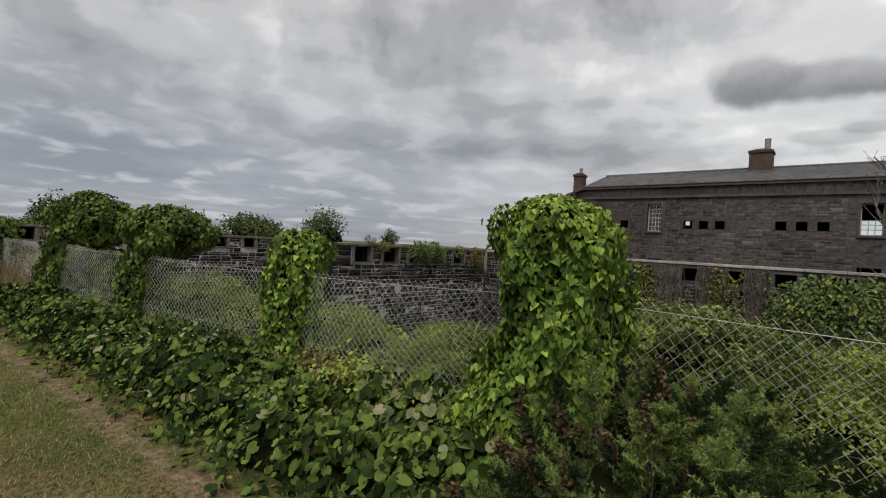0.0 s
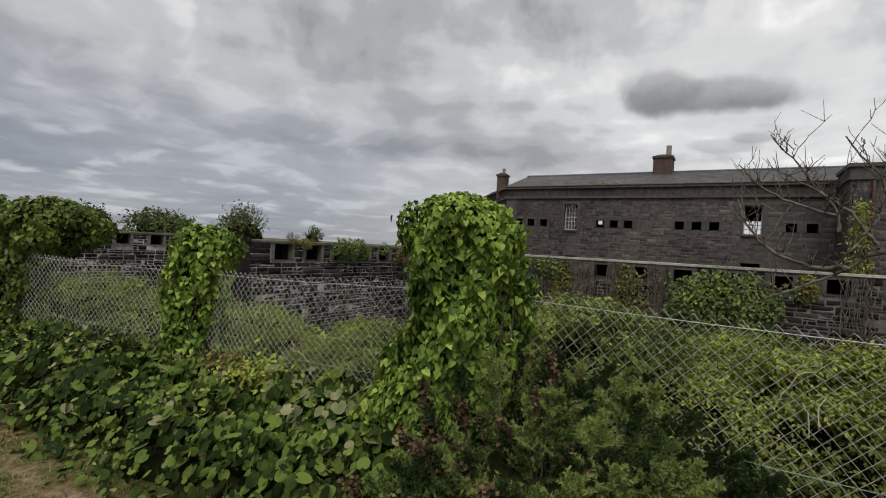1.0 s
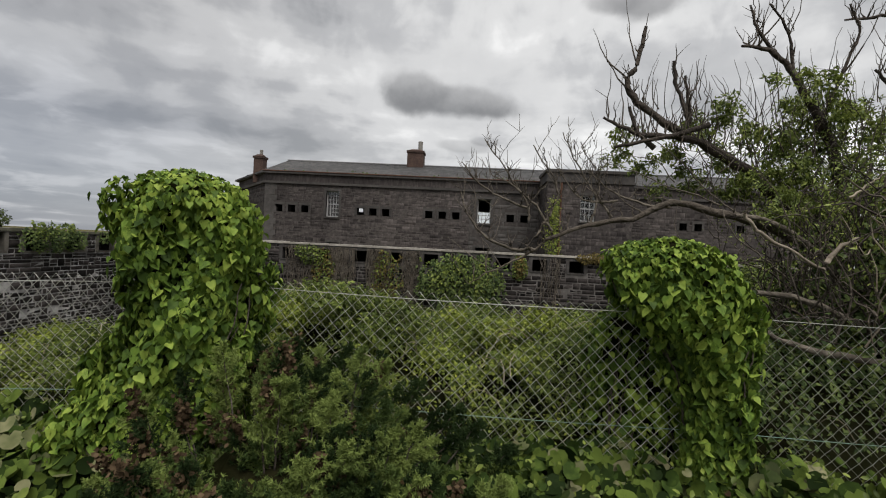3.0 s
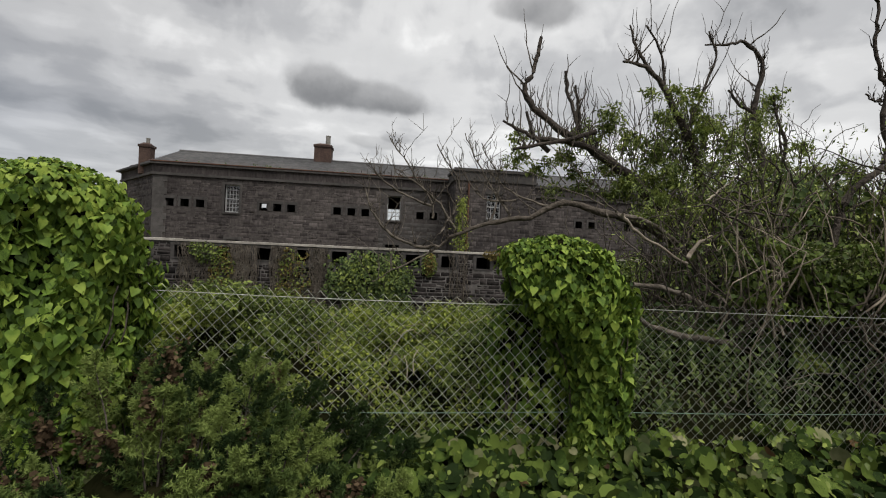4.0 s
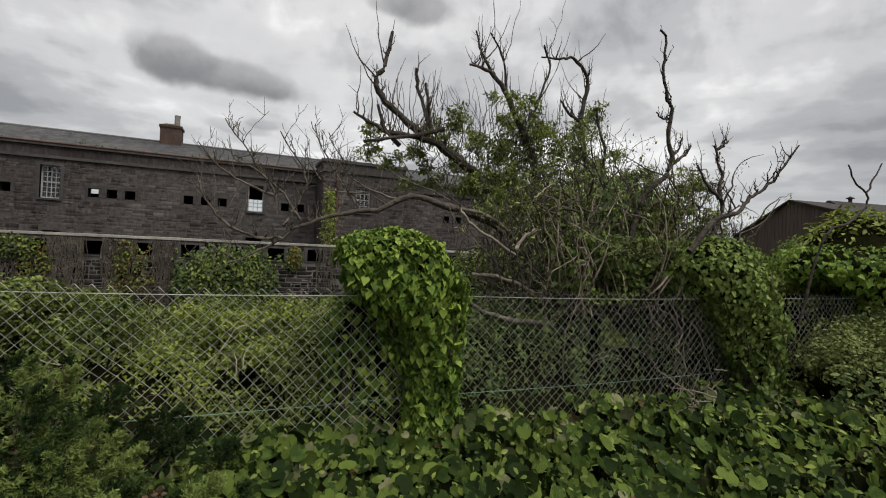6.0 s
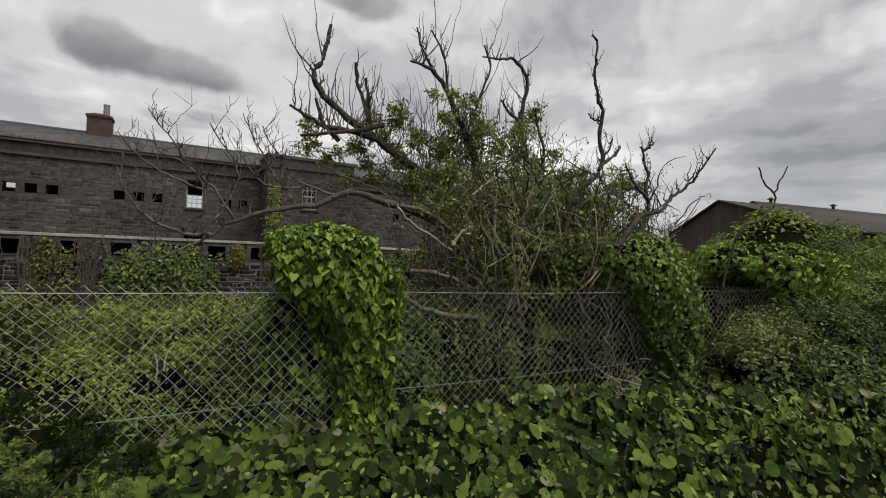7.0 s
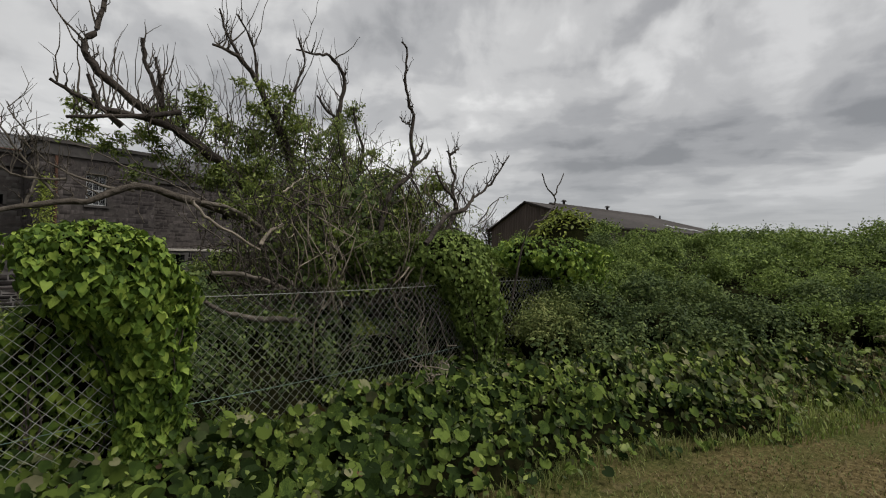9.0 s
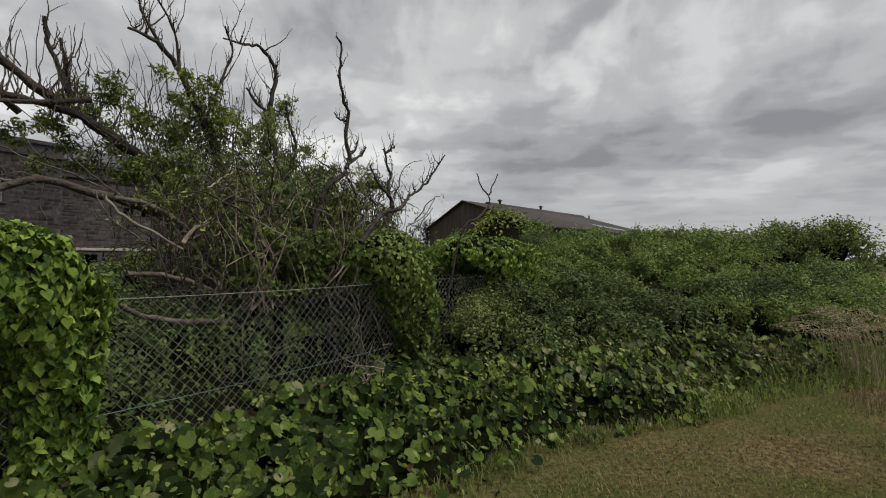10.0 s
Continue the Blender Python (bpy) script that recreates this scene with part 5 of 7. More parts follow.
# Near-black base sheet, seen as shade between the round leaves.
CARPET = tagged(part("heliotrope_bed", sheet("heliotrope_bed", lambda x, y: np.where(y > edge_y(x) + 0.15, carpet_z(x, y) - 0.14, ground_z(x, y) - 0.05), np.linspace(-13, 10, 120), np.linspace(-2.0, 3.6, 60)), M_GAP_SHADE), "bed of large round green leaves along the fence foot", "ground cover", kind="stuff")
x, y, g = scatter(84000, -13, 9.5, -2.5, 3.5, 301)
d = y - edge_y(x) + g.normal(0, 0.08, len(x))
keep = (d > 0.6 * smooth(5.4, 7.0, x) * (lumps(x, y, 0.5, 9.0) < 0.45)) & ((x > -6) | (g.uniform(0, 1, len(x)) < 0.6)) & ((x < 6.4) | (hedge_depth(x, y) < 0.1)) & (g.uniform(0, 1, len(x)) > 0.15 + 0.2 * smooth(0.8, 1.8, x) * (1 - smooth(5.0, 6.0, x))) & ~((x > -1.7) & (x < 0.2) & (y > 2.2) & (y < 3.2) & (g.uniform(0, 1, len(x)) < 0.6))
x, y, d = x[keep], y[keep], d[keep]
s = (0.050 + 0.088 * g.uniform(0, 1, len(x)) ** 1.2) * (0.65 + 0.35 * smooth(0.15, 0.9, d))
z = carpet_z(x, y) + 0.06 - (0.2 + 0.16 * smooth(1.2, 2.5, x)) * g.uniform(0, 1, len(x)) ** 1.1
sort = g.uniform(0, 1, len(x))
green = sort < 0.978 - 0.06 * smooth(2.6, 3.2, y)
pick = np.flatnonzero(green & (x > 1.0) & (x < 5.2) & (y < 2.9) & (z > carpet_z(x, y) - 0.02))
pick = pick[np.argsort(-s[pick])][:300]
single_leaves(np.stack([x, y, z], 1)[pick], np.tile([-0.1, -0.95, 0.75], (len(pick), 1)), s[pick], ROUND, M_ROUND_PART, CARPET, 0.6, 30, 0.45)
green[pick] = False
sort[pick] = -1
fresh = green & (g.uniform(0, 1, len(x)) < 0.05 + 0.3 * smooth(4.6, 6.5, x))
green &= ~fresh
for m, k, nm in ((M_ROUND, green, "round_foliage"), (M_BRAMBLE, fresh, "fresh_round_foliage"), (M_PALE, (~green) & (sort > 0) & (sort < 0.988), "withered_foliage"), (M_BROWN, sort >= 0.988, "brown_foliage")):
    part(nm, leaves(nm, np.stack([x, y, z], 1)[k], np.tile([-0.1, -0.95, 0.75], (k.sum(), 1)), s[k] * (0.6 if m is M_BROWN else 1.0), ROUND, 0.6, 31, 0.45), m, CARPET, kind="stuff")
g2 = np.random.default_rng(312)
px, py = g2.normal(-2.5, 0.45, 34), g2.normal(2.95, 0.16, 34)
part("withered_foliage", leaves("withered_foliage", np.stack([px, py, carpet_z(px, py) + 0.06 + g2.uniform(0, 0.08, 34)], 1), np.tile([0.1, -0.8, 0.7], (34, 1)), g2.uniform(0.07, 0.12, 34), ROUND, 0.5, 313, 0.4), M_PALE, CARPET, kind="stuff")
stalks = []
for i in np.random.default_rng(5).choice(len(x), 1500, replace=False):
    stalks.append(([(x[i], y[i], z[i] - 0.2), (x[i] + 0.01, y[i], z[i] - 0.01)], 0.003))
part("stalk_tangle", tubes("stalk_tangle", stalks, 3), M_ROUND, CARPET, kind="stuff")
# small weeds among them
x, y, g = scatter(20000, -11, 9, -1.5, 3.5, 303)
d = y - edge_y(x)
k = (d > -0.05) & ((lumps(x, y, 0.8, 6.0) > 0.0) | ((x > 1.0) & (lumps(x, y, 0.4, 2.0) > -0.2)))
x, y = x[k], y[k]
tagged(part("nettle_weeds", leaves("nettle_weeds", np.stack([x, y, carpet_z(x, y) + g.uniform(-0.05, 0.14, len(x))], 1), np.tile([0, -0.5, 1.0], (len(x), 1)), g.uniform(0.025, 0.06, len(x)), OVAL, 0.35, 33, 0.6), M_BRAMBLE), "small-leaved green weeds among the round leaves", "weeds", kind="stuff")


def blades(name, x, y, z, tall, seed, lean=0.4, wide=0.006):
    g = np.random.default_rng(seed)
    k = len(x)
    a = g.uniform(0, 6.28, k)
    b = np.stack([np.cos(a), np.sin(a), np.zeros(k)], 1)
    w = np.stack([-np.sin(a), np.cos(a), np.zeros(k)], 1) * wide
    p = np.stack([x, y, z], 1)
    h = np.asarray(tall)[:, None] * np.array([[0, 0, 1.0]])
    l = np.asarray(tall)[:, None] * lean * g.uniform(0.3, 1.6, (k, 1)) * b
    v = np.stack([p - w, p + w, p + h * 0.6 + l * 0.4 - w * 0.7, p + h * 0.6 + l * 0.4 + w * 0.7, p + h * 0.9 + l], 1)
    o = np.arange(k)[:, None] * 5
    f = np.concatenate([o + [[0, 1, 3]], o + [[0, 3, 2]], o + [[2, 3, 4]]])
    return mesh_of(name, v.reshape(-1, 3), f)


# grass of the trodden strip, and longer grass at its edges
x, y, g = scatter(165000, -11, 10, -3.0, 1.6, 305)
k = (y < edge_y(x) + 0.1) & ((x < -2) | (x > 2.8)) & (np.hypot(x, y) < 9 * g.uniform(0.4, 1.2, len(x)))
x, y = x[k], y[k]
k = g.uniform(0, 1, len(x)) < 0.25 + 0.75 * smooth(0.08, 0.3, edge_y(x) - y)
x, y = x[k], y[k]
dry = lumps(x, y, 0.7, 1.0) + g.normal(0, 0.5, len(x)) + 1.1 * smooth(0.1, 1.0, edge_y(x) - y) > 0.75
for m, q, nm in ((M_STRAW, dry, "dry_turf"), (M_GRASS, ~dry, "green_turf")):
    tagged(part(nm, blades(nm, x[q], y[q], ground_z(x[q], y[q]), g.uniform(0.010, 0.032, q.sum()), 35, 1.1, 0.0034), m), "short dry grass turf of the trodden strip" if m is M_STRAW else "short green grass turf of the trodden strip", "grass", kind="stuff")
g = np.random.default_rng(306)
x = np.where(g.uniform(0, 1, 5200) < 0.07, g.uniform(-10, 3, 5200), g.uniform(3, 11, 5200))
y = edge_y(x) + g.normal(0.18, 0.12, len(x)) + 0.35 * smooth(4.5, 8, x) * g.uniform(-0.4, 1.2, len(x))
tagged(part("edge_grass", blades("edge_grass", x, y, ground_z(x, y), g.uniform(0.03, 0.10, len(x)) * (1 + 0.8 * smooth(5.5, 8, x)), 36, 0.6, 0.0035), M_GRASS), "longer green grass along the edge of the strip", "grass", kind="stuff")
x, y, g = scatter(36000, 4.6, 12.5, -4.2, 1.8, 307)
d = y - edge_y(x)
k = (d > -0.05) & (d < 0.08 + 0.9 * smooth(5.2, 7.5, x)) & ((lumps(x, y, 0.45, 3.0) > -0.35) | (x > 6.3)) & (hedge_depth(x, y) < 0.3)
x, y = x[k], y[k]
tagged(part("verge_grass", blades("verge_grass", x, y, ground_z(x, y), g.uniform(0.06, 0.22, len(x)) * (0.5 + 0.5 * smooth(0, 0.6, d[k])), 37, 0.55, 0.005), M_VERGE), "long fresh green grass between the strip and the bank", "grass", kind="stuff")
# a bright weed clump and withered stalks by the fence foot
g = np.random.default_rng(420)
CLUMP = thing("weed_clump", (-3.6, 3.0, 0), "yellow-green leafy weed clump with withered brown stalks at the fence foot", "weeds")
p = np.array([-3.58, 2.98, 0.22]) + g.normal(0, 1, (420, 3)) * [0.17, 0.12, 0.10]
put(part("foliage", leaves("foliage", p, np.tile([0, -0.7, 0.8], (len(p), 1)), g.uniform(0.035, 0.075, len(p)), OVAL, 0.4, 421, 0.5), M_BRAMBLE_TIP, kind="stuff"), CLUMP)
p = np.array([-4.05, 3.05, 0.2]) + g.normal(0, 1, (260, 3)) * [0.26, 0.10, 0.09]
put(part("withered_foliage", leaves("withered_foliage", p, np.tile([0, -0.7, 0.8], (len(p), 1)), g.uniform(0.04, 0.09, len(p)), OVAL, 0.6, 422, 0.6), M_OCHRE, kind="stuff"), CLUMP)
stalk = []
for k in range(70):
    b = np.array([g.normal(-3.95, 0.3), g.normal(3.02, 0.1), -0.1])
    stalk.append((wander([b, b + [g.normal(0, 0.05), 0, 0.25], b + [g.normal(0.05, 0.16), g.normal(-0.05, 0.05), g.uniform(0.35, 0.55)]], 3, 0.008, 4200 + k), np.linspace(0.004, 0.0018, 7)))
put(part("stalk_tangle", tubes("stalk_tangle", stalk, 4), M_STRAW, kind="stuff"), CLUMP)
# tufts of dry grass by the fence foot
for i, (tx, ty, n, h, r) in enumerate(((-3.9, 3.15, 500, 0.5, 0.25), (-6.6, 3.3, 900, 0.5, 0.6), (-3.0, 3.3, 300, 0.4, 0.3), (-14.2, 2.0, 900, 0.9, 0.8), (8.9, -0.4, 500, 0.45, 0.6), (7.2, 0.5, 350, 0.35, 0.5), (11.5, -3.0, 400, 0.8, 0.7), (7.6, -1.35, 500, 0.10, 0.4))):
    g = np.random.default_rng(400 + i)
    x, y = g.normal(tx, r, n), g.normal(ty, r * 0.4, n)
    tagged(part("dry_grass", blades("dry_grass", x, y, ground_z(x, y), g.uniform(0.4, 1.0, n) * h, 410 + i, 0.55, 0.004), M_STRAW), "tuft of tall straw-coloured dry grass", "grass", "dry grass tufts", "stuff")

# arching stalks of tall dry grass at the bank's end
g = np.random.default_rng(430)
arch, ears = [], []
for k in range(100):
    b = np.array([g.normal(8.9, 0.4), g.normal(-1.45, 0.22), 0.0])
    a, h, r = g.normal(2.3, 0.6), g.uniform(0.5, 0.9), g.uniform(0.3, 0.8)
    w = np.array([b + [r * t ** 2.2 * math.cos(a), r * t ** 2.2 * math.sin(a), h * math.sin(1.9 * t)] for t in np.linspace(0, 1, 8)])
    arch.append((w, np.linspace(0.0035, 0.0018, 8)))
    ears += [w[-1] + (w[-3] - w[-1]) * t + g.normal(0, 0.006, 3) for t in g.uniform(0, 1, 9)]
STALK = tagged(part("arching_grass", tubes("arching_grass", arch, 4), M_EAR), "tall dry grass stalks arching over with pale ears", "grass", "dry grass tufts", "stuff")
part("ear_foliage", leaves("ear_foliage", np.array(ears), g.normal(0, 1, (len(ears), 3)), 0.04, SLIM * np.array([1.5, 1, 1]), 0.3, 431, 0.6), M_EAR, STALK, kind="stuff")

# ---- gorse bush ----
GORSE = thing("gorse_bush", (-0.7, 2.75, -0.1), "spiny dark green gorse bush with brown seed heads, before the fence", "bush")
g = np.random.default_rng(51)
seeds = []


def brush(rows, p, aim, length, m, long):
    """A spiny sprig: needles all round a short stem, shorter to its tip."""
    t = g.uniform(0.0, 1.0, (m, 1))
    ring = g.normal(0, 1, (m, 3))
    dv = aim * 0.75 + ring / np.linalg.norm(ring, axis=1, keepdims=True)
    a = p + aim * length * t
    dv = dv / np.linalg.norm(dv, axis=1, keepdims=True) * (long * (1.15 - 0.5 * t))
    side = np.cross(dv, g.normal(0, 1, (m, 3)))
    side *= 0.0042 / np.linalg.norm(side, axis=1, keepdims=True)
    rows.append(np.stack([a - side, a + side, a + dv], 1).reshape(-1, 3))


stems = []
for k in range(430):
    cx, cy = g.uniform(-1.6, 0.5), 1.95 + 1.25 * g.uniform() ** 1.1
    if k > 200:
        turn, wide = (g.uniform(3.2, 6.2) if k % 2 else g.normal(5.0, 0.35)), g.uniform(0.35, 0.99)
        cx, cy = -0.6 + 1.0 * wide * math.cos(turn), 2.6 + 0.66 * wide * math.sin(turn)
    rr = math.hypot((cx + 0.6) / 1.02, (cy - 2.6) / 0.68)
    if rr > 1 or cx < -1.42 + 0.3 * (2.9 - cy):
        continue
    tall = (1 - 0.42 * float(smooth(-0.4, 0.3, cx))) * (0.33 + 0.32 * (1 - rr) + 0.34 * float(smooth(2.3, 3.0, cy))) * g.uniform(0.6, 1.12) * (g.uniform(0.35, 0.8) if k > 200 else 1.0)
    ang = math.atan2(cy - 2.6, cx + 0.65)
    base = np.array([-0.65 + (cx + 0.65) * 0.72, 2.6 + (cy - 2.6) * 0.72, -0.12])
    tip = np.array([cx + 0.3 * rr * math.cos(ang), cy + (0.3 if k <= 200 else 0.35) * rr * math.sin(ang), tall])
    line = wander([base, (base + tip) / 2 + g.normal(0, 0.03, 3), tip], 5, 0.005, k)
    stems.append((line, np.linspace(0.009, 0.003, len(line))))
    rows = []
    full = np.linalg.norm(tip - base)
    axis = (line[-1] - line[-4]) / np.linalg.norm(line[-1] - line[-4])
    plume = g.uniform(0.18, 0.30)
    brush(rows, tip - axis * 0.05, axis, 0.09, 90, 0.029)
    for j in range(20):
        f = (j + g.uniform(0, 1)) / 20
        p = tip - axis * plume * f
        aim = g.normal(0, 1, 3)
        aim -= axis * (aim @ axis)
        aim = aim / np.linalg.norm(aim) * (0.85 + 0.45 * f) + axis
        aim /= np.linalg.norm(aim)
        brush(rows, p, aim, (0.04 + 0.14 * f) * g.uniform(0.7, 1.3), 56, 0.034)
    v = np.concatenate(rows)
    put(part("branch", mesh_of("branch", v, np.arange(len(v)).reshape(-1, 3)), M_GORSE), GORSE)
    if g.uniform() < 0.22 or (cx < -0.8 and g.uniform() < 0.45):
        hub = tip - axis * plume * g.uniform(0.0, 0.5) + g.normal(0, 0.02, 3)
        big = 1.35 if cx < -0.7 else 1.0
        seeds.append(hub + axis * big * g.uniform(-0.06, 0.06, (130, 1)) + big * np.clip(g.normal(0, 0.014, (130, 3)), -0.026, 0.026))
put(part("stem_tangle", tubes("stem_tangle", stems, 4), M_BARK, kind="stuff"), GORSE)
put(part("shaded_heart", core("shaded_heart", (-0.62, 2.66, 0.0), (0.95, 0.55, 0.42), 0.8), M_GAP_SHADE), GORSE)
for k, sd in enumerate(seeds):
    put(part("seed_head", leaves("seed_head", sd, g.normal(0, 1, sd.shape), 0.032, LEAFLET * np.array([1.5, 1, 1]), 0.2, 52 + k, 0.8), M_SEED, label="brown dried seed head"), GORSE)

# ---- the tree ----
TREE = thing("tree", (4.6, 5.2, 0), "half-dead ivy-grown tree with bare grey and black limbs and sparse leaves", "tree")
BOUGHS = []


def limb(r0, r1, pts, mat=M_BARK_DARK, wob=0.006):
    if mat is M_BARK_PALE and r1 < 0.03:
        r0, r1 = r0 * 0.6, r1 * 0.68
    line = wander(pts, 4, wob + 0.02 * r1, len(BOUGHS) + 900)
    rad = np.linspace(r0, r1 * 1.05, len(line)) * (1 + 0.16 * np.sin(np.arange(len(line)) * 1.9) * np.sin(np.arange(len(line)) * 0.7 + r1 * 90))
    put(part("limb", tubes("limb", [(line, rad)], 8), mat), TREE)
    BOUGHS.append((line, rad))


limb(0.019, 0.080, [(2.16, 5.60, 4.13), (2.08, 5.60, 3.71), (1.98, 5.60, 3.49), (2.11, 5.60, 3.27), (2.53, 5.60, 3.00), (2.92, 5.60, 2.79), (3.34, 5.60, 2.56), (3.69, 5.60, 2.26), (4.21, 5.60, 1.75), (4.76, 5.60, 1.14)], M_BARK_DARK)
limb(0.015, 0.04, [(1.71, 5.50, 3.06), (1.93, 5.50, 2.95), (2.17, 5.50, 2.88), (2.50, 5.50, 2.88), (2.84, 5.50, 2.81)], M_BARK_DARK)
limb(0.015, 0.03, [(1.82, 5.40, 2.71), (2.14, 5.40, 2.79), (2.53, 5.40, 2.89), (2.81, 5.40, 2.99)], M_BARK_DARK)
limb(0.018, 0.03, [(2.02, 5.60, 3.22), (2.13, 5.60, 2.93), (2.32, 5.60, 2.76)], M_BARK_DARK)
limb(0.018, 0.028, [(2.49, 5.60, 3.75), (2.54, 5.60, 3.44), (2.66, 5.60, 3.16), (2.72, 5.60, 2.93)], M_BARK_DARK)
limb(0.014, 0.022, [(2.62, 5.60, 3.59), (2.68, 5.60, 3.28), (2.69, 5.60, 3.02)], M_BARK_DARK)
limb(0.015, 0.072, [(3.22, 5.60, 3.94), (3.46, 5.60, 3.92), (3.70, 5.60, 3.77), (3.88, 5.60, 3.49), (4.12, 5.60, 3.10), (4.30, 5.60, 2.66), (4.47, 5.60, 2.08), (4.84, 5.60, 1.30)], M_BARK_DARK)
limb(0.01, 0.02, [(3.29, 5.60, 4.40), (3.39, 5.60, 4.13), (3.61, 5.60, 3.83)], M_BARK_DARK)
limb(0.009, 0.018, [(3.50, 5.60, 4.42), (3.73, 5.60, 4.08), (3.79, 5.60, 3.67)], M_BARK_DARK)
limb(0.01, 0.02, [(4.36, 5.60, 4.44), (4.47, 5.60, 4.13), (4.29, 5.60, 3.63), (4.13, 5.60, 3.15)], M_BARK_DARK)
limb(0.012, 0.05, [(4.46, 5.80, 4.36), (4.78, 5.80, 4.39), (5.02, 5.80, 4.46), (5.29, 5.80, 4.22), (5.27, 5.80, 3.88), (5.22, 5.80, 3.53), (5.34, 5.80, 2.92), (5.42, 5.80, 2.16), (5.41, 5.80, 1.31)], M_BARK_DARK)
limb(0.014, 0.025, [(4.82, 5.80, 3.80), (4.99, 5.80, 3.63), (5.22, 5.80, 3.53)], M_BARK_DARK)
limb(0.014, 0.025, [(5.50, 5.80, 3.80), (5.57, 5.80, 3.45), (5.71, 5.80, 3.20), (5.65, 5.80, 2.78)], M_BARK_DARK)
limb(0.010, 0.034, [(4.72, 3.90, 4.04), (4.81, 3.90, 3.96), (4.78, 3.90, 3.65), (4.84, 3.90, 3.33), (4.94, 3.90, 3.21), (4.91, 3.90, 2.88), (4.97, 3.90, 2.63), (4.86, 3.90, 2.42), (4.60, 3.90, 2.21), (4.42, 3.90, 1.75), (4.38, 3.90, 1.16)], M_BARK_DARK)
limb(0.01, 0.022, [(5.26, 3.90, 2.83), (5.14, 3.90, 2.69), (4.95, 3.90, 2.57)], M_BARK_DARK)
limb(0.008, 0.014, [(5.12, 3.90, 2.91), (5.07, 3.90, 2.77), (4.96, 3.90, 2.66)], M_BARK_DARK)
limb(0.007, 0.012, [(4.70, 3.90, 3.13), (4.80, 3.90, 3.07), (4.87, 3.90, 3.09)], M_BARK_DARK)
limb(0.008, 0.027, [(6.03, 3.20, 2.81), (5.74, 3.20, 2.50), (5.50, 3.20, 2.29), (5.26, 3.20, 2.18), (5.12, 3.20, 2.02), (4.79, 3.20, 1.92), (4.45, 3.20, 1.60)], M_BARK_DARK)
limb(0.01, 0.026, [(5.25, 3.60, 2.78), (5.33, 3.60, 2.60), (5.39, 3.60, 2.45), (5.35, 3.60, 2.25), (5.44, 3.60, 2.08), (5.19, 3.60, 1.67)], M_BARK_DARK)
limb(0.009, 0.018, [(5.47, 3.60, 2.86), (5.37, 3.60, 2.78), (5.28, 3.60, 2.74)], M_BARK_DARK)
limb(0.009, 0.02, [(5.01, 3.60, 2.54), (5.17, 3.60, 2.35), (5.36, 3.60, 2.21)], M_BARK_DARK)
limb(0.012, 0.058, [(0.96, 5.00, 1.54), (1.12, 5.00, 1.68), (1.47, 5.00, 1.82), (1.90, 5.00, 1.90), (2.29, 5.00, 2.08), (2.68, 5.00, 2.02), (3.10, 5.00, 1.93), (3.49, 5.00, 1.78), (3.90, 5.00, 1.49), (4.30, 5.00, 1.04)], M_BARK)
limb(0.009, 0.026, [(0.18, 5.00, 2.10), (0.23, 5.00, 1.93), (0.32, 5.00, 1.78), (0.47, 5.00, 1.64), (0.72, 5.00, 1.55), (0.96, 5.00, 1.54)], M_BARK_PALE)
limb(0.009, 0.022, [(0.89, 5.00, 2.61), (1.10, 5.00, 2.29), (1.16, 5.00, 2.12), (1.09, 5.00, 1.91), (0.96, 5.00, 1.67)], M_BARK_PALE)
limb(0.009, 0.021, [(0.49, 5.00, 2.28), (0.72, 5.00, 2.18), (0.94, 5.00, 1.99), (1.12, 5.00, 1.74)], M_BARK_PALE)
limb(0.007, 0.019, [(1.18, 5.00, 2.75), (1.29, 5.00, 2.51), (1.45, 5.00, 2.26), (1.59, 5.00, 2.07), (1.71, 5.00, 1.91)], M_BARK_PALE)
limb(0.007, 0.018, [(0.30, 5.00, 1.16), (0.49, 5.00, 1.28), (0.75, 5.00, 1.42), (0.96, 5.00, 1.54)], M_BARK_PALE)
limb(0.009, 0.022, [(1.44, 5.00, 2.38), (1.70, 5.00, 2.17), (2.02, 5.00, 2.06), (2.28, 5.00, 2.04)], M_BARK_PALE)
limb(0.007, 0.019, [(0.39, 5.00, 2.66), (0.55, 5.00, 2.44), (0.71, 5.00, 2.22), (0.86, 5.00, 2.01), (0.88, 5.00, 1.84)], M_BARK_PALE)
limb(0.007, 0.018, [(0.17, 5.00, 2.41), (0.35, 5.00, 2.21), (0.56, 5.00, 2.07), (0.86, 5.00, 1.97)], M_BARK_PALE)
limb(0.007, 0.018, [(1.15, 5.00, 2.38), (1.40, 5.00, 2.08), (1.76, 5.00, 2.08)], M_BARK_PALE)
limb(0.007, 0.018, [(1.37, 5.00, 2.61), (1.55, 5.00, 2.33), (1.55, 5.00, 2.06), (1.50, 5.00, 1.84)], M_BARK_PALE)
limb(0.013, 0.018, [(3.15, 3.80, 1.74), (3.01, 3.80, 1.66), (2.91, 3.80, 1.50)], M_WOOD)
limb(0.011, 0.014, [(2.98, 3.90, 1.50), (2.71, 3.90, 1.64), (2.47, 3.90, 1.78), (2.38, 3.90, 1.90)], M_WOOD)
limb(0.018, 0.03, [(2.50, 3.90, 1.06), (2.71, 3.90, 0.94), (3.05, 3.90, 0.86), (3.48, 3.90, 0.81)], M_BARK_PALE)
limb(0.02, 0.035, [(2.68, 4.20, 1.28), (3.06, 4.20, 1.23), (3.48, 4.20, 1.06), (3.85, 4.20, 0.88)], M_BARK_PALE)
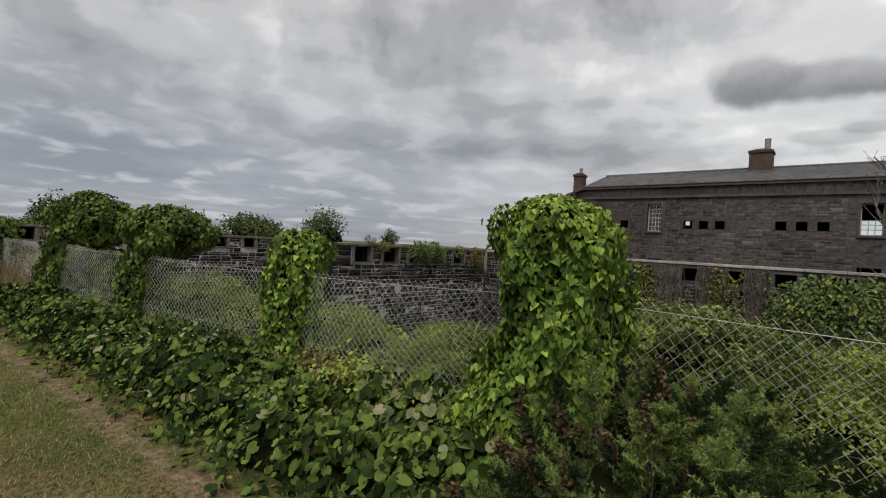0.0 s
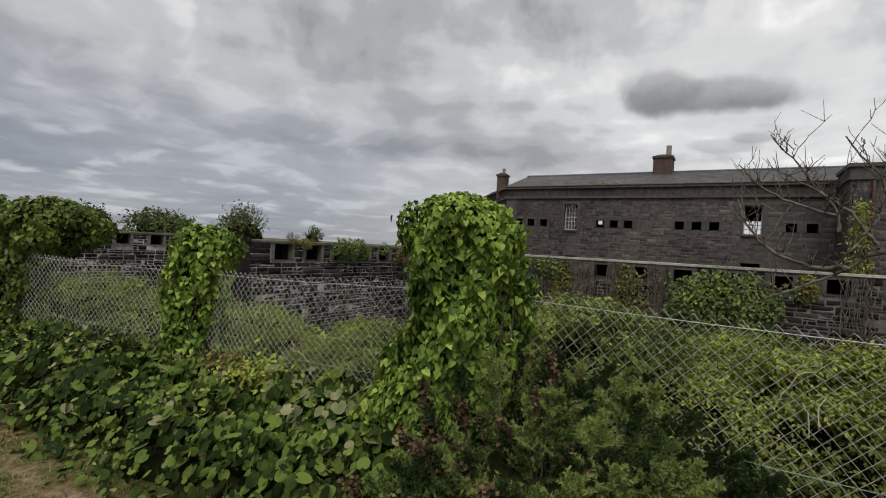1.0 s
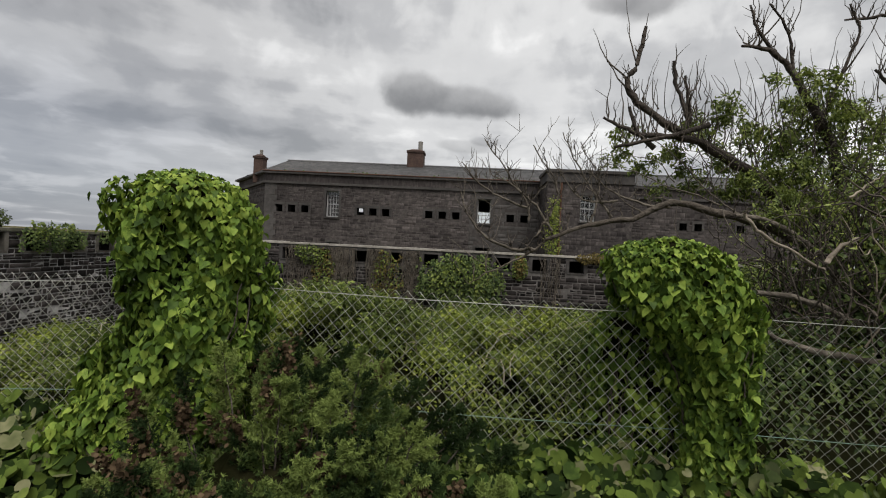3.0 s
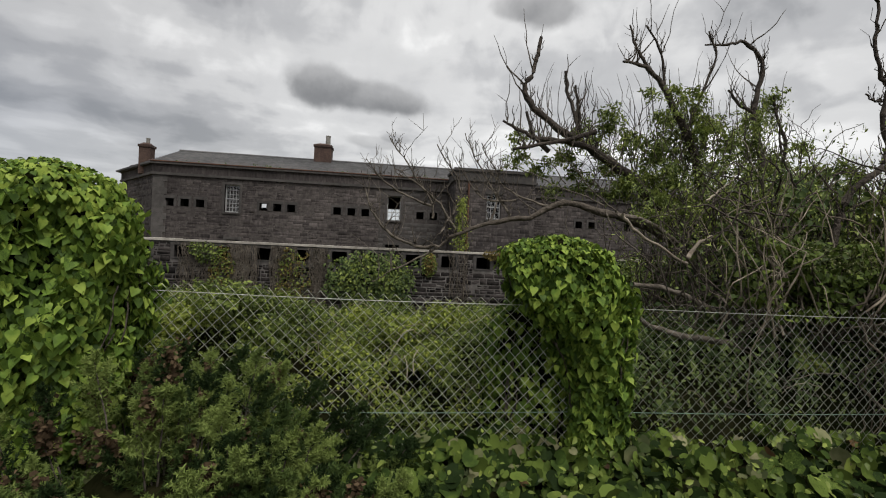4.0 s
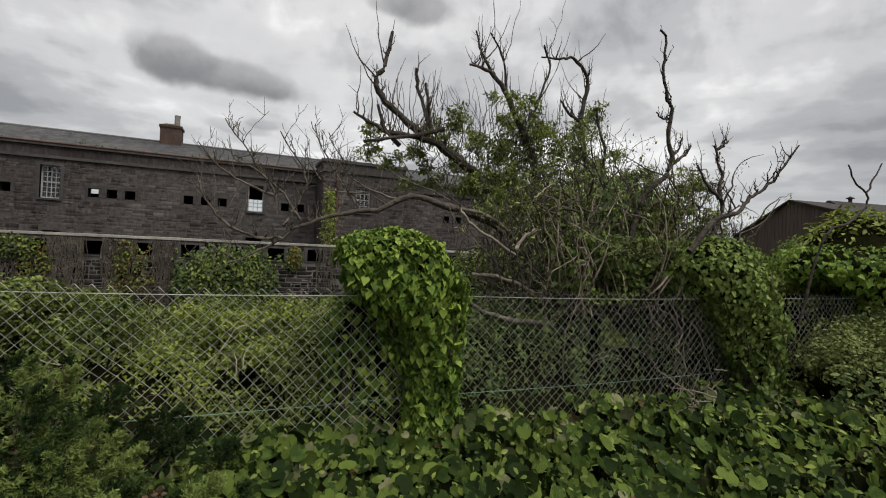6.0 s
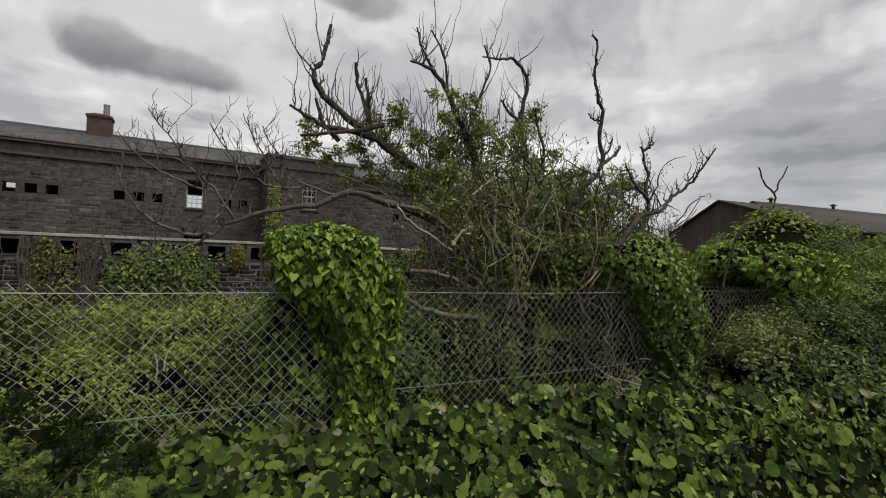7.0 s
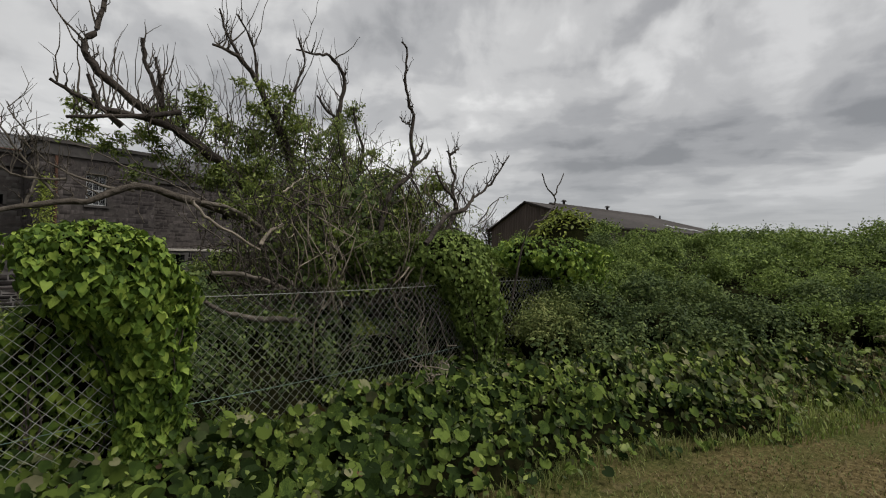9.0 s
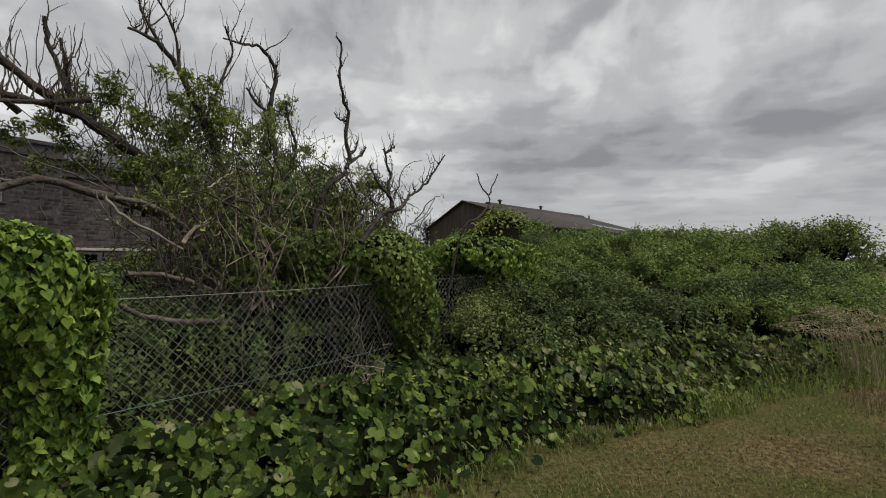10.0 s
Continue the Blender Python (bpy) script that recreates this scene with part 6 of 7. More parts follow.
limb(0.02, 0.034, [(2.81, 4.80, 1.96), (3.07, 4.80, 1.94), (3.31, 4.80, 1.84), (3.62, 4.80, 1.61), (3.82, 4.80, 1.31)], M_BARK_PALE)
limb(0.005, 0.01, [(1.64, 5.00, 2.22), (1.83, 5.00, 2.08), (2.03, 5.00, 1.95)], M_BARK_PALE)
limb(0.005, 0.013, [(1.59, 5.00, 2.46), (1.92, 5.00, 2.38), (2.25, 5.00, 2.25), (2.54, 5.00, 2.17), (2.76, 5.00, 2.08)], M_BARK_PALE)
limb(0.004, 0.009, [(1.76, 5.00, 2.57), (2.13, 5.00, 2.49), (2.31, 5.00, 2.29)], M_BARK_PALE)
limb(0.005, 0.01, [(1.89, 5.00, 2.17), (2.19, 5.00, 2.12), (2.39, 5.00, 2.09)], M_BARK_PALE)
limb(0.006, 0.012, [(2.10, 5.10, 2.74), (2.38, 5.10, 2.55), (2.57, 5.10, 2.34), (2.79, 5.10, 2.15), (3.03, 5.10, 2.00)], M_BARK_PALE)
limb(0.007, 0.014, [(2.58, 4.60, 2.00), (2.71, 4.60, 1.75), (2.97, 4.60, 1.57), (3.16, 4.60, 1.41)], M_BARK_PALE)
limb(0.004, 0.008, [(2.31, 4.90, 2.05), (2.29, 4.90, 1.85), (2.34, 4.90, 1.73)], M_BARK_PALE)
limb(0.006, 0.012, [(2.97, 4.70, 2.35), (3.15, 4.70, 2.13), (3.26, 4.70, 1.85), (3.36, 4.70, 1.57)], M_BARK_PALE)
limb(0.008, 0.016, [(4.24, 4.60, 2.20), (4.13, 4.60, 2.07), (3.96, 4.60, 1.88), (3.90, 4.60, 1.59), (3.98, 4.60, 1.25)], M_BARK_PALE)
limb(0.008, 0.015, [(3.44, 4.50, 1.76), (3.52, 4.50, 1.95), (3.66, 4.50, 2.10), (3.79, 4.50, 2.30)], M_BARK_PALE)

# the trunk foot, hidden in the thicket
limb(0.10, 0.19, [(4.76, 5.5, 1.2), (4.9, 5.2, 0.6), (4.95, 5.0, -0.4)], M_BARK)
limb(0.06, 0.13, [(5.41, 5.8, 1.4), (5.2, 5.4, 0.7), (5.0, 5.1, -0.3)], M_BARK)
limb(0.05, 0.09, [(4.38, 3.9, 1.2), (4.6, 4.1, 0.6), (4.8, 4.4, -0.2)], M_BARK)
# whips and twigs growing up from the limbs
g = np.random.default_rng(91)
whips, whip_lines = [], []
for li, (line, rad) in enumerate(BOUGHS[:32]):
    n = 4 + int(np.linalg.norm(np.diff(line, axis=0), axis=1).sum() * 9)
    for k in range(n):
        i = int(g.integers(1, len(line) - 1))
        p = line[i]
        if p[2] < 1.4 and g.uniform() < 0.6:
            continue
        h = g.uniform(0.06, 0.34) if g.uniform() < 0.8 else g.uniform(0.4, 0.9)
        if p[1] < 4.2 or li > 20:
            h = min(h, 0.5) * 0.45
        lean = g.normal(0, 0.16, 2) * h * 1.6
        q = [p, p + np.array([lean[0] * 0.6, lean[1] * 0.6, h * 0.45]), p + np.array([lean[0], lean[1], h])]
        w = wander(q, 3, 0.010, k + 77 * li)
        whips.append((w, np.linspace(min(0.011, rad[i] * 0.6), 0.0026, len(w))))
        whip_lines.append(w)
        if g.uniform() < 0.5:
            e = w[len(w) // 2]
            s = e + np.array([g.normal(0, 0.09), g.normal(0, 0.06), g.uniform(0.06, 0.2)])
            whips.append((np.array([e, (e + s) / 2 + g.normal(0, 0.01, 3), s]), [0.004, 0.003, 0.0016]))
put(part("twig_tangle", tubes("twig_tangle", whips, 4), M_BARK, kind="stuff"), TREE)
# fine forked twigs at the ends of the bare pale branches
forks = []
for line, rad in BOUGHS[22:32]:
    for k in range(7):
        i = int(g.integers(0, max(3, len(line) * 2 // 3)))
        p, h = line[i], g.uniform(0.15, 0.5)
        e = p + np.array([g.normal(-0.15, 0.4) * h, g.normal(0, 0.25) * h, h * g.uniform(0.6, 1.0)])
        w = wander([p, (p + e) / 2 + g.normal(0, 0.015, 3), e], 3, 0.005, 3000 + k + i)
        forks.append((w, np.linspace(0.0045, 0.0018, len(w))))
        for j in range(int(g.integers(1, 4))):
            q = w[int(g.integers(2, len(w)))]
            forks.append((np.array([q, q + np.array([g.normal(0, 0.4), g.normal(0, 0.25), g.uniform(0.4, 1.0)]) * h * 0.45]), [0.003, 0.0014]))
put(part("twig_fan", tubes("twig_fan", forks, 4), M_BARK_PALE, kind="stuff"), TREE)
# tall whips of the crown's middle
tall = []
for k in range(100):
    x0 = g.uniform(2.6, 6.2)
    b = np.array([x0, g.uniform(5.2, 6.0), g.uniform(2.2, 3.0)])
    h = g.uniform(0.45, 1.1) * (1 - 0.25 * abs(x0 - 4.2))
    tall.append((wander([b, b + [g.normal(0, 0.09), 0, h * 0.5], b + [g.normal(0, 0.2), g.normal(0, 0.1), h]], 3, 0.014, 500 + k), np.linspace(0.0065, 0.002, 7)))
for k in range(64):
    b = np.array([g.uniform(2.2, 4.8), g.uniform(5.3, 5.9), g.uniform(2.7, 3.3)])
    h = g.uniform(0.35, 0.9)
    tall.append((wander([b, b + [g.normal(0, 0.05), 0, h * 0.5], b + [g.normal(0, 0.1), g.normal(0, 0.08), h]], 3, 0.012, 2500 + k), np.linspace(0.007, 0.0022, 7)))
put(part("whip_tangle", tubes("whip_tangle", tall, 4), M_BARK, kind="stuff"), TREE)
# leaf sprays
at, face = [], []
sprays = [(2.3, 5.4, 2.76, 0.22), (3.04, 5.2, 3.06, 0.25), (2.98, 5.6, 2.63, 0.3), (3.89, 5.0, 3.37, 0.2), (4.24, 5.4, 3.15, 0.32), (4.73, 5.2, 3.16, 0.19), (5.32, 5.6, 3.01, 0.43), (4.37, 5.0, 2.61, 0.37), (5.44, 5.4, 2.65, 0.42), (3.93, 5.2, 2.52, 0.3), (3.85, 5.6, 2.94, 0.25), (5.61, 5.0, 2.69, 0.28), (4.4, 4.8, 2.11, 0.42), (4.9, 4.5, 2.13, 0.3), (4.03, 5.1, 2.1, 0.27), (4.88, 4.8, 1.72, 0.38), (5.26, 4.5, 1.55, 0.31), (5.07, 3.9, 2.17, 0.2), (5.4, 3.9, 2.03, 0.27), (5.54, 3.9, 2.38, 0.12), (5.02, 3.9, 1.73, 0.29), (3.26, 4.8, 1.96, 0.16), (3.45, 5.6, 2.51, 0.21), (4.6, 5.0, 2.45, 0.34), (5.1, 5.0, 2.2, 0.34), (5.65, 5.0, 2.1, 0.30), (5.3, 5.0, 1.8, 0.32)]
for sx, sy, sz, sr in sprays:
    m = int((270 if sz > 2.4 else 200) * sr / 0.4)
    knots = g.normal(0, 0.9, (9, 3)) * np.array([sr, sr * 0.6, sr * 0.75])
    for k in range(m):
        p = np.array([sx, sy + (0.4 if sz > 2.4 else 0.2), sz]) + knots[g.integers(0, 9)] + g.normal(0, 0.15, 3) * sr
        aim = np.array([g.normal(0, 0.6), g.normal(-0.1, 0.5), g.uniform(-0.2, 0.9)])
        aim /= np.linalg.norm(aim)
        off = np.cross(aim, g.normal(0, 1, 3))
        off /= np.linalg.norm(off)
        long = g.uniform(0.10, 0.19)
        for j in range(9):
            f = (j // 2) / 4.0
            q = p + aim * long * (0.25 + 0.75 * f) + np.array([0, 0, -0.05 * f * f])
            q = q + off * (0.012 if j % 2 else -0.012)
            at.append(q)
            face.append(np.cross(aim, off) * (1 if k % 2 else -1) + [0, -0.3, 0.5])
at, face = np.array(at), np.array(face)
put(part("crown", leaves("crown", at, face, g.uniform(0.042, 0.075, len(at)), SLIM * np.array([1.25, 1, 1]), 0.5, 92, 0.5), M_TREELEAF, kind="stuff"), TREE)

# upright leafy shoots through the crown
at, face, rods = [], [], []
for k in range(120):
    x0 = g.triangular(2.9, 4.2, 5.7)
    top = np.interp(x0, [1.9, 2.4, 3.0, 3.4, 4.2, 4.7, 5.4, 6.2, 7.0], [2.7, 2.9, 3.1, 3.35, 3.5, 3.2, 2.8, 2.35, 2.0]) * g.uniform(0.72, 1.02)
    b = np.array([x0 + g.normal(0.06, 0.1), g.uniform(5.5, 6.1), max(1.2, top - g.uniform(0.5, 1.2))])
    e = np.array([x0, b[1] + g.normal(0, 0.1), top])
    w = wander([b, b * 0.65 + e * 0.35 + g.normal(0, 0.09, 3), b * 0.3 + e * 0.7 + g.normal(0, 0.08, 3), e], 4, 0.010, 4000 + k)
    rods.append((w, np.linspace(0.006, 0.0022, len(w))))
    tuft = g.integers(3, len(w), 3)
    for j in range(38):
        q = w[int(g.choice(tuft))] + g.normal(0, 0.05, 3) if j % 3 else w[int(g.integers(2, len(w)))] + g.normal(0, 0.028, 3)
        at.append(q)
        face.append(g.normal(0, 1, 3) + [0, -0.3, 0.7])
put(part("shoot_foliage", leaves("shoot_foliage", np.array(at), np.array(face), g.uniform(0.028, 0.058, len(at)), SLIM * np.array([1.2, 1, 1]), 0.35, 96, 0.4), M_TREELEAF, kind="stuff"), TREE)
put(part("shoot_tangle", tubes("shoot_tangle", rods, 4), M_BARK, kind="stuff"), TREE)

# upright stems and ivy of the thicket round the trunk
THICK = thing("ivy_thicket", (4.6, 4.4, 0), "thicket of pale dry stems and dark ivy round a tree", "thicket")
stems = []
for k in range(760):
    b = np.array([3.0 + 2.6 * g.uniform() ** 0.9, g.uniform(3.75, 5.2) if k % 3 else g.uniform(3.6, 4.0), g.uniform(0.85, 1.2) if g.uniform() < 0.92 else g.uniform(0.2, 0.6)])
    h = g.uniform(0.4, 1.7) * (1 - 0.22 * abs(b[0] - 4.7))
    t = b + np.array([g.normal(-0.05, 0.30), g.normal(0, 0.15), h])
    stems.append((wander([b, b * 0.6 + t * 0.4 + g.normal(0, 0.11, 3), b * 0.25 + t * 0.75 + g.normal(0, 0.10, 3), t], 3, 0.012, 600 + k), np.linspace(g.uniform(0.005, 0.012), 0.0025, 10)))
for w, r in stems[0:180:3]:
    put(part("dry_stem", tubes("dry_stem", [(w, r)], 5), M_STEM), THICK)
put(part("dry_stem_tangle", tubes("dry_stem_tangle", stems[1:240:3], 4), M_BARK, kind="stuff"), THICK)
put(part("dark_stem_tangle", tubes("dark_stem_tangle", stems[2:560:3], 4), M_BARK, kind="stuff"), THICK)
arcs = []
for k in range(700):
    b = np.array([3.3 + 3.0 * g.uniform() ** 0.9, g.uniform(3.7, 5.2), g.uniform(1.0, 2.3)])
    b[2] = min(b[2], 2.6 - 0.35 * abs(b[0] - 4.7))
    a, ln, bend = g.uniform(-1.2, 1.2), g.uniform(0.35, 1.0), g.normal(0, 0.9)
    pts = [b]
    for j in range(4):
        a += bend * 0.4 + g.normal(0, 0.25)
        pts.append(pts[-1] + np.array([math.sin(a), g.normal(0, 0.25), math.cos(a)]) * ln / 4)
    arcs.append((wander(pts, 3, 0.006, 1300 + k), np.linspace(g.uniform(0.005, 0.013), 0.0025, 13)))
put(part("curling_tangle", tubes("curling_tangle", arcs[:45], 4), M_STEM, kind="stuff"), THICK)
put(part("dark_curling_tangle", tubes("dark_curling_tangle", arcs[45:400], 4), M_BARK_DARK, kind="stuff"), THICK)
strands = []
for k in range(2200):
    w = arcs[k % 700][0]
    q = w[int(g.integers(3, len(w)))]
    for j in range(4):
        strands.append(q + np.array([g.normal(0, 0.02), g.normal(0, 0.02), -0.03 * j]))
strands = np.array(strands)
put(part("hanging_foliage", leaves("hanging_foliage", strands, g.normal(0, 1, strands.shape) + [0, -0.5, 0.4], g.uniform(0.03, 0.06, len(strands)), SLIM * np.array([1.3, 1, 1]), 0.6, 95, 0.5), M_TREELEAF, kind="stuff"), THICK)
for k in range(60):
    p = np.array([g.uniform(3.7, 5.9), g.uniform(3.8, 5.0), g.uniform(0.75, 1.1)])
    a, pts = g.normal(0, 0.35), [p]
    for j in range(6):
        a = 0.6 * a + g.normal(0, 0.55)
        pts.append(pts[-1] + np.array([math.sin(a), g.normal(0, 0.2), math.cos(a)]) * g.uniform(0.18, 0.34))
    put(part("stem", tubes("stem", [(wander(pts, 3, 0.01, 1700 + k), np.linspace(g.uniform(0.012, 0.022), 0.005, 19))], 6), (M_STEM, M_BARK, M_BARK_PALE)[k % 3]), THICK)
vine = []
for k in range(14):
    x0 = g.uniform(4.3, 5.3)
    pts = [(x0 + g.normal(0, 0.12), 3.46 + g.normal(0, 0.04), z) for z in np.linspace(1.35, 0.15, 6)]
    vine.append((wander(pts, 3, 0.02, 690 + k), np.linspace(0.010, 0.004, 16)))
put(part("vine_tangle", tubes("vine_tangle", vine, 5), M_STEM, kind="stuff"), THICK)
loops = []
for k in range(40):
    b = np.array([g.uniform(3.2, 5.4), g.uniform(3.5, 4.4), g.uniform(0.6, 1.5)])
    pts = [b] + [b + np.array([0.05 * j * g.normal(0, 1), g.normal(0, 0.05), -0.10 * j + g.normal(0, 0.05)]) for j in range(1, 5)]
    loops.append((wander(pts, 3, 0.01, 700 + k), 0.006))
put(part("creeper_tangle", tubes("creeper_tangle", loops, 4), M_BARK, kind="stuff"), THICK)
n = 20000
p = np.stack([g.uniform(3.5, 6.7, n), g.uniform(3.9, 5.4, n), g.uniform(0.1, 2.6, n)], 1)
p = p[p[:, 2] < 2.4 - 0.5 * np.abs(p[:, 0] - 4.8) + 0.35 * lumps(p[:, 0], p[:, 1], 0.5, 2.0)]
put(part("ivy_foliage", leaves("ivy_foliage", p, np.tile([0, -1, 0.5], (len(p), 1)), g.uniform(0.05, 0.085, len(p)), OVAL * np.array([1.3, 1, 1]), 0.6, 93, 0.6), M_HEDGE, kind="stuff"), THICK)
p = np.concatenate([c + g.normal(0, 1, (170, 3)) * [0.14, 0.08, 0.07] for c in ((3.9, 3.62, 1.66), (4.1, 3.6, 1.58), (4.35, 3.62, 1.56), (4.6, 3.62, 1.68))])
put(part("seed_fluff", leaves("seed_fluff", p, g.normal(0, 1, p.shape), 0.022, OVAL, 0.2, 97, 0.8), M_PALE, label="pale withered flower heads", kind="stuff"), THICK)
p = np.stack([g.uniform(3.6, 6.0, 5200), g.uniform(3.6, 4.2, 5200), 1.05 + 0.7 * g.uniform(0, 1, 5200) ** 0.8], 1)
p = p[lumps(p[:, 0], p[:, 2], 0.25, 7.0) > -0.25]
put(part("curtain_foliage", leaves("curtain_foliage", p, np.tile([0, -1, 0.6], (len(p), 1)), g.uniform(0.035, 0.065, len(p)), IVY, 0.6, 94, 0.6), M_IVY_DARK, kind="stuff"), THICK)
# Near-black mound standing for the shade inside the thicket.
put(part("shaded_heart", sheet("shaded_heart", lambda x, y: 1.85 * np.exp(-((x - 5.1) / 0.95) ** 4 - ((y - 4.9) / 0.55) ** 4) - 0.3, np.linspace(3.4, 6.6, 26), np.linspace(3.9, 5.7, 18)), M_GAP_SHADE), THICK)

# ---- hedge bank to the east ----
def hedge_z(x, y):
    """The line of the bushes' tops."""
    d = hedge_depth(x, y)
    x = np.asarray(x, float)
    z = 0.86 + 0.36 * smooth(0.2, 2.0, d) + 0.055 * np.clip(d - 1.0, 0, 8.0) + (0.075 * np.clip(x - 9, 0, 7) + 0.05 * np.clip(x - 16, 0, 12)) * smooth(0.5, 4, d)
    return z + 0.10 * lumps(x, y, 1.1, 1.0) * smooth(0, 1, d)


# The sheet below the shrubs is near-black in place of their inner shade.
HEDGE = tagged(part("hedge_bank", sheet("hedge_bank", lambda x, y: np.where(hedge_depth(x, y) > 0.25, hedge_z(x, y) - 0.55, -0.5), np.linspace(6.4, 60, 190), np.linspace(-12, 12, 120)), M_GAP_SHADE), "broad overgrown bank of small-leaved green shrubs", "hedge", kind="stuff")
g = np.random.default_rng(715)
spots = []
for x0, x1, step in ((6.9, 13, 0.8), (13, 22, 1.25), (22, 46, 2.2)):
    for gx in np.arange(x0, x1, step):
        for gy in np.arange(-9.5, 10, step):
            x, y = gx + g.normal(0, 0.28) * step, gy + g.normal(0, 0.28) * step
            d = float(hedge_depth(np.array([x]), np.array([y]))[0])
            if d > 0.2 and d < (9 if x < 22 else 14) and not (x < 8.9 and y > 2.5) and not (x < 11 and y > 4.5):
                spots.append((x, y, d, step))
spots = [q for q in spots if q[2] > 0.75 or q[0] > 12]
spots += [(7.45, 2.35, 0.5, 0.62), (7.95, 1.8, 0.5, 0.62), (8.55, 1.3, 0.5, 0.62), (9.2, 0.75, 0.5, 0.62), (9.9, 0.25, 0.5, 0.62), (10.6, -0.45, 0.5, 0.62), (11.3, -1.1, 0.5, 0.62), (12.1, -1.6, 0.5, 0.62), (7.7, 2.75, 0.6, 0.62), (8.3, 2.2, 0.6, 0.62), (9.0, 1.7, 0.6, 0.62)]
heaps = {}
for x, y, d, step in spots:
    r = step * g.uniform(0.5, 0.85) * (1.35 if d < 0.85 else 1.0)
    top = float(hedge_z(np.array([x]), np.array([y]))[0]) + g.normal(0.0, 0.24) * min(step, 1.2)
    if d < 0.85 and x < 12.5:
        rz = 0.5 * (top - 0.02)
        mid = (x, y, top - rz)
        p, n = sprigs(g, mid, (r * 1.15, r * 1.15, rz * 1.15), 520, 8, 9, -0.9, 0.02)
        th = thing("shrub", (x, y, 0), "small-leaved dark green shrub in the front of an overgrown bank", "shrub", "front shrubs of the bank")
        put(part("crown", leaves("crown", p, n, 0.05 * g.uniform(0.6, 1.35, len(p)), LEAFLET, 0.3, int(x * 100) % 900, 0.5), M_HEDGE_LIGHT if x > 9.6 else M_BLUELEAF if int(x * 10) % 3 else M_HEDGE, kind="stuff"), th)
        put(part("shaded_heart", core("shaded_heart", mid, (r, r, rz), 0.5), M_GAP_SHADE), th)
        put(part("stem", tubes("stem", [(wander([(x, y, -0.1), (x + 0.05, y, 0.3), mid], 3, 0.01, int(x * 70) % 99), np.linspace(0.025, 0.012, 7))], 5), M_BARK), th)
        continue
    far = 0 if x < 13 else 1 if x < 22 else 2
    size = (0.05, 0.075, 0.14)[far]
    p, n = sprigs(g, (x, y, top - 0.55 * step ** 0.7), (r, r, 0.62 * step ** 0.7), (300, 230, 120)[far], 8, 7, -0.3, 0.4 * size)
    # lighter leaves in random patches, more of them farther back, for the lit top
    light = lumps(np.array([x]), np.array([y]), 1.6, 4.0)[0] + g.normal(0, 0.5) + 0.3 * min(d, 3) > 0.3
    heaps.setdefault((far, bool(light)), []).append((p, n, size))
for (far, light), rows in heaps.items():
    p, n = np.concatenate([q[0] for q in rows]), np.concatenate([q[1] for q in rows])
    nm = ("hedge_foliage", "farther_hedge_foliage", "farthest_hedge_foliage")[far]
    part(nm, leaves(nm, p, n + [-0.3, 0, 0], rows[0][2] * g.uniform(0.6, 1.4, len(p)), LEAFLET, 0.3, 720 + far, 0.55), M_HEDGE_LIGHT if light else M_HEDGE, HEDGE, kind="stuff")
# rounder shrubs at the bank's far end and along its top
g = np.random.default_rng(721)
for sx, sy, rx, rz, zc, label in ((24.0, -2.9, 1.5, 1.35, 2.0, "dark rounded shrub on the end of the bank"), (25.5, -1.3, 1.6, 1.1, 2.1, "leafy shrub rising from the bank"), (22.5, 1.0, 1.9, 0.8, 2.0, "low leafy shrub along the top of the bank"), (22.0, 3.0, 1.4, 0.6, 2.0, "low leafy shrub along the top of the bank")):
    sh = thing("shrub", (sx, sy, 0), label, "shrub", "shrubs on the bank")
    p, n = sprigs(g, (sx, sy, zc), (rx * 1.1, rx * 1.1, rz * 1.1), 800, 7, 10, -0.7, 0.04)
    put(part("crown", leaves("crown", p, n, g.uniform(0.07, 0.15, len(p)), LEAFLET, 0.3, int(sx * 10), 0.5), M_HEDGE_LIGHT, kind="stuff"), sh)
    put(part("shaded_heart", core("shaded_heart", (sx, sy, zc - 0.1), (rx, rx, rz), 0.32), M_GAP_SHADE), sh)
    tw = []
    for k in range(9):
        q = np.array([sx, sy, zc]) + g.normal(0, 0.4, 3) * np.array([rx, rx, 0.1])
        tw.append(([q, q + np.array([g.normal(0, 0.2), g.normal(0, 0.2), rz * g.uniform(0.7, 1.02)])], [0.009, 0.004]))
    put(part("trunk", tubes("trunk", [([(sx, sy, -0.3), (sx, sy, zc)], [0.09, 0.05])], 5), M_BARK), sh)
    put(part("twigs", tubes("twigs", tw, 4), M_BARK, kind="stuff"), sh)

x, y, g = scatter(34000, 5.6, 13, -4.5, 3.2, 725)
d = hedge_depth(x, y)
k = (((d > -0.45) & (d < 0.1)) | ((x < 8.4) & (d < 0.3) & (y > 0.9))) & (y - edge_y(x) > 0.3)
x, y = x[k], y[k]
z = ground_z(x, y) + 0.3 * g.uniform(0, 1, len(x)) * (0.5 + 0.5 * smooth(-0.5, 0.3, d[k]))
tagged(part("dock_weeds", leaves("dock_weeds", np.stack([x, y, z], 1), np.tile([-0.6, -0.3, 0.8], (len(x), 1)), g.uniform(0.06, 0.15, len(x)), OVAL, 0.45, 726, 0.5), M_ROUND), "broad-leaved green weeds at the foot of the bank", "weeds", kind="stuff")
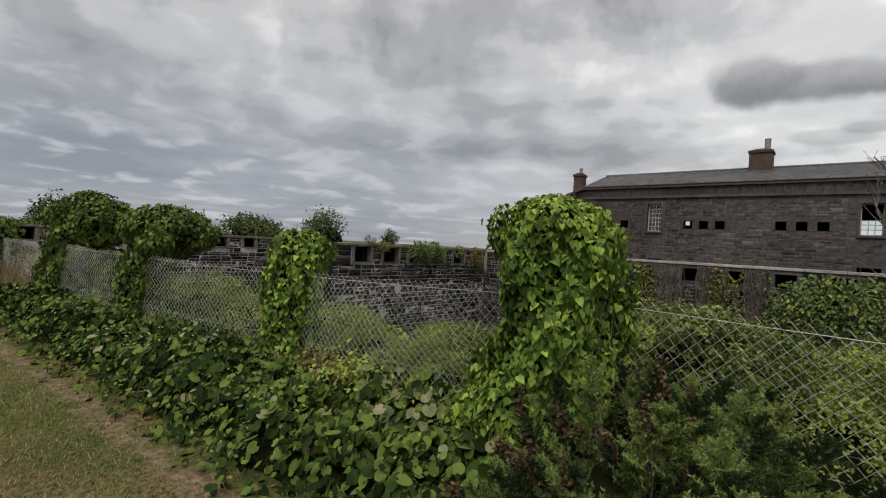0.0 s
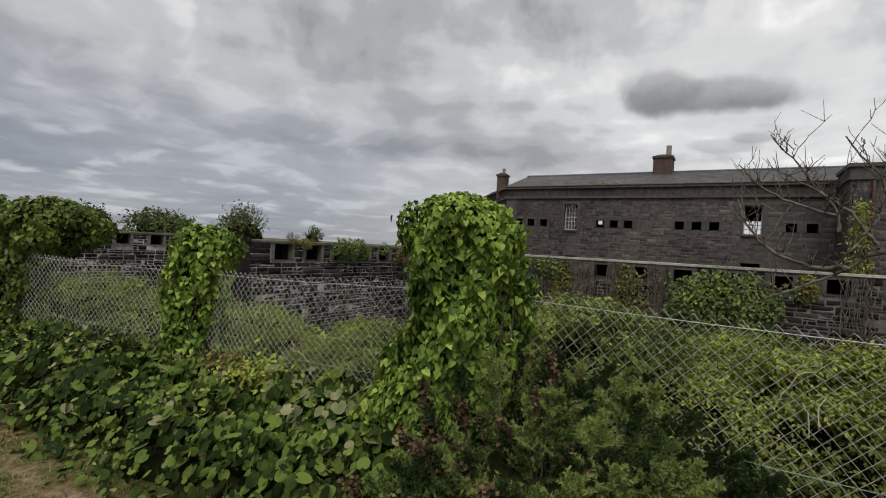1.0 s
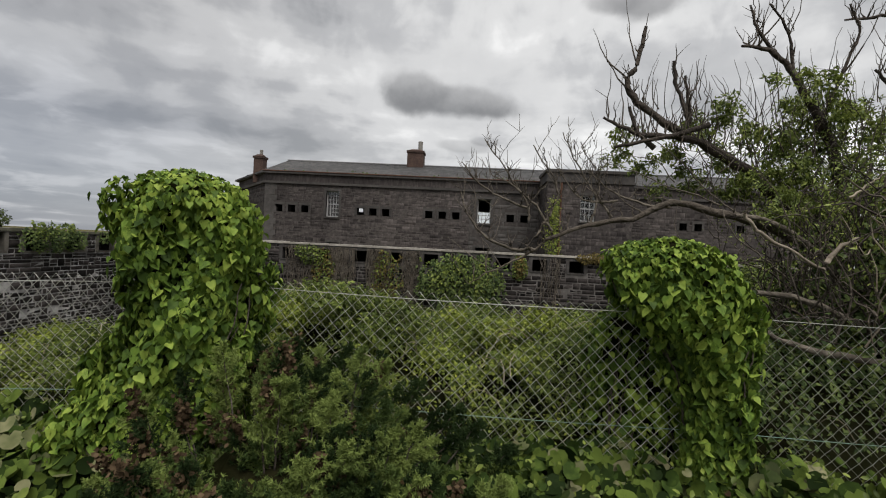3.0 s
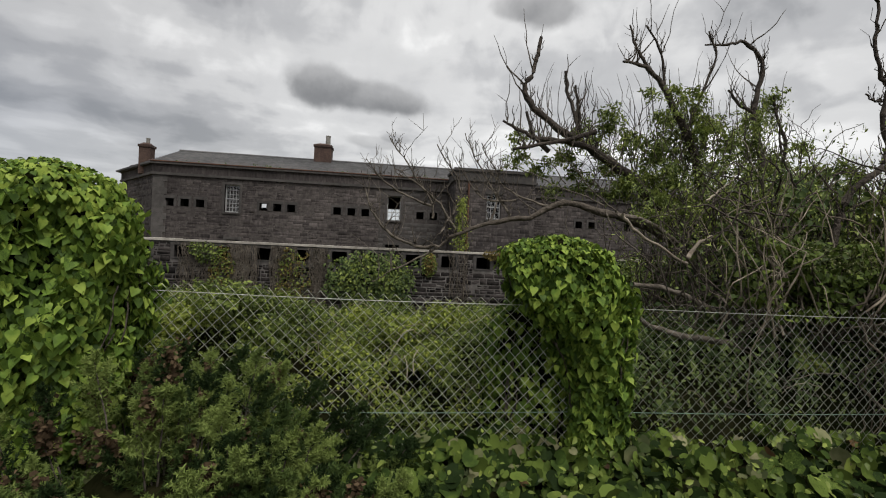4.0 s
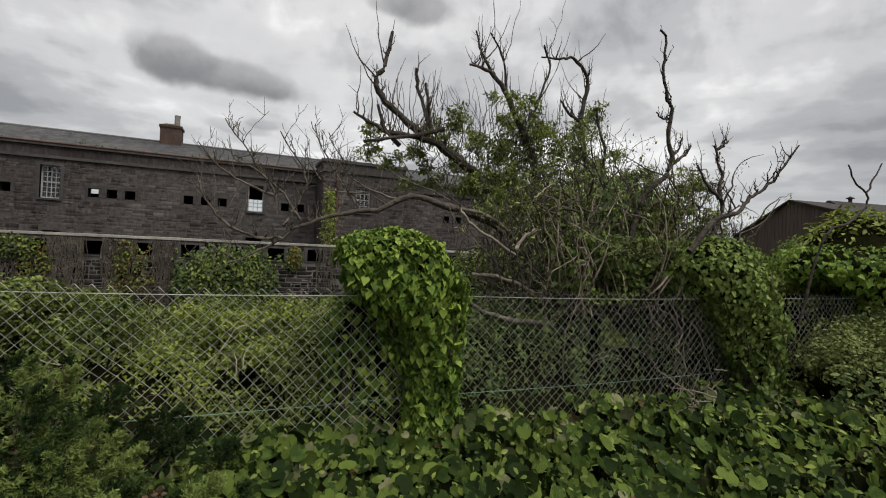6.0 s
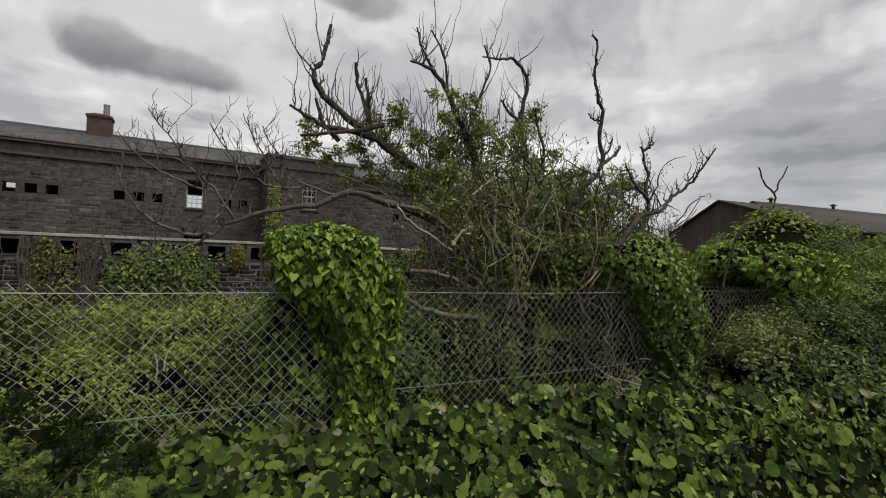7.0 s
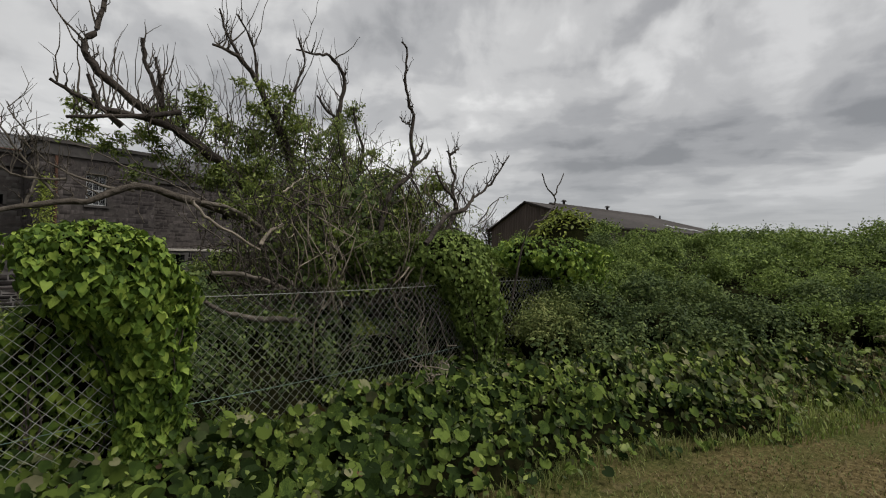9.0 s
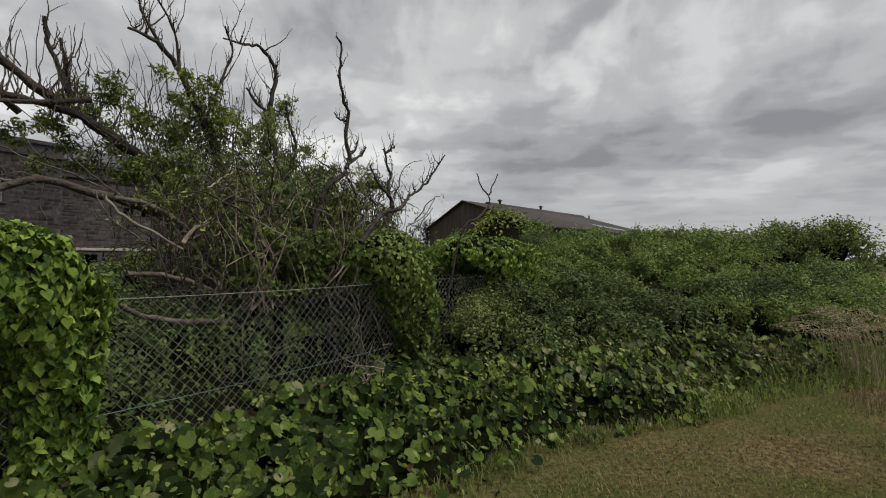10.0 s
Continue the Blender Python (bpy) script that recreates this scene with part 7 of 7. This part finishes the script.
# nettle stalks standing in the gap before the shrubs
g = np.random.default_rng(727)
at, rods = [], []
for k in range(420):
    x0 = g.uniform(5.6, 9.5)
    y0 = np.interp(x0, [q[0] for q in HLINE], [q[1] for q in HLINE]) + g.normal(0.1, 0.35)
    if y0 < edge_y(x0) + 0.45 or y0 > 2.6 or lumps(x0, y0, 0.5, 3.0) < 0.0:
        continue
    h = g.uniform(0.25, 0.7)
    e = np.array([x0 + g.normal(0, 0.08), y0 + g.normal(0, 0.08), h])
    b = np.array([x0, y0, -0.1])
    rods.append(([b, (b + e) / 2 + g.normal(0, 0.02, 3), e], [0.005, 0.004, 0.002]))
    t = g.uniform(0.25, 1.0, (34, 1))
    at.append(b + (e - b) * t + g.normal(0, 0.05, (34, 3)) * (1.25 - t))
at = np.concatenate(at)
NET = tagged(part("nettle_stand", leaves("nettle_stand", at, np.tile([-0.3, -0.4, 0.9], (len(at), 1)), g.uniform(0.04, 0.085, len(at)), OVAL, 0.5, 728, 0.5), M_HEDGE), "stand of tall leafy nettles before the bank", "nettles", kind="stuff")
part("stalk_tangle", tubes("stalk_tangle", rods, 4), M_GRASS, NET, kind="stuff")
# pale-leaved shrub between the fence and the bank
g = np.random.default_rng(722)
sh = thing("shrub", (6.3, 2.75, 0), "small grey-green shrub at the end of the fence", "shrub")
p, n = sprigs(g, (6.35, 2.72, 0.5), (0.75, 0.55, 0.66), 1100, 8, 9, -0.6, 0.014)
put(part("crown", leaves("crown", p, n, g.uniform(0.03, 0.055, len(p)), LEAFLET, 0.3, 723, 0.5), M_GREYLEAF, kind="stuff"), sh)
put(part("shaded_heart", core("shaded_heart", (6.35, 2.8, 0.38), (0.6, 0.42, 0.5), 0.6), M_GAP_SHADE), sh)
for k in range(5):
    put(part("branch", tubes("branch", [([(6.3 + 0.05 * k, 2.75, -0.1), (6.0 + 0.15 * k, 2.6 + 0.05 * k, 0.8)], [0.012, 0.004])], 5), M_BARK), sh)
# forked dead sapling over the fence end
SAP = thing("sapling", (6.4, 3.1, 0), "forked leafless grey sapling leaning over the fence", "sapling")
put(part("stem", tubes("stem", [(wander([(6.0, 3.1, 0.9), (6.29, 3.05, 1.83), (6.59, 3.0, 2.0), (6.92, 3.0, 2.2), (6.91, 3.0, 2.36)], 3, 0.008, 1), np.linspace(0.016, 0.011, 13))], 6), M_BARK_DARK), SAP)
put(part("fork", tubes("fork", [(wander([(6.91, 3.0, 2.36), (6.69, 3.0, 2.47), (6.55, 3.0, 2.63)], 3, 0.006, 2), np.linspace(0.011, 0.008, 7))], 6), M_BARK_DARK), SAP)
put(part("fork", tubes("fork", [(wander([(6.91, 3.0, 2.36), (7.03, 3.0, 2.52), (7.2, 3.0, 2.72)], 3, 0.006, 3), np.linspace(0.011, 0.008, 7))], 6), M_BARK_DARK), SAP)
# heap of broken twigs at the fence foot
g = np.random.default_rng(724)
TW = thing("twig_heap", (4.4, 2.95, 0.2), "small heap of broken bare pale twigs at the fence foot", "twigs")
for k in range(26):
    q = np.array([4.45, 2.98, 0.2]) + g.normal(0, 1, 3) * [0.15, 0.06, 0.12]
    e = q + g.normal(0, 1, 3) * [0.17, 0.07, 0.14]
    put(part("twig", tubes("twig", [(wander([q, (q + e) / 2 + g.normal(0, 0.02, 3), e], 3, 0.004, k), np.linspace(0.007, 0.003, 7))], 4), M_WOOD), TW)

# ---- the barn ----
BARN = thing("barn", (45.5, 24.6, 0), "long brown barn with shallow grey sheet roof and ridge vents", "building")
bu, bv = Vector((26.5, -5.3, 0)).normalized(), Vector((5.3, 26.5, 0)).normalized()


def barn_at(u, v, z):
    return Vector((45.5, 24.6, 0)) + bu * u + bv * v + Vector((0, 0, z))


def solid(*corner_rows):
    bm = bmesh.new()
    for q in corner_rows:
        c = [bm.verts.new(p) for p in q]
        for k in ((0, 1, 2, 3), (7, 6, 5, 4), (0, 4, 5, 1), (1, 5, 6, 2), (2, 6, 7, 3), (3, 7, 4, 0)):
            bm.faces.new([c[i] for i in k])
    bmesh.ops.recalc_face_normals(bm, faces=bm.faces[:])
    return bm


bm = bmesh.new()
ga = [bm.verts.new(barn_at(0, v, z)) for v, z in ((-8.3, -1), (7.4, -1), (7.4, 4.4), (2.0, 7.3), (-8.3, 4.4))]
gb2 = [bm.verts.new(barn_at(32, v, z)) for v, z in ((-8.3, -1), (7.4, -1), (7.4, 4.4), (2.0, 4.4), (-8.3, 4.4))]
bm.faces.new(ga)
bm.faces.new(gb2[::-1])
for i in (0, 1, 4):
    j = (i + 1) % 5
    bm.faces.new((ga[i], gb2[i], gb2[j], ga[j]))
barn_wall = put(part("wall", bm, M_BARNWALL), BARN)
g = np.random.default_rng(730)
boards = []
v = -8.25
while v < 7.1:
    zt = 4.4 + 2.9 * (1 - ((2.0 - v) / 10.3 if v < 2 else (v + 0.34 - 2.0) / 5.4)) - 0.14
    boards.append([barn_at(-0.05, v, -1), barn_at(-0.05, v + 0.34, -1), barn_at(-0.01, v + 0.34, -1), barn_at(-0.01, v, -1), barn_at(-0.05, v, zt), barn_at(-0.05, v + 0.34, zt), barn_at(-0.01, v + 0.34, zt), barn_at(-0.01, v, zt)])
    v += 0.37
for q in boards:
    put(part("board", solid(q), M_BARNWALL), BARN)


def slab(p, n, t=0.15):
    return [*p, *[q - Vector((0, 0, t)) for q in p]]


R0, R1 = barn_at(-0.4, 2.0, 7.42), barn_at(27, 2.0, 7.42)
roof_rows = [slab([barn_at(-0.4, -8.8, 4.3), barn_at(32.6, -8.8, 4.3), R1, R0], 0), slab([R0, R1, barn_at(32.6, 7.9, 4.3), barn_at(-0.4, 7.9, 4.3)], 0), slab([barn_at(32.6, -8.8, 4.3), barn_at(32.6, 7.9, 4.3), R1 + bv * 0.02, R1 - bv * 0.02], 0)]
barn_roof = put(part("roof", solid(*roof_rows), M_BARNROOF), BARN)
# raised ridge and its vents
put(part("ridge_capping", solid([barn_at(4, 1.1, 7.1), barn_at(27, 1.1, 7.1), barn_at(27, 2.7, 7.1), barn_at(4, 2.7, 7.1), barn_at(4, 1.88, 7.62), barn_at(27, 1.88, 7.62), barn_at(27, 2.12, 7.62), barn_at(4, 2.12, 7.62)]), M_BARNROOF), BARN)
for u in (6.5, 15.5):
    q = barn_at(u, 2.0, 7.5)
    put(part("roof_vent", tubes("roof_vent", [([q, q + Vector((0, 0, 0.45))], 0.16), ([q + Vector((0, 0, 0.45)), q + Vector((0, 0, 0.5)), q + Vector((0, 0, 0.68))], [0.34, 0.34, 0.02])], 8), M_BARNROOF), BARN)
q = barn_at(28.4, 1.6, 6.6)
put(part("flue", tubes("flue", [([q, q + Vector((0, 0, 1.1))], 0.12)], 8), M_BARNROOF), BARN)
for u0, v0 in ((16.0, -6.2), (17.4, -6.6), (18.8, -7.0), (20.2, -7.4)):
    zz = [4.36 + (8.8 + v) * 3.12 / 10.8 for v in (v0, v0 + 1.0)]
    put(part("roof_light", solid([barn_at(u0, v0, zz[0]), barn_at(u0 + 1.0, v0, zz[0]), barn_at(u0 + 1.0, v0 + 1.0, zz[1]), barn_at(u0, v0 + 1.0, zz[1]), *[barn_at(a, b, c + 0.06) for a, b, c in ((u0, v0, zz[0]), (u0 + 1.0, v0, zz[0]), (u0 + 1.0, v0 + 1, zz[1]), (u0, v0 + 1, zz[1]))]]), M_PAINT), BARN)
# ivy mound before the barn
g = np.random.default_rng(740)
a = g.normal(0, 1, (2600, 3))
a[:, 2] = np.abs(a[:, 2])
a /= np.linalg.norm(a, axis=1, keepdims=True)
IVYM = thing("ivy_mound", (43.2, 20.3, 0), "bright green ivy mound growing over the barn's near corner", "ivy")
p = np.array([43.2, 20.3, 0.5]) + a * np.array([4.6, 4.2, 5.4]) * (1 - 0.15 * g.uniform(0, 1, (2600, 1)) ** 2) * (1 + 0.08 * np.sin(a[:, :1] * 8 + a[:, 1:2] * 6))
put(part("ivy_foliage", leaves("ivy_foliage", p, a + [0, 0, 0.4], g.uniform(0.25, 0.55, 2600), OVAL, 0.5, 741, 0.5), M_BRAMBLE_TIP), IVYM)
# Near-black dome for the shade within the ivy.
put(part("shaded_heart", sheet("shaded_heart", lambda x, y: 0.4 + 5.0 * np.sqrt(np.clip(1 - ((x - 43.2) / 4.4) ** 2 - ((y - 20.3) / 4.0) ** 2, 0, 1)), np.linspace(38.6, 47.8, 24), np.linspace(16, 24.6, 24)), M_GAP_SHADE), IVYM)

# ---- far trees ----


def far_tree(x, y, z0, crown, seed, label, count=1500, size=0.5, bare=0):
    """crown: (half width, half height, middle height)."""
    g = np.random.default_rng(seed)
    th = thing("tree", (x, y, z0), label, "tree", "far trees")
    w, h, mid = crown
    p, n = sprigs(g, (0, 0, mid - 0.7 * h), (w * 1.05, w * 0.9, h * 1.7), count // 3, 7, 13, -0.8, size * 0.35)
    part("crown", leaves("crown", p, n, size * g.uniform(0.5, 1.2, len(p)), LEAFLET, 0.3, seed, 0.6), M_FARLEAF, th)
    if bare < 20:
        part("shaded_heart", core("shaded_heart", (0, 0, mid - 0.9 * h), (w, w, h * 1.6), 0.48), M_GAP_SHADE, th)
    lines = [([(0, 0, 0), (0.1, 0, mid * 0.6), (0, 0, mid)], [w * 0.06, w * 0.05, w * 0.03])]
    for k in range(7 + bare):
        b = g.uniform(0.4, 0.9) * mid
        fine = 0.5 if bare > 20 else 1.0
        e = np.array([g.normal(0, 0.4) * w, g.normal(0, 0.35) * w, b + h * g.uniform(0.3, 0.9 + (0.006 if bare > 20 else 0.02) * bare)])
        m = np.array([e[0] * 0.6, e[1] * 0.6, b + (e[2] - b) * 0.4])
        lines.append(([(0, 0, b), m, e], [w * 0.02 * fine, w * 0.012 * fine, w * 0.004 * fine]))
        if bare > 20:
            for j in range(4):
                q = m + (e - m) * g.uniform(0, 0.9)
                lines.append(([q, q + np.array([g.normal(0, 0.16) * w, g.normal(0, 0.12) * w, g.uniform(0.08, 0.35) * h])], [w * 0.005, w * 0.002]))
    part("trunk", tubes("trunk", lines, 5), M_BARK_DARK, th)


far_tree(-53.2, 28, 0, (4.4, 1.7, 2.9), 801, "dark leafy tree beyond the moat", 2000, 0.4)
far_tree(-48.5, 35.4, 0, (4.3, 2.4, 3.5), 803, "round leafy tree with feathery top beyond the moat", 1600, 0.3, 8)
far_tree(-43.6, 41.2, 0, (1.6, 1.0, 2.5), 804, "small dark bush above the moat wall", 420, 0.25, 3)
far_tree(-45.2, 39.4, 0, (1.2, 0.5, 2.0), 805, "bare twiggy bush above the moat wall", 90, 0.2, 30)
far_tree(-55.6, 22.4, 0, (2.8, 1.5, 2.9), 806, "leafy tree behind the ivy posts", 1200, 0.4)
far_tree(-58.8, 10.8, 0, (2.6, 2.0, 3.0), 807, "leafy tree behind the ivy posts", 1200, 0.4)
far_tree(48, 33, 0, (3.0, 2.4, 4.4), 809, "leafless twiggy tree beside the barn", 200, 0.3, 60)
far_tree(110, -22, -1, (22, 1.0, 0.9), 810, "far line of dark trees", 1500, 1.6)
far_tree(150, -42, -1, (40, 4, 1.5), 811, "far line of dark woodland", 2000, 2.6)
far_tree(-260, 30, -3, (60, 3.2, 3.4), 812, "far line of dark woodland", 5000, 1.7)

# ---- the stones of the moat walls ----
for wall, length, keep, start, along, outw, seed in ((SWALL, 46, ssolid, sa, sb, sc, 51), (AWALL, 33, asolid, aa, ab, ac, 52)):
    rows = snecked(stones(0.02, length - 0.02, -3.9, 1.27, keep, (0.2, 0.38), (0.3, 0.85), seed, 0.03), seed + 9, 0.026)
    part("rubble_stonework", stone_mesh("rubble_stonework", rows, start, along, outw, seed, (0.002, 0.025)), M_RUBBLE, wall, kind="stuff")
low = snecked(stones(0.02, 12.38, -3.9, -0.75, rsolid, (0.2, 0.36), (0.22, 0.7), 53, 0.034), 56, 0.028)
low = [r for r in low if lumps(r[0], r[2], 0.5, 3.0) < 0.86]
rows = low + snecked(stones(0.02, 12.38, -0.75, 1.27, rsolid, (0.2, 0.38), (0.3, 0.95), 55, 0.024), 57, 0.022)
# long smooth courses beside the pier
rows = [r for r in rows if r[0] > 1.12 or r[2] < 0.3] + [(0.02, 1.1, z, z + 0.239) for z in (0.30, 0.545, 0.79, 1.035)]
single = [r for r in rows if r[2] > -0.9][:300]
rest = [r for r in rows if r not in single]
part("rubble_stonework", stone_mesh("rubble_stonework", rest, ra, rb, rc, 54, (0.002, 0.025)), M_RUBBLE, RWALL, kind="stuff")
for k, r in enumerate(single):
    part("stone", stone_mesh("stone", [r], ra, rb, rc, 1000 + k, (0.002, 0.025)), M_STONE_PART, RWALL)
